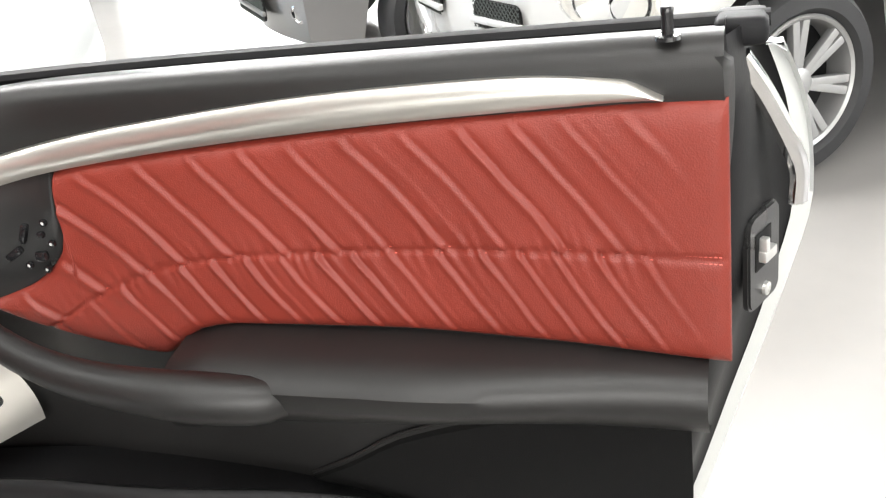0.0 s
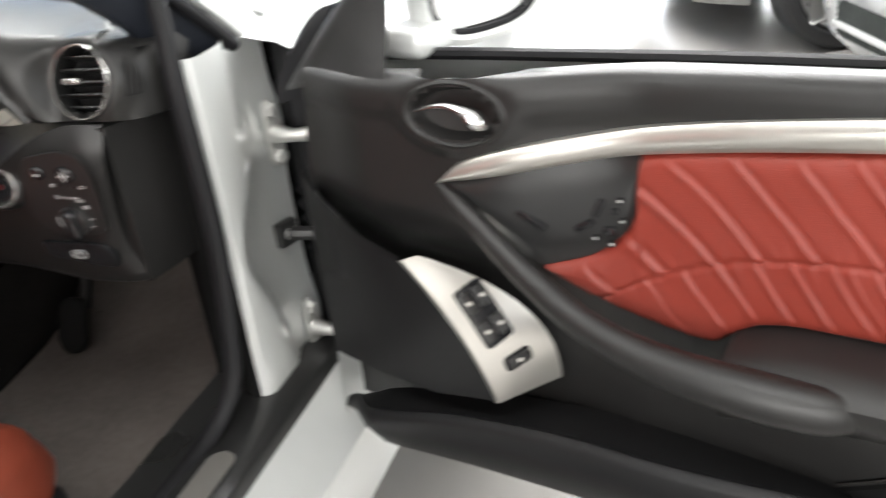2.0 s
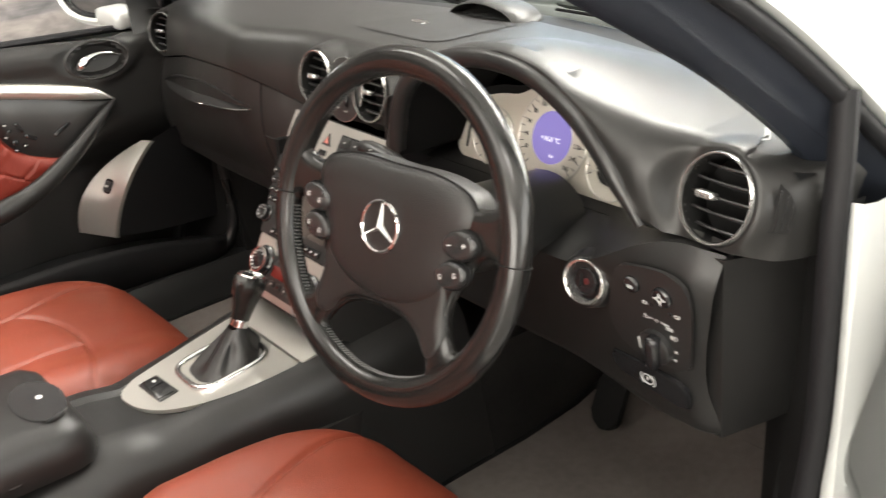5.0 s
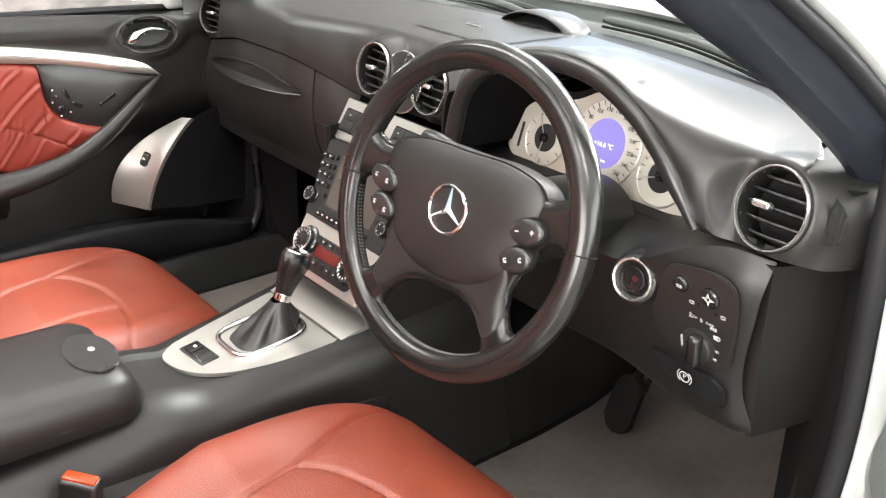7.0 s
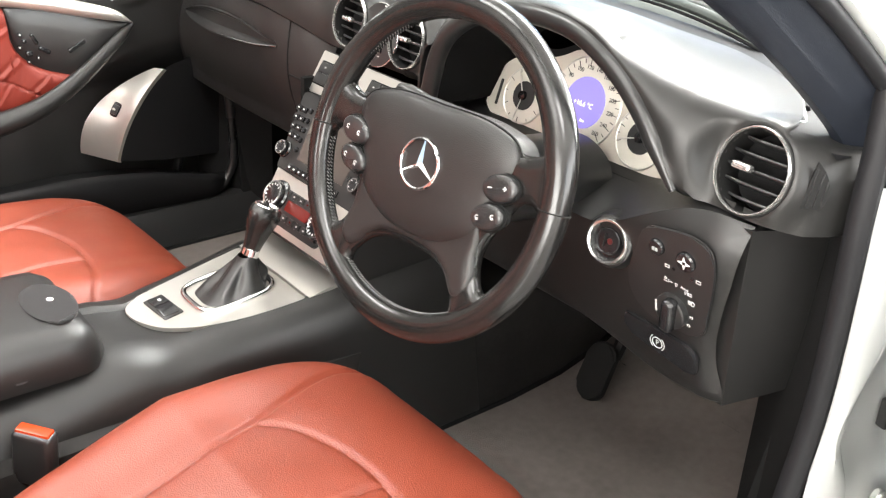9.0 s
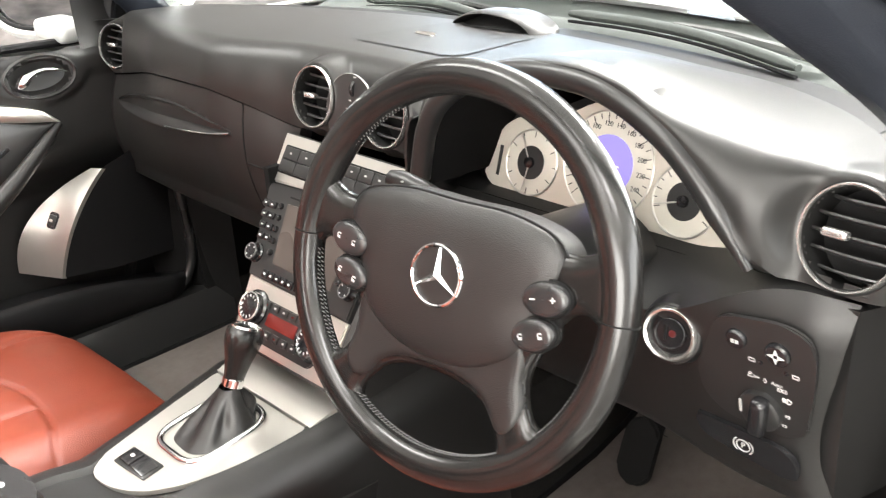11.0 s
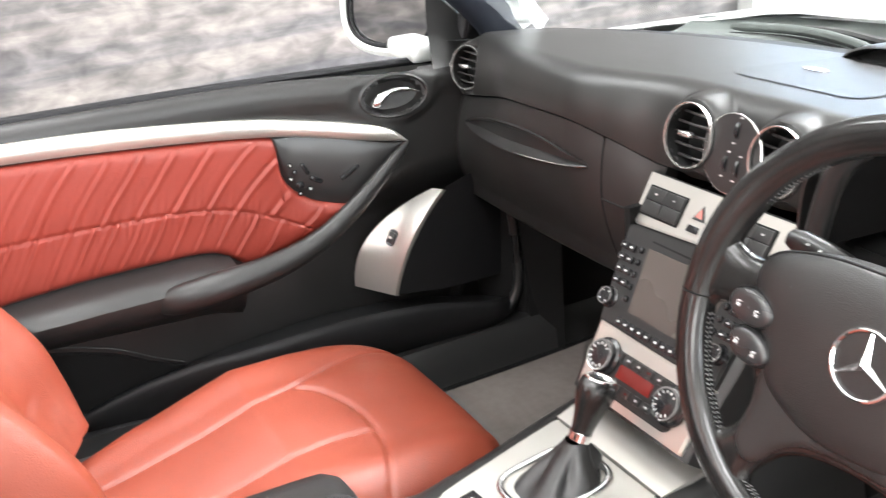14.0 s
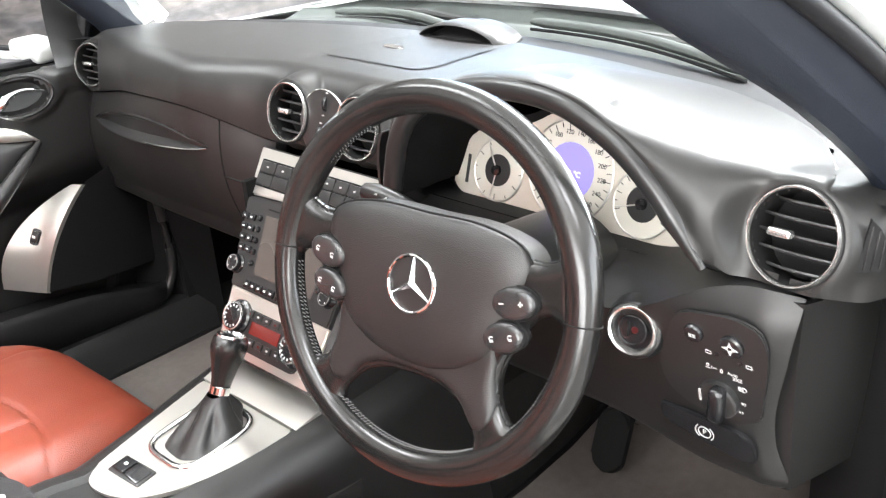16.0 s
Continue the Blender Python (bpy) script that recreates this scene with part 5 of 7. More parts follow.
def car_seat(xc):
    seat = thing("leather_seat", "red leather front seat with sewn panels", "seat", (xc, -0.45, 0.23), "front seats")
    HW, F, B = 0.222, 0.285, -0.27
    side = curve([(-0.142, 0.275), (-0.133, 0.195), (-0.104, 0.110), (-0.078, 0.050), (-0.062, -0.03), (-0.056, -0.12), (-0.056, -0.27)], 50)
    arc = curve([(-0.082, 0.058), (-0.050, 0.092), (0.0, 0.112), (0.050, 0.119), (0.100, 0.116), (0.150, 0.106), (0.200, 0.085)], 40)
    inner = curve([(0.085, 0.117), (0.081, 0.060), (0.088, 0.0), (0.088, -0.12), (0.088, -0.27)], 40)
    lines = [side, arc, inner]
    bm = bmesh.new()
    rows = []
    for b in np.linspace(-1, 1, 250):
        row = []
        for a in np.linspace(-1, 1, 220):
            aa, bb = math.sin(a * math.pi / 2), math.sin(b * math.pi / 2)
            bow = 0.020 * (1 - aa * aa)
            narrow = 1 - 0.30 * max(0.0, (-bb - 0.35) / 0.65) ** 2.6
            x = HW * aa * narrow * (1 - 0.30 * max(0.0, bb) ** 1.2)
            y = (F + bow * 0.4 if bb < 0 else -B) * -bb
            fa = (1 - abs(aa) ** 7) ** 0.5
            fb = (1 - max(0.0, -bb) ** 6) ** 0.5
            dome = 0.245 + 0.012 * step(0.45, 0.85, abs(aa)) - 0.022 * max(0, -bb) ** 2 - 0.062 * max(0.0, bb)
            z = 0.12 + (dome - 0.12) * (0.12 + 0.88 * fa * fb)
            if fa * fb > 0.5:
                z += groove(x, y, lines, 0.0036, 0.0040) + 0.0012 * noise.noise((x * 18 + xc * 9, y * 18, 0.3))
            row.append(V(x, y, z))
        rows.append(row)
    sheet(bm, rows)
    part("seat_cushion", bm, RED_LEATHER, seat, "red leather cushion with curved seams", 70)
    bm = bmesh.new()
    box(bm, (0.40, 0.50, 0.13), Matrix.Translation((0, 0.0, 0.070)), 0.02)
    part("seat_base", bm, MATT_BLACK, seat)
    for sx in (-0.17, 0.17):
        bm = bmesh.new()
        box(bm, (0.035, 0.46, 0.03), Matrix.Translation((sx, 0, 0.0)), 0.004)
        part("seat_rail", bm, STEEL, seat)
    # backrest
    bm = bmesh.new()
    rows = []
    lean = V(0, -0.36, 0.93).normalized()
    ahead = V(0, 0.93, 0.36).normalized()
    foot = V(0, -0.315, 0.20)
    blines = [curve([(-0.13, 0.0), (-0.125, 0.2), (-0.12, 0.45)], 20), curve([(0.13, 0.0), (0.125, 0.2), (0.12, 0.45)], 20), curve([(-0.125, 0.10), (0.0, 0.055), (0.125, 0.10)], 20), curve([(-0.125, 0.24), (0.0, 0.20), (0.125, 0.24)], 20)]
    bolster = table((0.0, 0.08, 0.13, 0.19, 0.28, 0.45, 0.60), (0.050, 0.064, 0.070, 0.064, 0.046, 0.028, 0.01))
    for v in np.linspace(0, 1, 80):
        row = []
        w = 0.225 * (1 - 0.16 * v ** 2) * (1 - max(0.0, (v - 0.86) / 0.14) ** 3 * 0.5) * (0.90 + 0.10 * step(0.0, 0.12, v))
        h = 0.60 * v
        for a in np.linspace(0, 2 * math.pi, 110, endpoint=False):
            c, s = math.cos(a), math.sin(a)
            x = w * math.copysign(abs(c) ** 0.55, c)
            t = 0.075 * math.copysign(abs(s) ** 0.6, s) * (1 - 0.35 * v)
            if s > 0:
                t += bolster(h) * step(0.38, 0.80, abs(x) / w) * min(1, 1.6 * abs(s)) + groove(x, h, blines, 0.004, 0.005)
            row.append(foot + lean * h + ahead * t + V(x, 0, 0))
        rows.append(row)
    made = sheet(bm, rows, close_v=True)
    bm.faces.new(made[0])
    bm.faces.new(made[-1])
    part("backrest", bm, RED_LEATHER, seat, "red leather backrest", 70)
    bm = bmesh.new()
    c = foot + lean * 0.66
    box(bm, (0.25, 0.085, 0.17), axes(c, lean), 0.035, 4)
    part("head_restraint", bm, RED_LEATHER, seat)
    for sx in (-0.06, 0.06):
        bm = bmesh.new()
        tube(bm, [foot + lean * 0.56 + V(sx, 0, 0), foot + lean * 0.62 + V(sx, 0, 0)], 0.006, 10)
        part("restraint_post", bm, CHROME, seat)
    return seat


driver_seat = car_seat(0.36)
driver_seat.location = (0.368, -0.432, 0.268)
copy_thing(driver_seat, pose(-0.36, -0.465, 0.236))
for piece in driver_seat.children:
    if piece.name.startswith(("backrest", "head", "restraint")):
        piece.location.y -= 0.075
# belt buckles
for bx, by in ((0.152, -0.570), (-0.150, -0.64)):
    buckle = thing("belt_buckle", "black seat belt buckle with an orange-red release button", "belt buckle", (bx, by, 0.468), "belt buckles")
    bm = bmesh.new()
    m = axes((0, 0, 0.0), (0.10, 0.05, 1), (0.75, 0.66, 0))
    box(bm, (0.045, 0.024, 0.07), m, 0.006, 3)
    part("buckle_case", bm, HARD_BLACK, buckle)
    bm = bmesh.new()
    box(bm, (0.039, 0.015, 0.008), m @ Matrix.Translation((0, 0, 0.034)), 0.002)
    part("release_button", bm, ORANGE, buckle)
    bm = bmesh.new()
    box(bm, (0.02, 0.006, 0.24), m @ Matrix.Translation((0, 0, -0.14)), 0.002)
    part("buckle_stem", bm, HARD_BLACK, buckle)


# ---------------------------------------------------------------- doors
PIVOT = V(0.798, 0.205, 0.0)
strip_low = table((-0.93, -0.86, -0.75, -0.62, -0.45, -0.304, -0.245, -0.16, -0.095), (0.819, 0.819, 0.814, 0.806, 0.791, 0.772, 0.762, 0.745, 0.733))
strip_top = table((-0.86, -0.83, -0.75, -0.624, -0.40, -0.256, -0.18, -0.12, -0.095), (0.821, 0.8355, 0.842, 0.838, 0.816, 0.792, 0.777, 0.757, 0.735))
red_top = table((-0.906, -0.86, -0.75, -0.62, -0.45, -0.304, -0.300, -0.285, -0.25, -0.202), (0.817, 0.817, 0.812, 0.804, 0.789, 0.770, 0.722, 0.686, 0.659, 0.645))
red_low = table((-0.906, -0.883, -0.75, -0.60, -0.46, -0.42, -0.395, -0.37, -0.31, -0.255, -0.202), (0.590, 0.592, 0.606, 0.614, 0.613, 0.607, 0.592, 0.577, 0.586, 0.607, 0.640))
stitch_z = table((-0.906, -0.80, -0.681, -0.5, -0.404, -0.33, -0.255), (0.686, 0.693, 0.696, 0.690, 0.677, 0.650, 0.610))


def inner_x(y, z):
    """Inboard face of the trim panel of a closed right-hand door."""
    x = 0.692 - 0.040 * step(-0.32, -0.12, y) * step(0.60, 0.70, z) + 0.012 * step(0.66, 0.60, z) * step(-0.30, -0.20, y)
    return x + 0.035 * step(0.0, 0.13, y) - 0.004 * step(0.80, 0.83, z)


def car_door(side, label):
    door = thing("vehicle_door", label, "car door", (side * PIVOT.x, PIVOT.y, 0), "car doors")

    def P(x, y, z):
        return V(side * (x - PIVOT.x), y - PIVOT.y, z)

    def X(m):
        """A local matrix of the right-hand door for either side."""
        return Matrix.Diagonal((side, 1, 1, 1)) @ Matrix.Translation((-PIVOT.x, -PIVOT.y, 0)) @ m

    def bit(name, bm, mat, parent=None, text="", sharp=40.0):
        return part(name, bm, mat, parent or door, text, sharp)

    rear_y = table((0.26, 0.32, 0.50, 0.60, 0.70, 0.76, 0.85, 0.88), (-0.83, -0.861, -0.920, -0.950, -0.971, -0.967, -0.940, -0.930))
    trim_y = table((0.28, 0.455, 0.60, 0.69, 0.82, 0.88), (-0.795, -0.856, -0.886, -0.898, -0.910, -0.906))
    front_y = table((0.28, 0.45, 0.65, 0.86), (0.168, 0.160, 0.143, 0.115))
    # trim panel
    drop = table((-0.95, -0.90, -0.45, -0.14, 0.0, 0.12), (0.002, 0.0025, 0.0095, 0.0205, 0.0275, 0.036))
    bm = bmesh.new()
    rows = []
    for v in np.linspace(0, 1, 100):
        z = 0.336 + 0.507 * v
        y0, y1 = trim_y(z), front_y(z)
        rows.append([P(0.74, y0, z)] + [P(inner_x(y0 + (y1 - y0) * u, z) + 0.03 * (u > 0.999) + 0.012 * (u < 0.001), y0 + (y1 - y0) * u, z - drop(y0 + (y1 - y0) * u) * max(0.0, (v - 0.85) / 0.15)) for u in np.linspace(0, 1, 150)] + [P(0.76, y1, z - 0.036 * max(0.0, (v - 0.85) / 0.15))])
    for dz, dx in ((0.008, 0.001), (0.014, 0.004), (0.019, 0.009), (0.022, 0.016), (0.0225, 0.024), (0.018, 0.050)):
        y0, y1 = -0.903, 0.115
        rows.append([P(0.74, y0, 0.843 + dz)] + [P(inner_x(y0 + (y1 - y0) * u, 0.86) + dx, y0 + (y1 - y0) * u, 0.843 + dz - drop(y0 + (y1 - y0) * u)) for u in np.linspace(0, 1, 150)] + [P(0.76, y1, 0.807 + dz)])
    sheet(bm, rows)
    cup_c = V(0.652, -0.118 if side > 0 else -0.108, 0.808)
    for v_ in bm.verts:
        dy, dz = v_.co.y + PIVOT.y - cup_c.y, v_.co.z - cup_c.z
        q = math.sqrt((dy / 0.056) ** 2 + (dz / 0.034) ** 2)
        if q < 1.5 and side * v_.co.x < -0.08:
            flat_x = 0.651 - 0.10 * dy + 0.10 * dz
            v_.co.x += (1 - step(1.1, 1.5, q)) * (side * (flat_x - PIVOT.x) - v_.co.x)
    gone = []
    for f_ in bm.faces:
        q = f_.calc_center_median()
        dy, dz = q.y + PIVOT.y - cup_c.y, q.z - cup_c.z
        if (dy / 0.050) ** 2 + (dz / 0.028) ** 2 < 1:
            gone.append(f_)
    bmesh.ops.delete(bm, geom=gone, context="FACES")
    panel = bit("trim_panel", bm, SOFT_BLACK, None, "grained black door trim")
    # window slot rubber and painted outer skin
    bm = bmesh.new()
    tube(bm, [P(0.757, y, 0.8595 - drop(y)) for y in np.linspace(-0.935, 0.05, 20)], 0.009, 8, flat=0.8)
    bit("window_seal", bm, RUBBER)
    bm = bmesh.new()
    rows = []
    for v in np.linspace(0, 1, 26):
        z = 0.26 + 0.568 * v
        y0, y1 = rear_y(z), front_y(z) + 0.05
        xo = 0.845 - 0.075 * max(0, v - 0.55) ** 1.3 - 0.05 * max(0, 0.25 - v) - 0.01 * (v > 0.99)
        rows.append([P(0.800, y0 + 0.016, z), P(0.806, y0 + 0.003, z), P(xo - 0.03, y0, z)] + [P(xo - 0.012 * u * u, y0 + 0.012 + (y1 - y0 - 0.02) * u, z) for u in np.linspace(0, 1, 14)] + [P(xo - 0.03, y1, z), P(0.76, y1, z)])
    rows.append([q + V(-side * 0.03, 0, 0.004) for q in rows[-1]])
    sheet(bm, rows)
    bit("outer_skin", bm, CAR_PAINT, None, "silver-white painted door skin")
    # painted front edge of the door
    bm = bmesh.new()
    sheet(bm, [[P(x, front_y(z) + dy, z) for x, dy in ((0.706, 0.003), (0.716, 0.009), (0.740, 0.012), (0.775, 0.014))] for z in np.linspace(0.30, 0.795, 20)])
    bit("front_edge", bm, CAR_PAINT)
    # end face with latch
    bm = bmesh.new()
    sheet(bm, [[P(0.700 + 0.105 * x, trim_y(z) * (1 - x) + (rear_y(z) + 0.014) * x + dy, z) for x, dy in ((0.0, 0.012), (0.03, 0.004), (0.25, -0.002), (0.6, 0.004), (0.9, 0.004), (1.0, -0.002))] for z in np.linspace(0.28, 0.86, 30)])
    end = bit("end_face", bm, MATT_BLACK)
    lm = X(axes((0.757, -0.926, 0.655), (-0.40, -0.915, 0.0), (0, 0, 1)))
    bm = bmesh.new()
    prism(bm, rounded(0.088, 0.060, 0.012, 5), lm, 0.006, 0.002)
    latch = bit("latch", bm, HARD_BLACK, None, "black door latch with a steel claw")
    bm = bmesh.new()
    box(bm, (0.034, 0.030, 0.004), lm @ Matrix.Translation((0.010, 0.004 * side, 0.005)), 0.001)
    bit("latch_mouth", bm, DEEP_BLACK, latch)
    bm = bmesh.new()
    box(bm, (0.010, 0.022, 0.008), lm @ Matrix.Translation((0.006, 0.004, 0.010)), 0.002)
    box(bm, (0.022, 0.007, 0.008), lm @ Matrix.Translation((0.012, 0.010, 0.010)), 0.002)
    bit("claw", bm, STEEL, latch)
    bm = bmesh.new()
    lathe(bm, [(0.0065, 0.004), (0.006, 0.009), (0.003, 0.010), (0.003, 0.008), (0.0001, 0.008)], lm @ Matrix.Translation((-0.030, 0, 0)), 18)
    bit("latch_screw", bm, STEEL, latch)
    # chrome and grey trim at the rear top corner
    bm = bmesh.new()
    tube(bm, curve([tuple(P(0.742, -0.913, 0.832)), tuple(P(0.756, -0.932, 0.795)), tuple(P(0.768, -0.950, 0.752)), tuple(P(0.776, -0.958, 0.725)), tuple(P(0.778, -0.957, 0.695))], 16), 0.0065, 8, flat=1.5)
    bit("edge_trim", bm, CHROME)
    bm = bmesh.new()
    box(bm, (0.045, 0.040, 0.022), X(Matrix.Translation((0.752, -0.914, 0.853))), 0.008, 3)
    bit("corner_seal", bm, RUBBER)
    # lock pin
    bm = bmesh.new()
    lathe(bm, [(0.010, 0.0), (0.009, 0.003), (0.0045, 0.004), (0.0045, 0.018), (0.005, 0.022), (0.004, 0.024), (0.0001, 0.0245)], X(Matrix.Translation((0.694, -0.864, 0.862))), 16)
    bit("lock_pin", bm, GLOSS_BLACK)
    # silver strip
    bm = bmesh.new()
    rows = []
    for y in np.concatenate([np.linspace(-0.860, -0.80, 10), np.linspace(-0.79, -0.14, 36), np.linspace(-0.13, -0.096, 8)]):
        z0, z1 = strip_low(y), max(strip_top(y), strip_low(y) + 0.0008)
        xb = inner_x(y, 0.78)
        rows.append([P(xb - 0.003 - 0.011 * math.sin(math.pi * min(0.93, 0.08 + t * 0.85)) ** 0.6 + (0.012 if t in (0, 1) else 0), y, z0 + (z1 - z0) * t) for t in (0, 0.04, 0.15, 0.3, 0.5, 0.7, 0.85, 0.96, 1)])
    sheet(bm, rows)
    bit("trim_strip", bm, SILVER, None, "tapering satin silver strip")
    # gathered red leather
    def pleat(y, z):
        """Depth of the sewn-in gathers: slanting folds, closer together below the seam."""
        zs = stitch_z(y)
        up = z > zs
        dz = abs(z - zs)
        h = min(1.0, dz / (0.115 if up else 0.085))
        wob = 0.0045 * noise.noise((y * 8, z * 10, 2.0 if up else 5.0)) + 0.0016 * noise.noise((y * 31, z * 31, 4.0))
        slant, gap, seed = (0.66, 0.050, 7.0) if up else (0.52, 0.036, 3.0)
        q = -y + slant * (z - zs) + 0.10 * (z - zs) * abs(z - zs) / 0.1 + wob
        q = (q + 0.017 * noise.noise((q * 9, 0.5, seed))) / gap
        n_ = math.floor(q)
        k = q - n_
        own = 0.55 + 0.8 * abs(noise.noise((n_ * 1.7 + seed, 0.3, 1.0)))
        run = 0.80 + 0.20 * math.cos(2 * math.pi * (h - 0.5 * noise.noise((n_ * 2.9, seed, 6.0))))
        amp = 0.0036 * own * run * (step(-0.895, -0.79, y) if up else step(-0.895, -0.83, y))
        fold = math.exp(-((k - 0.46) / (0.105 if k < 0.46 else 0.046)) ** 2) - 0.62 * math.exp(-((k - 0.575) / 0.065) ** 2)
        side_fold = noise.noise((n_ * 3.1, 4.0, seed)) * (math.exp(-((k - 0.86) / 0.07) ** 2) - 0.5 * math.exp(-((k - 0.95) / 0.045) ** 2))
        # short puckers beside the seam
        p_ = (-y + 0.35 * (z - zs)) / 0.0135 + 1.6 * noise.noise((y * 22, seed, 0.0))
        pucker = 0.0010 * math.exp(-dz / 0.016) * math.sin(2 * math.pi * p_) * (0.4 + abs(noise.noise((y * 14, 1.0, seed)))) * step(-0.89, -0.80, y)
        return amp * (fold + 0.8 * side_fold) + pucker

    bm = bmesh.new()
    rows = []
    for y in np.linspace(-0.906, -0.202, 460):
        z0, z1 = red_low(y), red_top(y)
        xb = inner_x(y, 0.70)
        row = []
        for t in np.linspace(0, 1, 64):
            z = z0 + (z1 - z0) * t
            edge = min(t, 1 - t) * (z1 - z0)
            ends = min(abs(y + 0.908), 1.0)
            puff = 0.010 * (1 - math.exp(-edge / 0.006)) * (1 - math.exp(-ends / 0.006))
            dz = z - stitch_z(y)
            sew = -0.0026 * math.exp(-(dz / 0.0026) ** 2) if y < -0.25 else 0
            fade = 1 - math.exp(-edge / 0.010)
            row.append(P(xb - 0.001 - puff - pleat(y, z) * fade - sew - 0.0016 * noise.noise((y * 14, z * 14, 0.7)) * fade, y, z))
        rows.append([row[0] + V(side * 0.012, 0, 0)] + row + [row[-1] + V(side * 0.012, 0, 0)])
    rows = [[q + V(side * 0.014, 0, 0) for q in rows[0]]] + rows
    sheet(bm, rows)
    red = bit("leather_insert", bm, RED_DOOR, None, "gathered red leather door insert", 75)
    for off in (0.0030, -0.0030):
        bm = bmesh.new()
        ys = np.linspace(-0.900, -0.262, 170)
        for a, b in zip(ys[:-1], ys[1:]):
            c = a + (b - a) * 0.62
            tube(bm, [P(inner_x(q, 0.70) - 0.0085, q, stitch_z(q) + off) for q in (a, c)], 0.0007, 4)
        bit("stitching", bm, RED_THREAD, red)
    # dark corner with the seat switches
    bm = bmesh.new()
    rows = []
    front_edge = table((-0.31, -0.245, -0.20, -0.15, -0.105), (0.66, 0.648, 0.645, 0.690, 0.728))
    for y in np.linspace(-0.304, -0.105, 22):
        z0, z1 = (red_top(y) if y < -0.202 else front_edge(y)), strip_low(y)
        rows.append([P(inner_x(y, 0.70) - 0.002 - 0.006 * math.sin(math.pi * t) ** 0.5, y, z0 + (z1 - z0) * t) for t in np.linspace(0, 1, 8)])
    sheet(bm, rows)
    corner = bit("switch_corner", bm, HARD_BLACK)
    for by, bz, w, h, rot in ((-0.262, 0.715, 0.022, 0.007, 65), (-0.247, 0.695, 0.022, 0.008, 30), (-0.272, 0.690, 0.012, 0.010, 0), (-0.195, 0.700, 0.036, 0.008, -28), (-0.278, 0.712, 0.007, 0.007, 0)):
        bm = bmesh.new()
        m = X(axes((inner_x(by, 0.70) - 0.009, by, bz), (-1, 0, 0), (0, 1, 0)) @ Matrix.Rotation(radians(rot), 4, "Z"))
        box(bm, (w, h, 0.008), m, 0.003, 2)
        bit("seat_switch", bm, GLOSS_BLACK, corner)
    for by, bz in ((-0.284, 0.724), (-0.286, 0.702), (-0.258, 0.682), (-0.274, 0.676)):
        bm = bmesh.new()
        lathe(bm, [(0.0038, 0.0), (0.0036, 0.003), (0.0001, 0.0036)], X(axes((inner_x(by, 0.70) - 0.008, by, bz), (-1, 0, 0), (0, 1, 0))), 12)
        bit("memory_button", bm, GLOSS_BLACK, corner)
        bm = bmesh.new()
        lathe(bm, [(0.0018, 0.0034), (0.0001, 0.0040)], X(axes((inner_x(by, 0.70) - 0.008, by, bz), (-1, 0, 0), (0, 1, 0))), 8)
        bit("button_mark", bm, WHITE_MARK, corner)
    # handle in its oval cup
    hc, hn = V(0.650, cup_c.y, 0.808), V(-0.985, -0.10, 0.10)
    hm = X(axes(hc, hn, (0, 1, 0)))
    bm = bmesh.new()
    rows = [[hm @ V(x, y, h) for x, y in oval(a, b, 44)] for a, b, h in ((0.060, 0.0365, -0.003), (0.058, 0.0348, 0.0005), (0.0555, 0.0325, 0.002), (0.053, 0.0305, 0.0005), (0.050, 0.0275, -0.006), (0.044, 0.022, -0.018), (0.03, 0.015, -0.020), (0.001, 0.001, -0.021))]
    sheet(bm, rows, close_v=True)
    cup = bit("handle_cup", bm, SOFT_BLACK)
    bm = bmesh.new()
    hp = curve([(0.046, -0.002, 0.000), (0.025, -0.009, 0.004), (0.004, -0.012, 0.005), (-0.018, -0.007, 0.006), (-0.033, 0.004, 0.005), (-0.043, 0.013, 0.002)], 18)
    hr_ = np.interp(np.linspace(0, 1, 18), (0, 0.3, 0.6, 0.8, 0.93, 1), (0.003, 0.0055, 0.0075, 0.0150, 0.0125, 0.004))
    tube(bm, [hm @ Vector((p[0] * 0.9, p[1] * 0.85, p[2])) for p in hp], [r_ * 0.88 for r_ in hr_], 14, flat=0.7)
    bit("door_handle", bm, CHROME, cup, "chrome inner door handle")
    # armrest and grab bar
    bm = bmesh.new()
    rows = []
    for y in np.linspace(-0.888, -0.40, 34):
        zt = table((-0.89, -0.75, -0.60, -0.46, -0.40), (0.590, 0.604, 0.612, 0.612, 0.600))(y)
        out = 0.030 + 0.044 * step(-0.90, -0.62, y)
        kk = 0.50 + 0.40 * step(-0.98, -0.40, y)
        rows.append([P(0.700, y, zt + 0.001), P(0.688, y, zt), P(0.688 - out * 0.5, y, zt - 0.004), P(0.688 - out * 0.85, y, zt - 0.011), P(0.688 - out, y, zt - 0.024), P(0.688 - out * 0.98, y, zt - 0.024 - 0.020 * kk), P(0.688 - out * 0.75, y, zt - 0.024 - 0.048 * kk), P(0.686 - out * 0.35, y, zt - 0.024 - 0.072 * kk), P(0.700, y, zt - 0.024 - 0.090 * kk)])
    made = sheet(bm, rows)
    bm.faces.new(made[-1])
    bit("armrest", bm, SOFT_BLACK)
    bm = bmesh.new()
    path = curve([(0.640, -0.096, 0.732), (0.634, -0.140, 0.698), (0.624, -0.200, 0.655), (0.612, -0.270, 0.618), (0.606, -0.34, 0.598), (0.607, -0.42, 0.587), (0.618, -0.49, 0.578), (0.636, -0.538, 0.571)], 34)
    rad = np.interp(np.linspace(0, 1, 34), (0, 0.06, 0.25, 0.45, 0.62, 0.8, 0.93, 0.98, 1), (0.004, 0.009, 0.013, 0.0155, 0.019, 0.0225, 0.021, 0.014, 0.004))
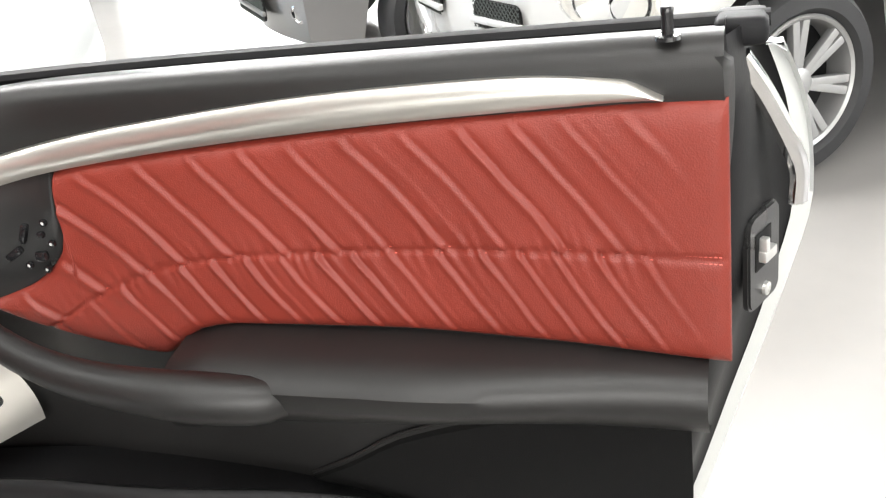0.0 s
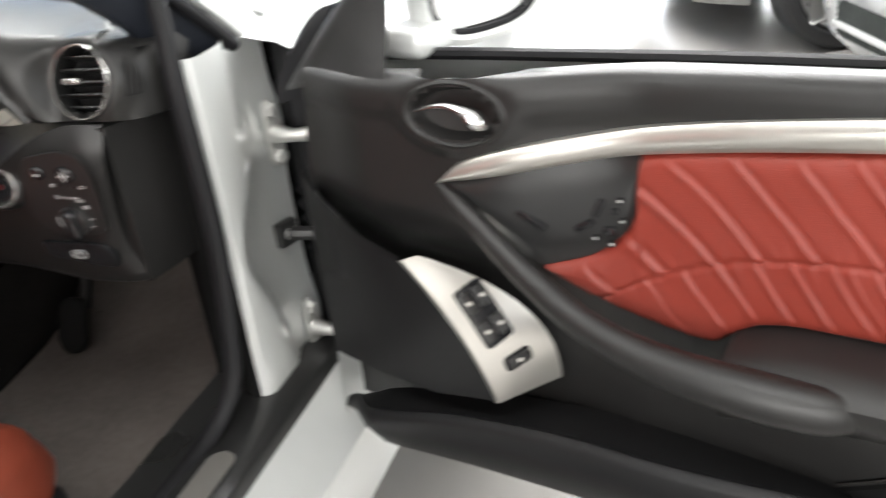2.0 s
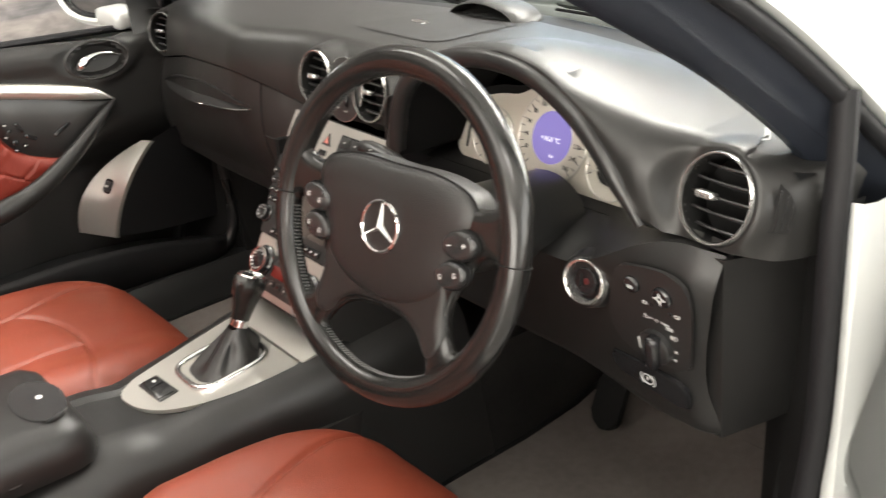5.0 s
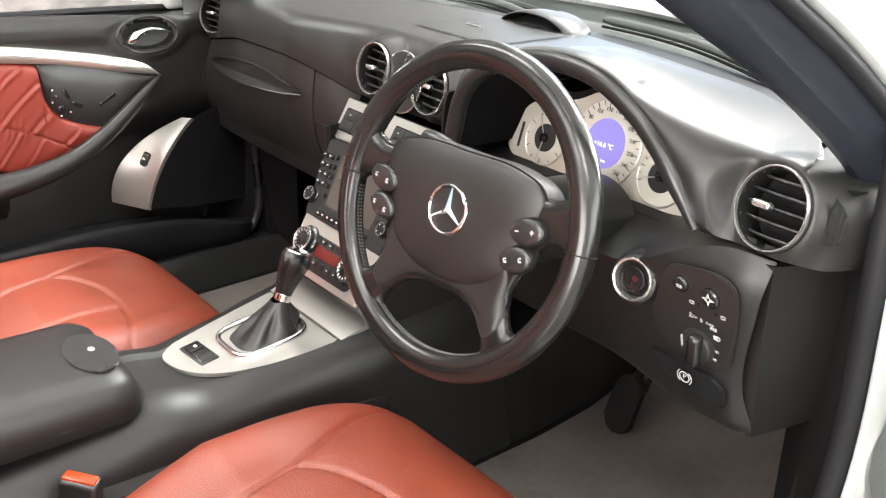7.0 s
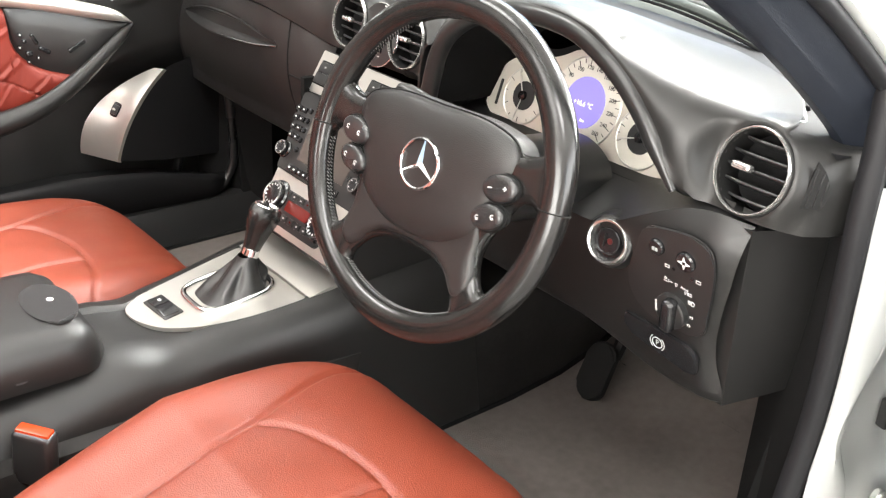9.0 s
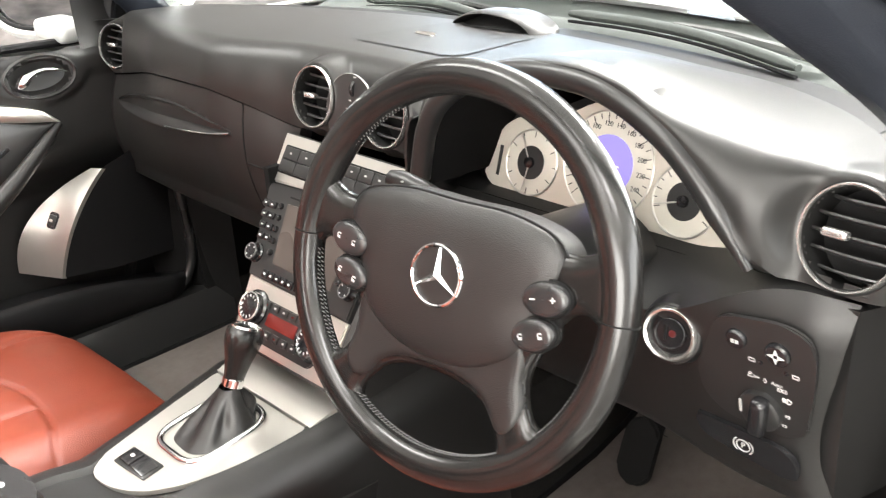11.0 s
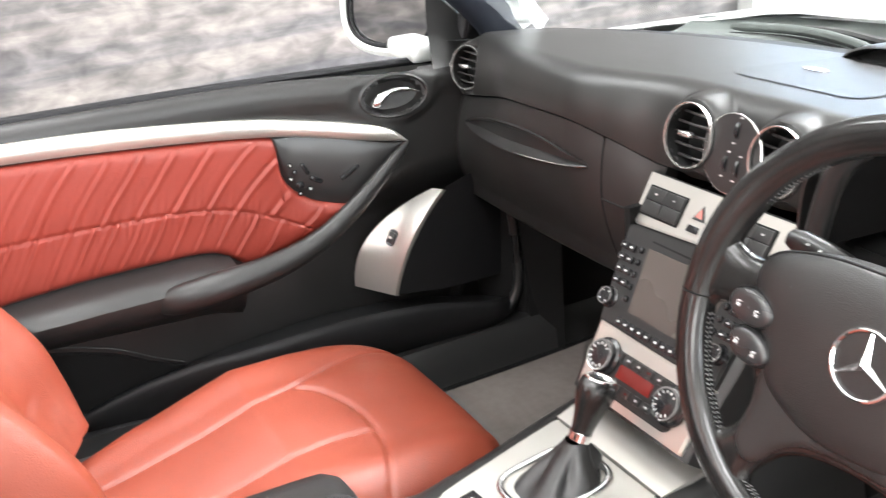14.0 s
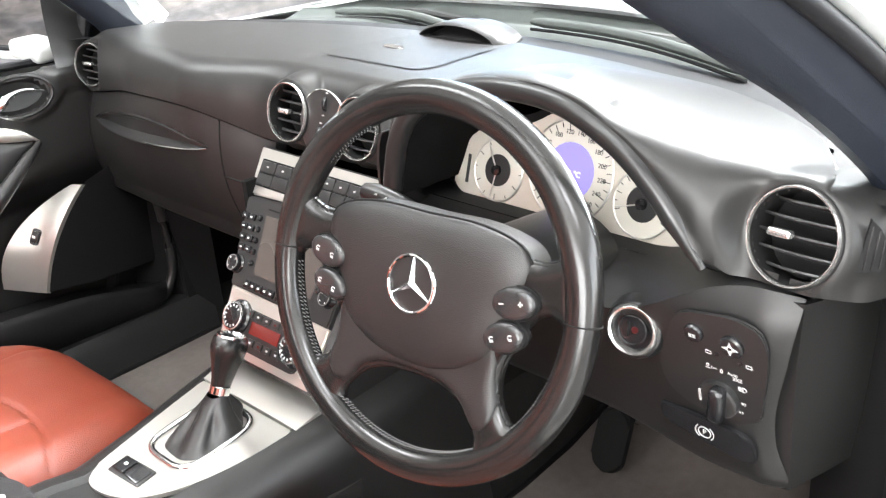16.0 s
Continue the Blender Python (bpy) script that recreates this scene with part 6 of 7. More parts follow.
    tube(bm, [P(*p) for p in path], list(rad), 18, flat=1.1, up=(0, 0, 1))
    bit("grab_bar", bm, SOFT_BLACK, None, "curved black grab bar")
    # switch pod with silver plate
    A, B_, C, D = V(0.606, -0.058, 0.652), V(0.690, -0.110, 0.652), V(0.690, -0.200, 0.490), V(0.618, -0.155, 0.485)
    bm = bmesh.new()
    def plate_cut(v):
        return 1 - 0.80 * max(0.0, 1 - v / 0.80) ** 1.9 - 0.05 * max(0.0, (v - 0.8) / 0.2) ** 2

    def plate_pt(u, v):
        l = A.lerp(D, v)
        r = B_.lerp(C, v)
        p = l.lerp(r, u)
        return p + V(-0.004, -0.010, 0.006) * (4 * v * (1 - v)) * 1.6
    rows = []
    for v in np.linspace(0, 1, 30):
        rows.append([P(*plate_pt(u * plate_cut(v), v)) for u in np.linspace(0, 1, 12)])
    slab(bm, rows, V(side * 0.004, 0.008, -0.004))
    sp = bit("switch_plate", bm, SILVER, None, "satin silver window switch plate")
    pn = (B_ - A).cross(D - A).normalized()
    if pn.y > 0:
        pn = -pn
    def plate_m(u, v, h=0.0):
        c = plate_pt(u, v)
        down = (plate_pt(u, min(1, v + 0.02)) - plate_pt(u, max(0, v - 0.02))).normalized()
        across = (plate_pt(min(1, u + 0.05), v) - plate_pt(max(0, u - 0.05), v)).normalized()
        nn = across.cross(down)
        nn = nn if nn.y < 0 else -nn
        over = down.cross(nn)
        return X(axes(c + nn * h, nn, over if over.dot(across) > 0 else -over))
    if side > 0:
        spots = [(0.46 * plate_cut(0.45), 0.45, 0.036, 0.074, 2, 1), (0.48 * plate_cut(0.78), 0.78, 0.034, 0.018, 1, 1)]
    else:
        spots = [(0.46 * plate_cut(0.50), 0.50, 0.017, 0.028, 1, 1)]
    for u, v, w, h, nx, ny in spots:
        bm = bmesh.new()
        m = plate_m(u, v)
        prism(bm, rounded(w, h, 0.005, 4), m, 0.0015, 0.0004)
        bezel = bit("switch_bezel", bm, GLOSS_BLACK, sp)
        for i in range(nx):
            for j in range(2 if h > 0.05 else 1):
                bm = bmesh.new()
                cx = (i - (nx - 1) / 2) * w / nx
                cy = (j - ((2 if h > 0.05 else 1) - 1) / 2) * h / 2
                box(bm, (w / nx * 0.72, h / (2 if h > 0.05 else 1) * 0.66, 0.006), m @ Matrix.Translation((cx, cy, 0.003)), 0.002)
                bit("window_switch", bm, HARD_BLACK, sp)
                bm = bmesh.new()
                box(bm, (0.006, 0.004, 0.0004), m @ Matrix.Translation((cx, cy, 0.0064)), 0)
                bit("switch_mark", bm, SILVER_PAINT, sp)
    # black wedge behind the plate
    bm = bmesh.new()
    rows = []
    for v in np.linspace(0, 1, 12):
        a = A.lerp(D, v) + V(-0.004, -0.010, 0.006) * (4 * v * (1 - v)) * 1.6
        f_ = V(0.690, 0.150, 0.690 - 0.255 * v)
        rows.append([P(*(a + V(0.002, 0.002, 0))), P(*a.lerp(f_, 0.06)), P(*(a.lerp(f_, 0.30) + V(-0.016, 0, 0.004 * (1 - v)))), P(*(a.lerp(f_, 0.65) + V(-0.012, 0, 0.004 * (1 - v)))), P(*f_), P(0.72, 0.165, f_.z)])
    sheet(bm, rows)
    bit("switch_pod", bm, MATT_BLACK)
    # map pocket and lower panel
    bm = bmesh.new()
    rows = []
    for y in np.linspace(-0.72, 0.130, 44):
        zt = table((-0.72, -0.56, -0.45, -0.272, -0.12, 0.0, 0.07, 0.13), (0.385, 0.440, 0.460, 0.470, 0.458, 0.432, 0.412, 0.375))(y)
        out = 0.008 + 0.074 * step(-0.74, -0.30, y) * (1 - 0.9 * step(0.02, 0.14, y))
        zb = 0.340
        rows.append([P(0.695, y, zt - 0.02), P(0.695 - out + 0.010, y, zt - 0.008), P(0.695 - out + 0.006, y, zt - 0.002), P(0.695 - out, y, zt), P(0.695 - out - 0.006, y, zt - 0.0025), P(0.695 - out - 0.010, y, zt - 0.010), P(0.695 - out - 0.008, y, zt + (zb - zt) * 0.35), P(0.695 - out * 0.85, y, zt + (zb - zt) * 0.7), P(0.695 - out * 0.45, y, zb + 0.006), P(0.70, y, zb)])
    made = sheet(bm, rows)
    bm.faces.new(made[0])
    bm.faces.new(made[-1])
    bit("map_pocket", bm, MATT_BLACK)
    bm = bmesh.new()
    rows = []
    lz = table((-0.872, -0.80, -0.70, -0.60, -0.545, -0.48), (0.546, 0.541, 0.525, 0.494, 0.462, 0.43))
    for y in np.linspace(-0.872, -0.48, 24):
        z1 = lz(y)
        z0 = 0.31
        yy = lambda z: max(y, rear_y(z) + 0.022)
        rows.append([P(inner_x(y, z0 + (z1 - z0) * t) - 0.004 + (0.008 if t > 0.985 else 0.0), yy(z0 + (z1 - z0) * t), z0 + (z1 - z0) * t) for t in (0, 0.2, 0.4, 0.6, 0.8, 0.95, 0.99, 1)])
    sheet(bm, rows)
    bit("cloth_panel", bm, CLOTH, None, "black cloth lower door lining")
    bm = bmesh.new()
    tube(bm, [P(inner_x(y, 0.5) - 0.003, y, lz(y) + 0.002) for y in np.linspace(-0.872, -0.50, 24)], 0.0018, 6)
    bit("lining_piping", bm, SOFT_BLACK)
    # mirror triangle and mirror
    bm = bmesh.new()
    tri_rows = []
    for t in np.linspace(0, 1, 10):
        y0, y1 = 0.145 - 0.120 * t ** 1.1, -0.004 + 0.026 * t
        z = 0.835 + 0.122 * t
        y1 -= 0.028 - 0.002 * t
        y0 -= 0.026 * t
        tri_rows.append([P((inner_x(y0 + (y1 - y0) * u, 0.80) + 0.004) * (1 - t) ** 1.5 + 0.716 * (1 - (1 - t) ** 1.5), y0 + (y1 - y0) * u, z - (0.036 * (1 - t)) * (1 - u) ** 1.3) for u in np.linspace(0, 1, 8)])
    slab(bm, tri_rows, V(side * 0.010, 0.010, 0))
    bit("mirror_triangle", bm, SOFT_BLACK)
    bm = bmesh.new()
    sheet(bm, [[P(x, 0.095 + 0.095 * t, z0 + (0.890 - z0 - 0.085 * t ** 1.8) * u) for x, u in ((0.712, 0.0), (0.720, 0.8), (0.735, 1.0), (0.77, 0.98), (0.785, 0.0))] for t in np.linspace(0, 1, 8) for z0 in [0.800 - 0.03 * t]])
    bit("hinge_gusset", bm, RUBBER)
    mc = V(0.845, -0.043, 0.890) if side > 0 else V(0.905, 0.012, 0.893)
    ms = 0.82 if side > 0 else 1.0
    mm_ = X(axes(mc, (-0.40 if side > 0 else -0.50, -0.92, 0.03), (1, 0, 0)))
    bm = bmesh.new()
    rows = [[mm_ @ V(x, y, h) for x, y in oval(a, b, 40, power=0.75)] for a, b, h in ((0.092 * ms, 0.060 * ms, -0.006), (0.092 * ms, 0.060 * ms, 0.004), (0.104 * ms, 0.070 * ms, 0.010), (0.112 * ms, 0.080 * ms, 0.0), (0.110 * ms, 0.078 * ms, -0.03), (0.094 * ms, 0.064 * ms, -0.065), (0.058 * ms, 0.038 * ms, -0.085), (0.001, 0.001, -0.09))]
    sheet(bm, rows, close_v=True)
    bm2 = bmesh.new()
    shell = bit("mirror_housing", bm, CAR_PAINT, None, "silver-white door mirror housing")
    prism(bm2, oval(0.090 * ms, 0.058 * ms, 40, power=0.75), mm_ @ Matrix.Translation((0, 0, -0.004)), 0.002, 0)
    bit("mirror_glass", bm2, MIRROR, shell)
    bm = bmesh.new()
    tube(bm, [mm_ @ V(x, y, 0.0035) for x, y in oval(0.0925 * ms, 0.0605 * ms, 48, power=0.75)], 0.0042, 8, closed=True)
    bit("mirror_bezel", bm, RUBBER, shell)
    bm = bmesh.new()
    box(bm, (0.11, 0.06, 0.035), X(Matrix.Translation((0.785, 0.000, 0.848))), 0.014, 3)
    bit("mirror_foot", bm, CAR_PAINT, shell)
    # hinge straps and check arm
    for hz in (0.700, 0.395):
        bm = bmesh.new()
        box(bm, (0.022, 0.040, 0.022), X(Matrix.Translation((0.792, 0.178, hz))), 0.005)
        lathe(bm, [(0.010, -0.026), (0.012, -0.024), (0.012, 0.024), (0.010, 0.026)], X(Matrix.Translation((0.798, 0.205, hz))), 16)
        bit("hinge_strap", bm, STEEL)
    return door


driver_door = car_door(1, "open black and red leather lined driver's door")
driver_door.rotation_euler = (0, 0, radians(73.4))
car_door(-1, "closed passenger door lined in gathered red leather")


# ---------------------------------------------------------------- the car's shell
car = thing("convertible", "silver-white convertible body with black seals", "car", (0, 0, 0))
for s in (1, -1):
    # door pillar, seen in the door opening
    bm = bmesh.new()
    rows = []
    for z in np.linspace(0.33, 0.850, 60):
        edge = 0.132 - 0.052 * math.exp(-((z - 0.575) / 0.075) ** 2) + 0.02 * step(0.46, 0.36, z)
        inset = 0.706 + 0.010 * math.exp(-((z - 0.70) / 0.05) ** 2) + 0.010 * math.exp(-((z - 0.395) / 0.05) ** 2)
        rows.append([V(s * x, y, z) for x, y in ((0.690, 0.075), (0.711, 0.052), (0.722, 0.056), (0.7275, 0.068), (0.728, edge - 0.020), (0.7265, edge - 0.008), (0.722, edge), (inset + 0.006, edge + 0.010), (inset, edge + 0.022), (inset, 0.205), (inset - 0.003, 0.26))])
    sheet(bm, rows)
    part("door_pillar", bm, CAR_PAINT, car, "silver-white painted hinge pillar")
    bm = bmesh.new()
    pts = curve([(0.690, 0.064, 0.945), (0.700, 0.050, 0.885), (0.706, 0.038, 0.82), (0.709, 0.036, 0.74), (0.711, 0.034, 0.63), (0.709, 0.026, 0.54), (0.704, 0.005, 0.43), (0.690, -0.040, 0.384), (0.678, -0.15, 0.368), (0.675, -0.6, 0.368), (0.675, -1.0, 0.368)], 50)
    tube(bm, [V(s * p[0], p[1], p[2]) for p in pts], 0.010, 10, flat=1.3)
    part("door_seal", bm, RUBBER, car)
    # hinge leaves on the pillar
    for hz in (0.700, 0.395):
        bm = bmesh.new()
        m = axes((s * 0.722, 0.205, hz), (s * 0.92, -0.3, 0), (0, 0, 1))
        prism(bm, oval(0.048, 0.013, 24, power=0.8), m, 0.010, 0.003)
        leaf = part("hinge_leaf", bm, STEEL, car, "zinc-plated door hinge")
        for e in (-0.033, 0.033):
            bm = bmesh.new()
            lathe(bm, [(0.010, 0.008), (0.010, 0.014), (0.0085, 0.017), (0.0001, 0.0175)], m @ Matrix.Translation((e, 0, 0)), 6)
            part("hinge_bolt", bm, STEEL, leaf, "", 20)
        bm = bmesh.new()
        tube(bm, [m @ V(0.0, 0.0, 0.008), V(s * 0.762, 0.195, hz), V(s * 0.798, 0.205, hz)], [0.014, 0.009, 0.012], 10)
        part("hinge_arm", bm, STEEL, leaf)
    bm = bmesh.new()
    m = axes((s * 0.722, 0.190, 0.556), (s * 0.95, -0.3, 0), (0, 0, 1))
    box(bm, (0.036, 0.034, 0.014), m, 0.003)
    tube(bm, [m @ V(0, 0, 0.005), V(s * 0.80, 0.20, 0.552)], 0.010, 8)
    chk = part("door_check", bm, HARD_BLACK, car)
    bm = bmesh.new()
    lathe(bm, [(0.009, 0.006), (0.009, 0.010), (0.004, 0.011), (0.0001, 0.0112)], m, 16)
    part("check_bolt", bm, STEEL, chk)
    bm = bmesh.new()
    rows = []
    for z in np.linspace(0.30, 0.82, 170):
        rib = 0.004 * math.sin(z * 260) if 0.50 < z < 0.60 else 0.0
        rows.append([V(s * (x + rib), y + rib, z) for x, y in ((0.722, 0.250), (0.752, 0.222), (0.775, 0.225), (0.780, 0.260))])
    sheet(bm, rows)
    part("hinge_boot", bm, RUBBER, car)
    # windscreen pillar
    inner = curve([(0.642, 0.115, 0.845), (0.635, 0.080, 0.887), (0.621, 0.057, 0.920), (0.602, -0.015, 0.978), (0.585, -0.085, 1.022), (0.570, -0.159, 1.067), (0.545, -0.300, 1.160), (0.520, -0.440, 1.262)], 26)
    outer = curve([(0.722, 0.165, 0.838), (0.712, 0.135, 0.872), (0.700, 0.100, 0.908), (0.684, 0.050, 0.958), (0.664, -0.010, 1.012), (0.646, -0.085, 1.065), (0.610, -0.240, 1.170), (0.575, -0.400, 1.275)], 26)
    lining, skin = [], []
    for p, q in zip(inner, outer):
        p, q = Vector(p), Vector(q)
        lining.append([p + V(-0.004, 0.030, 0.012), p] + [p.lerp(q, u) + V(-0.006, -0.034, -0.020) * math.sin(math.pi * u) ** 0.8 for u in (0.12, 0.3, 0.5, 0.7, 0.88)] + [q, q + V(0.0, 0.02, 0.008)])
        skin.append([q + V(-0.004, 0.006, 0.001), q + V(0.012, 0.004, 0.006), q + V(0.016, 0.022, 0.018), q + V(0.004, 0.048, 0.032), p.lerp(q, 0.5) + V(0, 0.066, 0.036), p + V(0.004, 0.050, 0.022)])
    mirror_ = lambda rows: [[V(s * p.x, p.y, p.z) for p in r] for r in rows]
    bm = bmesh.new()
    sheet(bm, mirror_(lining))
    part("pillar_lining", bm, PILLAR_CLOTH, car, "black windscreen pillar lining")
    bm = bmesh.new()
    sheet(bm, mirror_(skin))
    part("pillar_skin", bm, CAR_PAINT, car, "silver-white windscreen pillar")
    bm = bmesh.new()
    tube(bm, [V(s * q[0], q[1] - 0.004, q[2] - 0.004) for q in outer], 0.009, 10)
    part("pillar_seal", bm, RUBBER, car)
    # dark trim between the footwell and the painted pillar
    bm = bmesh.new()
    sheet(bm, [[V(s * x, y, z) for x, y in ((0.580, 0.150), (0.625, 0.108), (0.662, 0.074), (0.686, 0.052), (0.700, 0.046), (0.710, 0.050), (0.712, 0.075))] for z in np.linspace(0.24, 0.850, 24)])
    part("pillar_trim", bm, CLOTH, car)
    # sill
    bm = bmesh.new()
    rows = []
    for y in np.linspace(0.30, -1.30, 20):
        rows.append([V(s * x, y, z) for x, z in ((0.60, 0.20), (0.605, 0.34), (0.625, 0.362), (0.70, 0.366), (0.735, 0.360), (0.765, 0.345), (0.79, 0.32), (0.835, 0.30), (0.840, 0.20), (0.80, 0.14))])
    sheet(bm, rows)
    part("sill", bm, CAR_PAINT, car, "silver-white door sill")
    bm = bmesh.new()
    rows = [[V(s * x, y, z) for x, z in ((0.585, 0.23), (0.592, 0.345), (0.615, 0.372), (0.672, 0.3745), (0.735, 0.3725), (0.757, 0.364), (0.764, 0.350), (0.764, 0.335))] for y in np.linspace(0.40, -1.2, 12)]
    sheet(bm, rows)
    part("sill_lining", bm, HARD_BLACK, car)
    bm = bmesh.new()
    prism(bm, rounded(0.036, 0.42, 0.017, 6), Matrix.Translation((s * 0.722, -0.28, 0.3725)), 0.004, 0.0015)
    part("scuff_plate", bm, SILVER, car, "brushed steel scuff plate")
    # front wing and footwell side
    bm = bmesh.new()
    rows = []
    for y in np.linspace(0.20, 1.75, 24):
        t = max(0.0, (y - 0.28) / 1.47)
        rows.append([V(s * (x - 0.16 * t * t), y, z - 0.05 * t) for x, z in ((0.735, 0.30), (0.80, 0.30), (0.858, 0.55), (0.848, 0.75), (0.815, 0.80), (0.76, 0.825), (0.70, 0.836), (0.58, 0.838))])
    sheet(bm, rows)
    part("front_wing", bm, CAR_PAINT, car, "silver-white front wing")
    bm = bmesh.new()
    slab(bm, [[V(s * x, y, z) for z, x in ((0.20, 0.58), (0.40, 0.62), (0.60, 0.645), (0.76, 0.66))] for y in np.linspace(0.10, 0.62, 10)], (s * 0.01, 0, 0))
    part("kick_panel", bm, CLOTH, car)
# bonnet, scuttle and wipers
bm = bmesh.new()
rows = []
for y in np.linspace(0.515, 1.85, 24):
    t = (y - 0.515) / 1.335
    rows.append([V(x * (0.70 - 0.13 * t * t), y - (0.22 - 0.12 * t) * x * x, 0.892 - 0.052 * abs(x) ** 2.6 - 0.10 * t * t - 0.03 * t + 0.008 * math.exp(-((abs(x) - 0.55) / 0.1) ** 2)) for x in np.linspace(-1, 1, 30)])
slab(bm, rows, (0, 0, -0.005))
part("bonnet", bm, CAR_PAINT, car, "silver-white bonnet")
bm = bmesh.new()
sheet(bm, [[V(x, screen_base(x) + 0.030 + (0.555 - 0.42 * x * x - screen_base(x) - 0.030) * t, 0.858 + 0.010 * t + 0.006 * math.sin(9 * t) - 0.05 * max(0.0, abs(x) - 0.45)) for x in np.linspace(-0.53, 0.53, 40)] for t in np.linspace(0, 1, 14)])
part("scuttle", bm, COWL, car)
for (ax, ay), (ex, ey) in (((-0.415, 0.372), (-0.150, 0.372)), ((-0.005, 0.404), (0.400, 0.300))):
    pts = [V(ax + (ex - ax) * t, ay + (ey - ay) * t + 0.022 * math.sin(math.pi * t), 0.872 + 0.014 * (ax > -0.2) + 0.004 * math.sin(math.pi * t)) for t in np.linspace(0, 1, 16)]
    bm = bmesh.new()
    tube(bm, pts, [0.005] + [0.0085] * 14 + [0.005], 10, flat=0.85, up=(0, 0, 1))
    wiper = part("wiper", bm, COWL, car, "dark grey wiper blade at rest")
    bm = bmesh.new()
    tube(bm, [p + V(0, -0.004, -0.010) for p in pts], 0.0025, 6)
    part("wiper_rubber", bm, RUBBER, wiper)
    bm = bmesh.new()
    tube(bm, [pts[7] + V(0, 0.004, 0.004), pts[10] + V(0, 0.026, 0.002), pts[14] + V(0.03, 0.055, -0.008)], [0.005, 0.006, 0.007], 8)
    part("wiper_arm", bm, HARD_BLACK, wiper)
bm = bmesh.new()
rows = []
for t in np.linspace(0, 1, 12):
    rows.append([V(x * (0.690 - 0.13 * t), (screen_base(x * 0.69) + 0.045) * (1 - t) + t * (-0.40 + 0.10 * (1 - x * x)), 0.875 + t * (0.395 + 0.015 * (1 - x * x))) for x in np.linspace(-1, 1, 30)])
sheet(bm, rows)
pane = part("windscreen", bm, CLEAR, car, "clear curved windscreen", flip=True)
pane.visible_shadow = False
bm = bmesh.new()
tube(bm, [V(x * 0.57, -0.40 + 0.10 * (1 - x * x), 1.275 + 0.015 * (1 - x * x)) for x in np.linspace(-1, 1, 20)], 0.03, 12)
part("windscreen_header", bm, SOFT_BLACK, car)
# floor pan, tunnel, bulkhead and rear
bm = bmesh.new()
slab(bm, [[V(x, y, z) for y, z in ((-1.4, 0.22), (-0.2, 0.22), (0.12, 0.22), (0.30, 0.25), (0.46, 0.36), (0.60, 0.52), (0.66, 0.75))] for x in np.linspace(-0.64, 0.64, 12)], (0, 0, -0.02))
part("floor_pan", bm, CARPET, car, "charcoal carpeted floor pan")
bm = bmesh.new()
slab(bm, [[V(x, y, z) for x, z in ((-0.16, 0.21), (-0.145, 0.45), (0.145, 0.45), (0.16, 0.21))] for y in np.linspace(-1.3, 0.6, 8)], (0, 0, -0.01))
part("tunnel", bm, CARPET, car)
bm = bmesh.new()
slab(bm, [[V(x, y, z) for z, y in ((0.22, -1.30), (0.55, -1.34), (0.92, -1.40))] for x in np.linspace(-0.66, 0.66, 6)], (0, -0.05, 0))
part("rear_bulkhead", bm, CLOTH, car)
for s in (1, -1):
    bm = bmesh.new()
    slab(bm, [[V(s * x, y, z) for z, x in ((0.25, 0.84), (0.60, 0.86), (0.86, 0.80), (0.885, 0.74))] for y in np.linspace(-1.02, -2.3, 8)], (-s * 0.04, 0, 0))
    part("rear_quarter", bm, CAR_PAINT, car)
bm = bmesh.new()
slab(bm, [[V(x, y, 0.90 + 0.01 * (1 - x * x)) for y in (-1.40, -1.9, -2.4)] for x in np.linspace(-0.75, 0.75, 6)], (0, 0, -0.03))
part("boot_deck", bm, CAR_PAINT, car)
bm = bmesh.new()
slab(bm, [[V(-0.75, -2.32, 0.25), V(-0.75, -2.40, 0.90)], [V(0.75, -2.32, 0.25), V(0.75, -2.40, 0.90)]], (0, 0.03, 0))
part("rear_panel", bm, CAR_PAINT, car)
bm = bmesh.new()
slab(bm, [[V(-0.60, 1.78, 0.22), V(-0.57, 1.84, 0.80)], [V(0.60, 1.78, 0.22), V(0.57, 1.84, 0.80)]], (0, 0.06, 0))
part("front_bumper", bm, CAR_PAINT, car)
for s in (1, -1):
    for wy in (1.05, -1.66):
        bm = bmesh.new()
        lathe(bm, [(0.20, -0.10), (0.30, -0.10), (0.315, -0.08), (0.315, 0.08), (0.30, 0.10), (0.20, 0.10)], axes((s * 0.74, wy, 0.095), (s, 0, 0), (0, 1, 0)), 32)
        part("tyre", bm, TYRE, car)

# raised passenger footwell and its seal
bm = bmesh.new()
slab(bm, [[V(x, y, z) for y, z in ((-0.32, 0.287), (0.12, 0.289), (0.20, 0.292), (0.30, 0.300), (0.40, 0.330))] for x in np.linspace(-0.60, -0.15, 8)], (0, 0, -0.03))
part("footwell_floor", bm, CARPET, car)
bm = bmesh.new()
slab(bm, [[V(x, y, z) for y, z in ((-0.32, 0.262), (0.12, 0.264), (0.20, 0.268), (0.30, 0.292), (0.38, 0.325))] for x in np.linspace(0.15, 0.62, 8)], (0, 0, -0.03))
part("footwell_floor", bm, CARPET, car)
bm = bmesh.new()
tube(bm, curve([(-0.632, -0.02, 0.377), (-0.633, 0.055, 0.385), (-0.634, 0.088, 0.43), (-0.638, 0.092, 0.50), (-0.645, 0.088, 0.60)], 24), 0.009, 10)
part("footwell_seal", bm, HARD_BLACK, car)

bm = bmesh.new()
slab(bm, [[V(-0.122 - 0.020 * step(0.70, 0.35, z), y, z) for z in np.linspace(0.76, 0.26, 10)] for y in np.linspace(-0.06, 0.60, 10)], (0.010, 0, 0))
part("footwell_flank", bm, CLOTH, car)

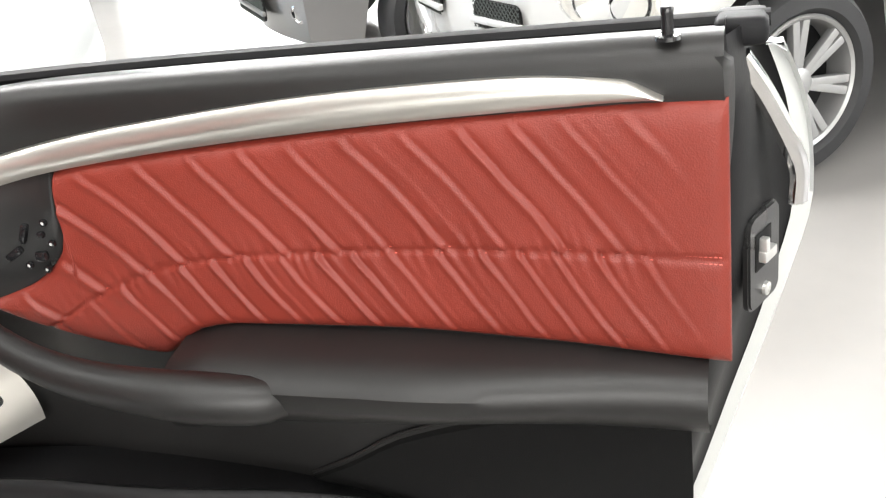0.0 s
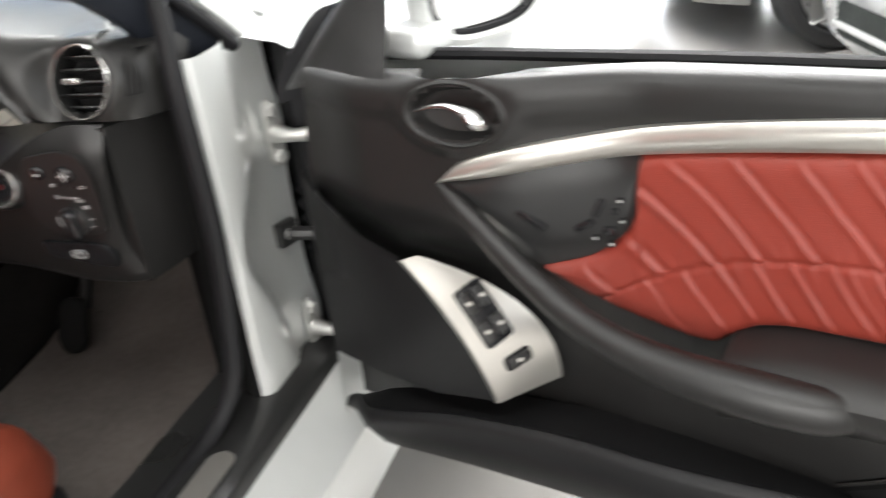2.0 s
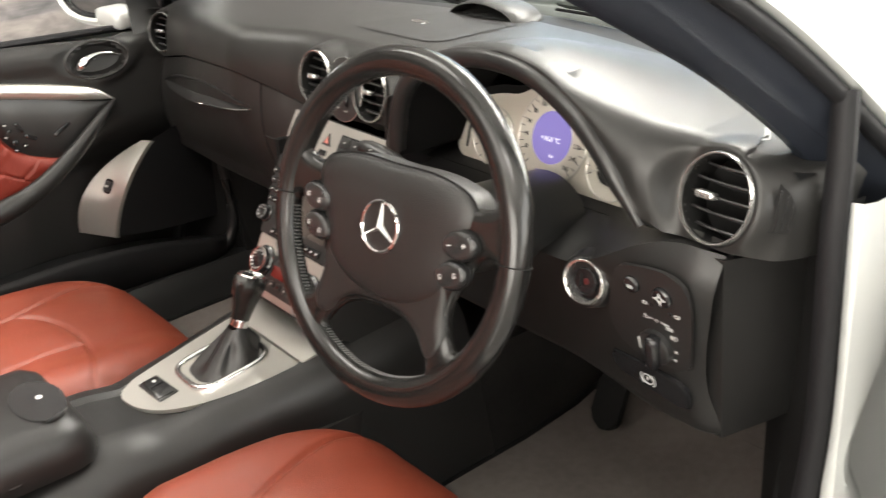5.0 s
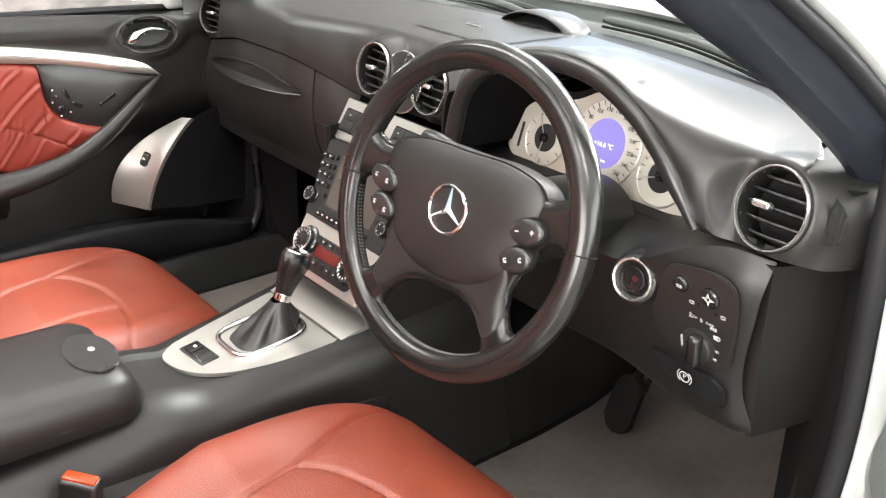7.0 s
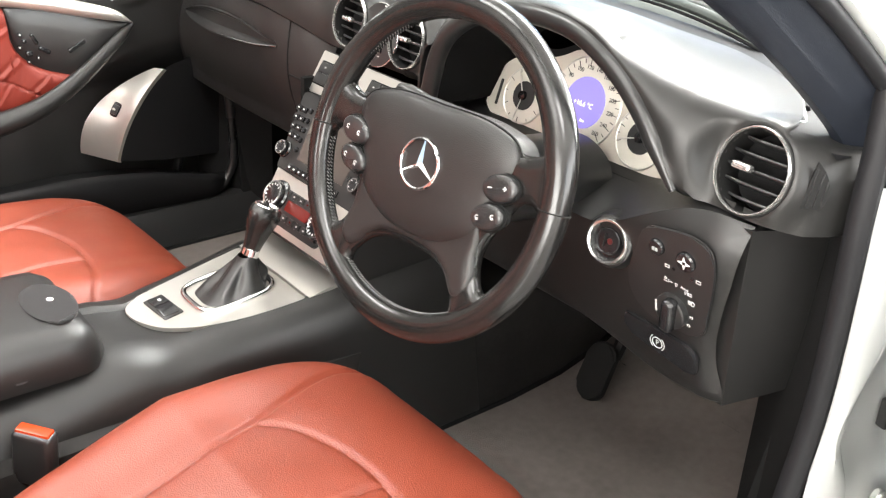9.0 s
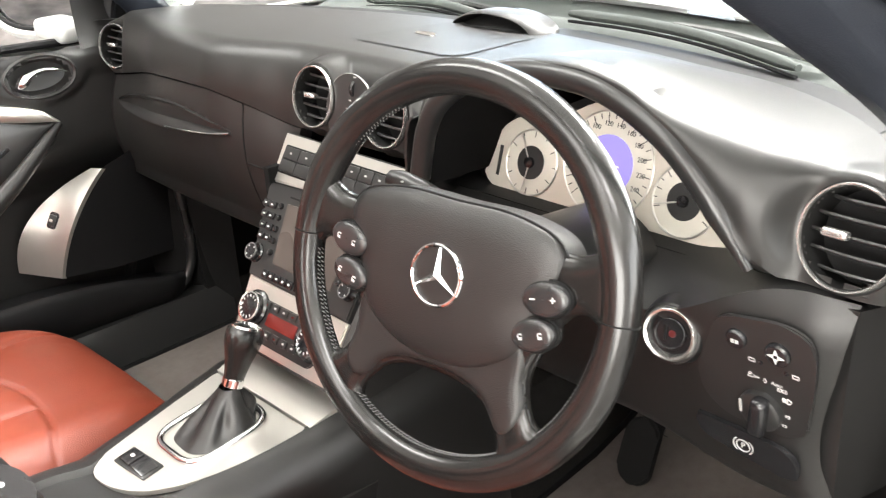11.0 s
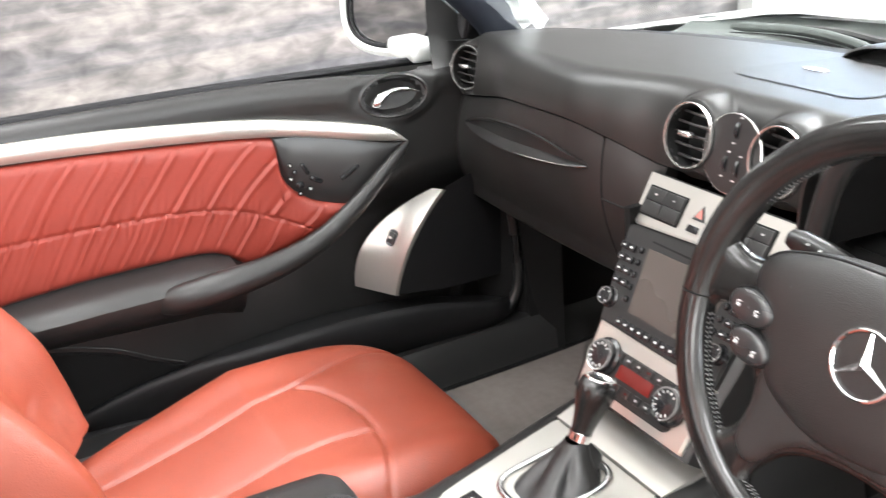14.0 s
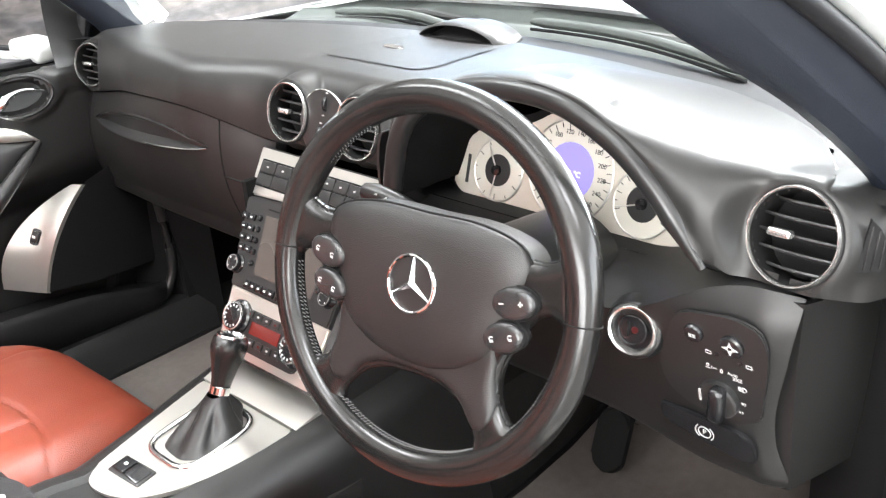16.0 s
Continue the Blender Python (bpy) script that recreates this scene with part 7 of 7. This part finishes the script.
# mats and pedals
for mx, mz in ((0.372, 0.042), (-0.372, 0.070)):
    floor_mat = thing("floor_mat", "grey velour floor mat with a bound edge", "floor mat", (mx, 0, 0), "floor mats")
    bm = bmesh.new()
    rows = []
    for y, z in ((-0.30, 0.226), (-0.1, 0.226), (0.05, 0.227), (0.15, 0.229), (0.26, 0.246), (0.34, 0.288), (0.42, 0.345), (0.50, 0.41)):
        w = 0.215 - 0.01 * step(0.2, 0.5, y)
        rows.append([V(x * w, y, z + mz * step(0.45, 0.2, y) + 0.004 + 0.003 * noise.noise((x * 2 + mx, y * 5, 0))) for x in np.linspace(-1, 1, 14)])
    slab(bm, rows, (0, 0, -0.006))
    part("mat", bm, MAT_CARPET, floor_mat)
    bm = bmesh.new()
    edge = [r[0] for r in rows] + rows[-1][1:-1] + [r[-1] for r in rows[::-1]] + rows[0][-2:0:-1]
    tube(bm, edge, 0.005, 6, closed=True)
    part("mat_binding", bm, CLOTH, floor_mat)
pedals = thing("pedal", "black rubber-faced brake pedal", "pedal", (0, 0, 0), "pedals")
bm = bmesh.new()
tube(bm, curve([(0.252, 0.37, 0.58), (0.244, 0.335, 0.44), (0.240, 0.295, 0.345)], 10), 0.011, 8)
part("pedal_arm", bm, MATT_BLACK, pedals)
bm = bmesh.new()
prism(bm, rounded(0.052, 0.096, 0.022, 6), axes((0.238, 0.262, 0.330), (0.05, -0.90, 0.38)), 0.012, 0.004, 3)
part("pedal_pad", bm, DEEP_BLACK, pedals, "worn black rubber pad")
accel = thing("pedal", "black accelerator pedal standing on the floor", "pedal", (0, 0, 0), "pedals")
bm = bmesh.new()
box(bm, (0.048, 0.15, 0.014), axes((0.43, 0.45, 0.395), (0, -0.72, 0.68)), 0.006, 2)
part("pedal_pad", bm, RUBBER, accel)

# ---------------------------------------------------------------- other cars on the floor
def road_wheel(car_, centre, out, r=0.290, spokes=7):
    m = axes(centre, out, (0, 0, 1))
    bm = bmesh.new()
    lathe(bm, [(r * 0.70, 0.055), (r * 0.78, 0.085), (r * 0.93, 0.082), (r * 0.99, 0.06), (r, 0.02), (r, -0.07), (r * 0.9, -0.09), (r * 0.68, -0.09)], m, 56)
    w = part("wheel", bm, TYRE, car_, "black tyre on a silver alloy rim")
    bm = bmesh.new()
    lathe(bm, [(r * 0.71, 0.050), (r * 0.72, 0.070), (r * 0.70, 0.076), (r * 0.665, 0.070), (r * 0.64, 0.045), (r * 0.63, -0.06)], m, 56)
    part("rim", bm, ALLOY, w)
    bm = bmesh.new()
    lathe(bm, [(r * 0.66, -0.02), (0.0001, -0.02)], m, 40)
    part("brake_disc", bm, MATT_BLACK, w)
    for k in range(spokes):
        a = 2 * math.pi * k / spokes
        for tw in (-0.10, 0.10):
            bm = bmesh.new()
            box(bm, (r * 0.56, r * 0.095, 0.030), m @ Matrix.Rotation(a + tw, 4, "Z") @ Matrix.Translation((r * 0.385, 0, 0.048)) @ Matrix.Rotation(radians(-4), 4, "Y"), 0.006, 2)
            part("spoke", bm, ALLOY, w)
    bm = bmesh.new()
    lathe(bm, [(r * 0.17, 0.02), (r * 0.17, 0.060), (r * 0.11, 0.068), (0.0001, 0.070)], m, 24)
    part("wheel_cap", bm, ALLOY, w)


def showroom_car(at, heading, paint, label, sporty):
    """A saloon seen at its front corner: nose along local +x, its seen flank on local -y."""
    c = thing("parked_car", label, "car", at)
    c.rotation_euler = (0, 0, radians(heading))
    L, W = 2.15, 0.88
    wx = 1.30
    bm = bmesh.new()
    rows = []
    for x in np.linspace(-2.1, 1.88, 84):
        f = max(0.0, (x - 1.30) / 0.60)
        b = max(0.0, (-x - 1.5) / 0.6)
        w = W * (1 - 0.30 * f ** 2.4 - 0.16 * b ** 2)
        belt = 0.88 - 0.10 * step(0.5, 1.9, x) - 0.16 * f ** 2
        arch = max(math.sqrt(max(0.0, 0.365 ** 2 - (x - wx) ** 2)), math.sqrt(max(0.0, 0.365 ** 2 - (x + wx) ** 2)))
        low = max(0.20 + 0.03 * f, (0.315 + arch) if arch > 0 else 0.0)
        low = min(low, belt - 0.06)
        bulge = 0.02
        col = []
        for s in (-1, 1):
            side_ = [(w - 0.03, low), (w + 0.004 + (0.02 if arch > 0 else 0), low + 0.004), (w + bulge * 0.6 + (0.012 if arch > 0 else 0), low + (belt - low) * 0.3), (w + bulge * 0.3, low + (belt - low) * 0.62), (w - 0.015, low + (belt - low) * 0.88), (w - 0.07, belt)]
            pts = [V(x, s * a, z) for a, z in side_]
            col += pts if s < 0 else pts[::-1]
            if s < 0:
                col += [V(x, q * (w - 0.1), belt + 0.035 * (1 - q * q)) for q in (-0.75, -0.4, 0, 0.4, 0.75)]
        rows.append(col)
    sheet(bm, rows)
    part("bodyshell", bm, paint, c)
    bm = bmesh.new()
    nose = []
    for u in np.linspace(-1, 1, 36):
        y = u * W * 0.70
        bow = 0.12 * (1 - u * u)
        nose.append([V(1.80 + bow * 0.75 + d, y, z) for d, z in ((-0.06, 0.775), (0.0, 0.755), (0.045, 0.70), (0.06, 0.60), (0.065, 0.48), (0.05, 0.34), (0.02, 0.22), (-0.06, 0.20))])
    slab(bm, nose, (-0.05, 0, 0))
    bump = part("bumper", bm, paint, c)
    # lower grilles and frame bars
    for gy, gw, gz, gh in ((-0.25, 0.25, 0.545, 0.09), (0.25, 0.25, 0.545, 0.09), (-0.25, 0.25, 0.675, 0.09), (0.25, 0.25, 0.675, 0.09), (0.0, 0.50, 0.36, 0.12)):
        m = axes((1.949 - 0.22 * gy * gy + (0.010 if gz < 0.6 else -0.012), gy, gz), (1, gy * 0.45, 0.12 if gz > 0.6 else 0.02), (0, 1, 0))
        bm = bmesh.new()
        prism(bm, rounded(gw, gh, 0.03, 5), m, 0.012, 0.002)
        g = part("grille", bm, DEEP_BLACK, c)
        bm = bmesh.new()
        k = 0.020
        n_ = int(gw / k)
        for i in range(-n_, n_ + 1):
            for sgn in (-1, 1):
                x0 = i * k
                p, q = V(x0 - sgn * gh / 2, -gh / 2, 0.013), V(x0 + sgn * gh / 2, gh / 2, 0.013)
                d = q - p
                t0 = max(0, min(1, ((-gw / 2) * 1 - p.x) / d.x)) if d.x else 0
                t1 = max(0, min(1, ((gw / 2) - p.x) / d.x)) if d.x else 1
                t0, t1 = min(t0, t1), max(t0, t1)
                if t1 - t0 > 0.05:
                    tube(bm, [m @ (p + d * t0), m @ (p + d * t1)], 0.0022, 4)
        part("grille_mesh", bm, COWL, g)
        for hz in (-0.02,):
            bm = bmesh.new()
            box(bm, (gw + 0.02, 0.022, 0.02), m @ Matrix.Translation((0, hz, 0.014)), 0.006)
            part("grille_bar", bm, paint, g)
    # headlamps and fog lamps
    for s in (-1, 1):
        m = axes((1.775, s * 0.640, 0.605), (0.74, s * 0.62, 0.22), (0, -s, 0))
        bm = bmesh.new()
        prism(bm, oval(0.15, 0.075, 36, power=0.8), m, 0.05, 0.02, 3)
        h = part("headlamp", bm, SILVER_PAINT, c, "clear headlamp with chrome reflectors")
        for px in (-0.06, 0.055):
            bm = bmesh.new()
            lathe(bm, [(0.060, 0.050), (0.056, 0.058), (0.045, 0.045), (0.0001, 0.03)], m @ Matrix.Translation((px, 0, 0)), 28)
            part("reflector", bm, CHROME if px > 0 else GLOSS_BLACK, h)
        bm = bmesh.new()
        prism(bm, oval(0.148, 0.073, 36, power=0.8), m @ Matrix.Translation((0, 0, 0.056)), 0.012, 0.006, 2)
        part("lamp_glass", bm, LENS, h).visible_shadow = False
        bm = bmesh.new()
        lathe(bm, [(0.045, 0.0), (0.045, 0.02), (0.036, 0.024), (0.03, 0.012), (0.0001, 0.006)], axes((1.86, s * 0.50, 0.36), (0.9, s * 0.42, 0), (0, 1, 0)), 24)
        part("fog_lamp", bm, CHROME, c)
        road_wheel(c, (wx, s * 0.80, 0.290), (0, s, 0))
        road_wheel(c, (-wx, s * 0.80, 0.290), (0, s, 0))
    # cabin
    bm = bmesh.new()
    rows = []
    for t in np.linspace(0, 1, 12):
        z = 0.86 + 0.55 * t
        x0, x1, w = 0.95 - 0.75 * t ** 0.9, -1.55 + 0.55 * t, (W - 0.09) * (1 - 0.24 * t * t)
        rows.append([V(x0, -w * 0.85, z), V(x0 + 0.06, 0, z), V(x0, w * 0.85, z), V((x0 + x1) / 2 + 0.2, w, z), V((x0 + x1) / 2 - 0.2, w, z), V(x1, w * 0.85, z), V(x1 - 0.05, 0, z), V(x1, -w * 0.85, z), V((x0 + x1) / 2 - 0.2, -w, z), V((x0 + x1) / 2 + 0.2, -w, z)])
    made = sheet(bm, rows, close_v=True)
    bm.faces.new(made[-1])
    part("cabin_glass", bm, GLOSS_BLACK, c, "dark tinted cabin glass")
    bm = bmesh.new()
    slab(bm, [[V(x, y * (W - 0.09) * 0.80, 1.405 + 0.03 * (1 - y * y) * math.sin(math.pi * (x + 1.0) / 1.25)) for y in np.linspace(-1, 1, 8)] for x in np.linspace(-1.0, 0.25, 8)], (0, 0, 0.02))
    part("roof", bm, paint, c)
    return c


showroom_car((3.42, 3.30, -0.22), 205.0, WHITE_PAINT, "white saloon with a mesh grille and alloy wheels", True)
showroom_car((2.46, 4.80, -0.22), 203.0, GREY_PAINT, "grey saloon with silver alloy wheels", False)

# mullions of the end window, with pale blue frames
for k, wx in enumerate((-1.1, 0.3, 1.7, 3.1, 4.5, 5.72)):
    slab_box("window_%d" % (k + 1), (wx, 7.42, 0.35), (wx + 0.08, 7.50, 3.1), BLUE_PAINT, "pale blue window mullion in the end wall")
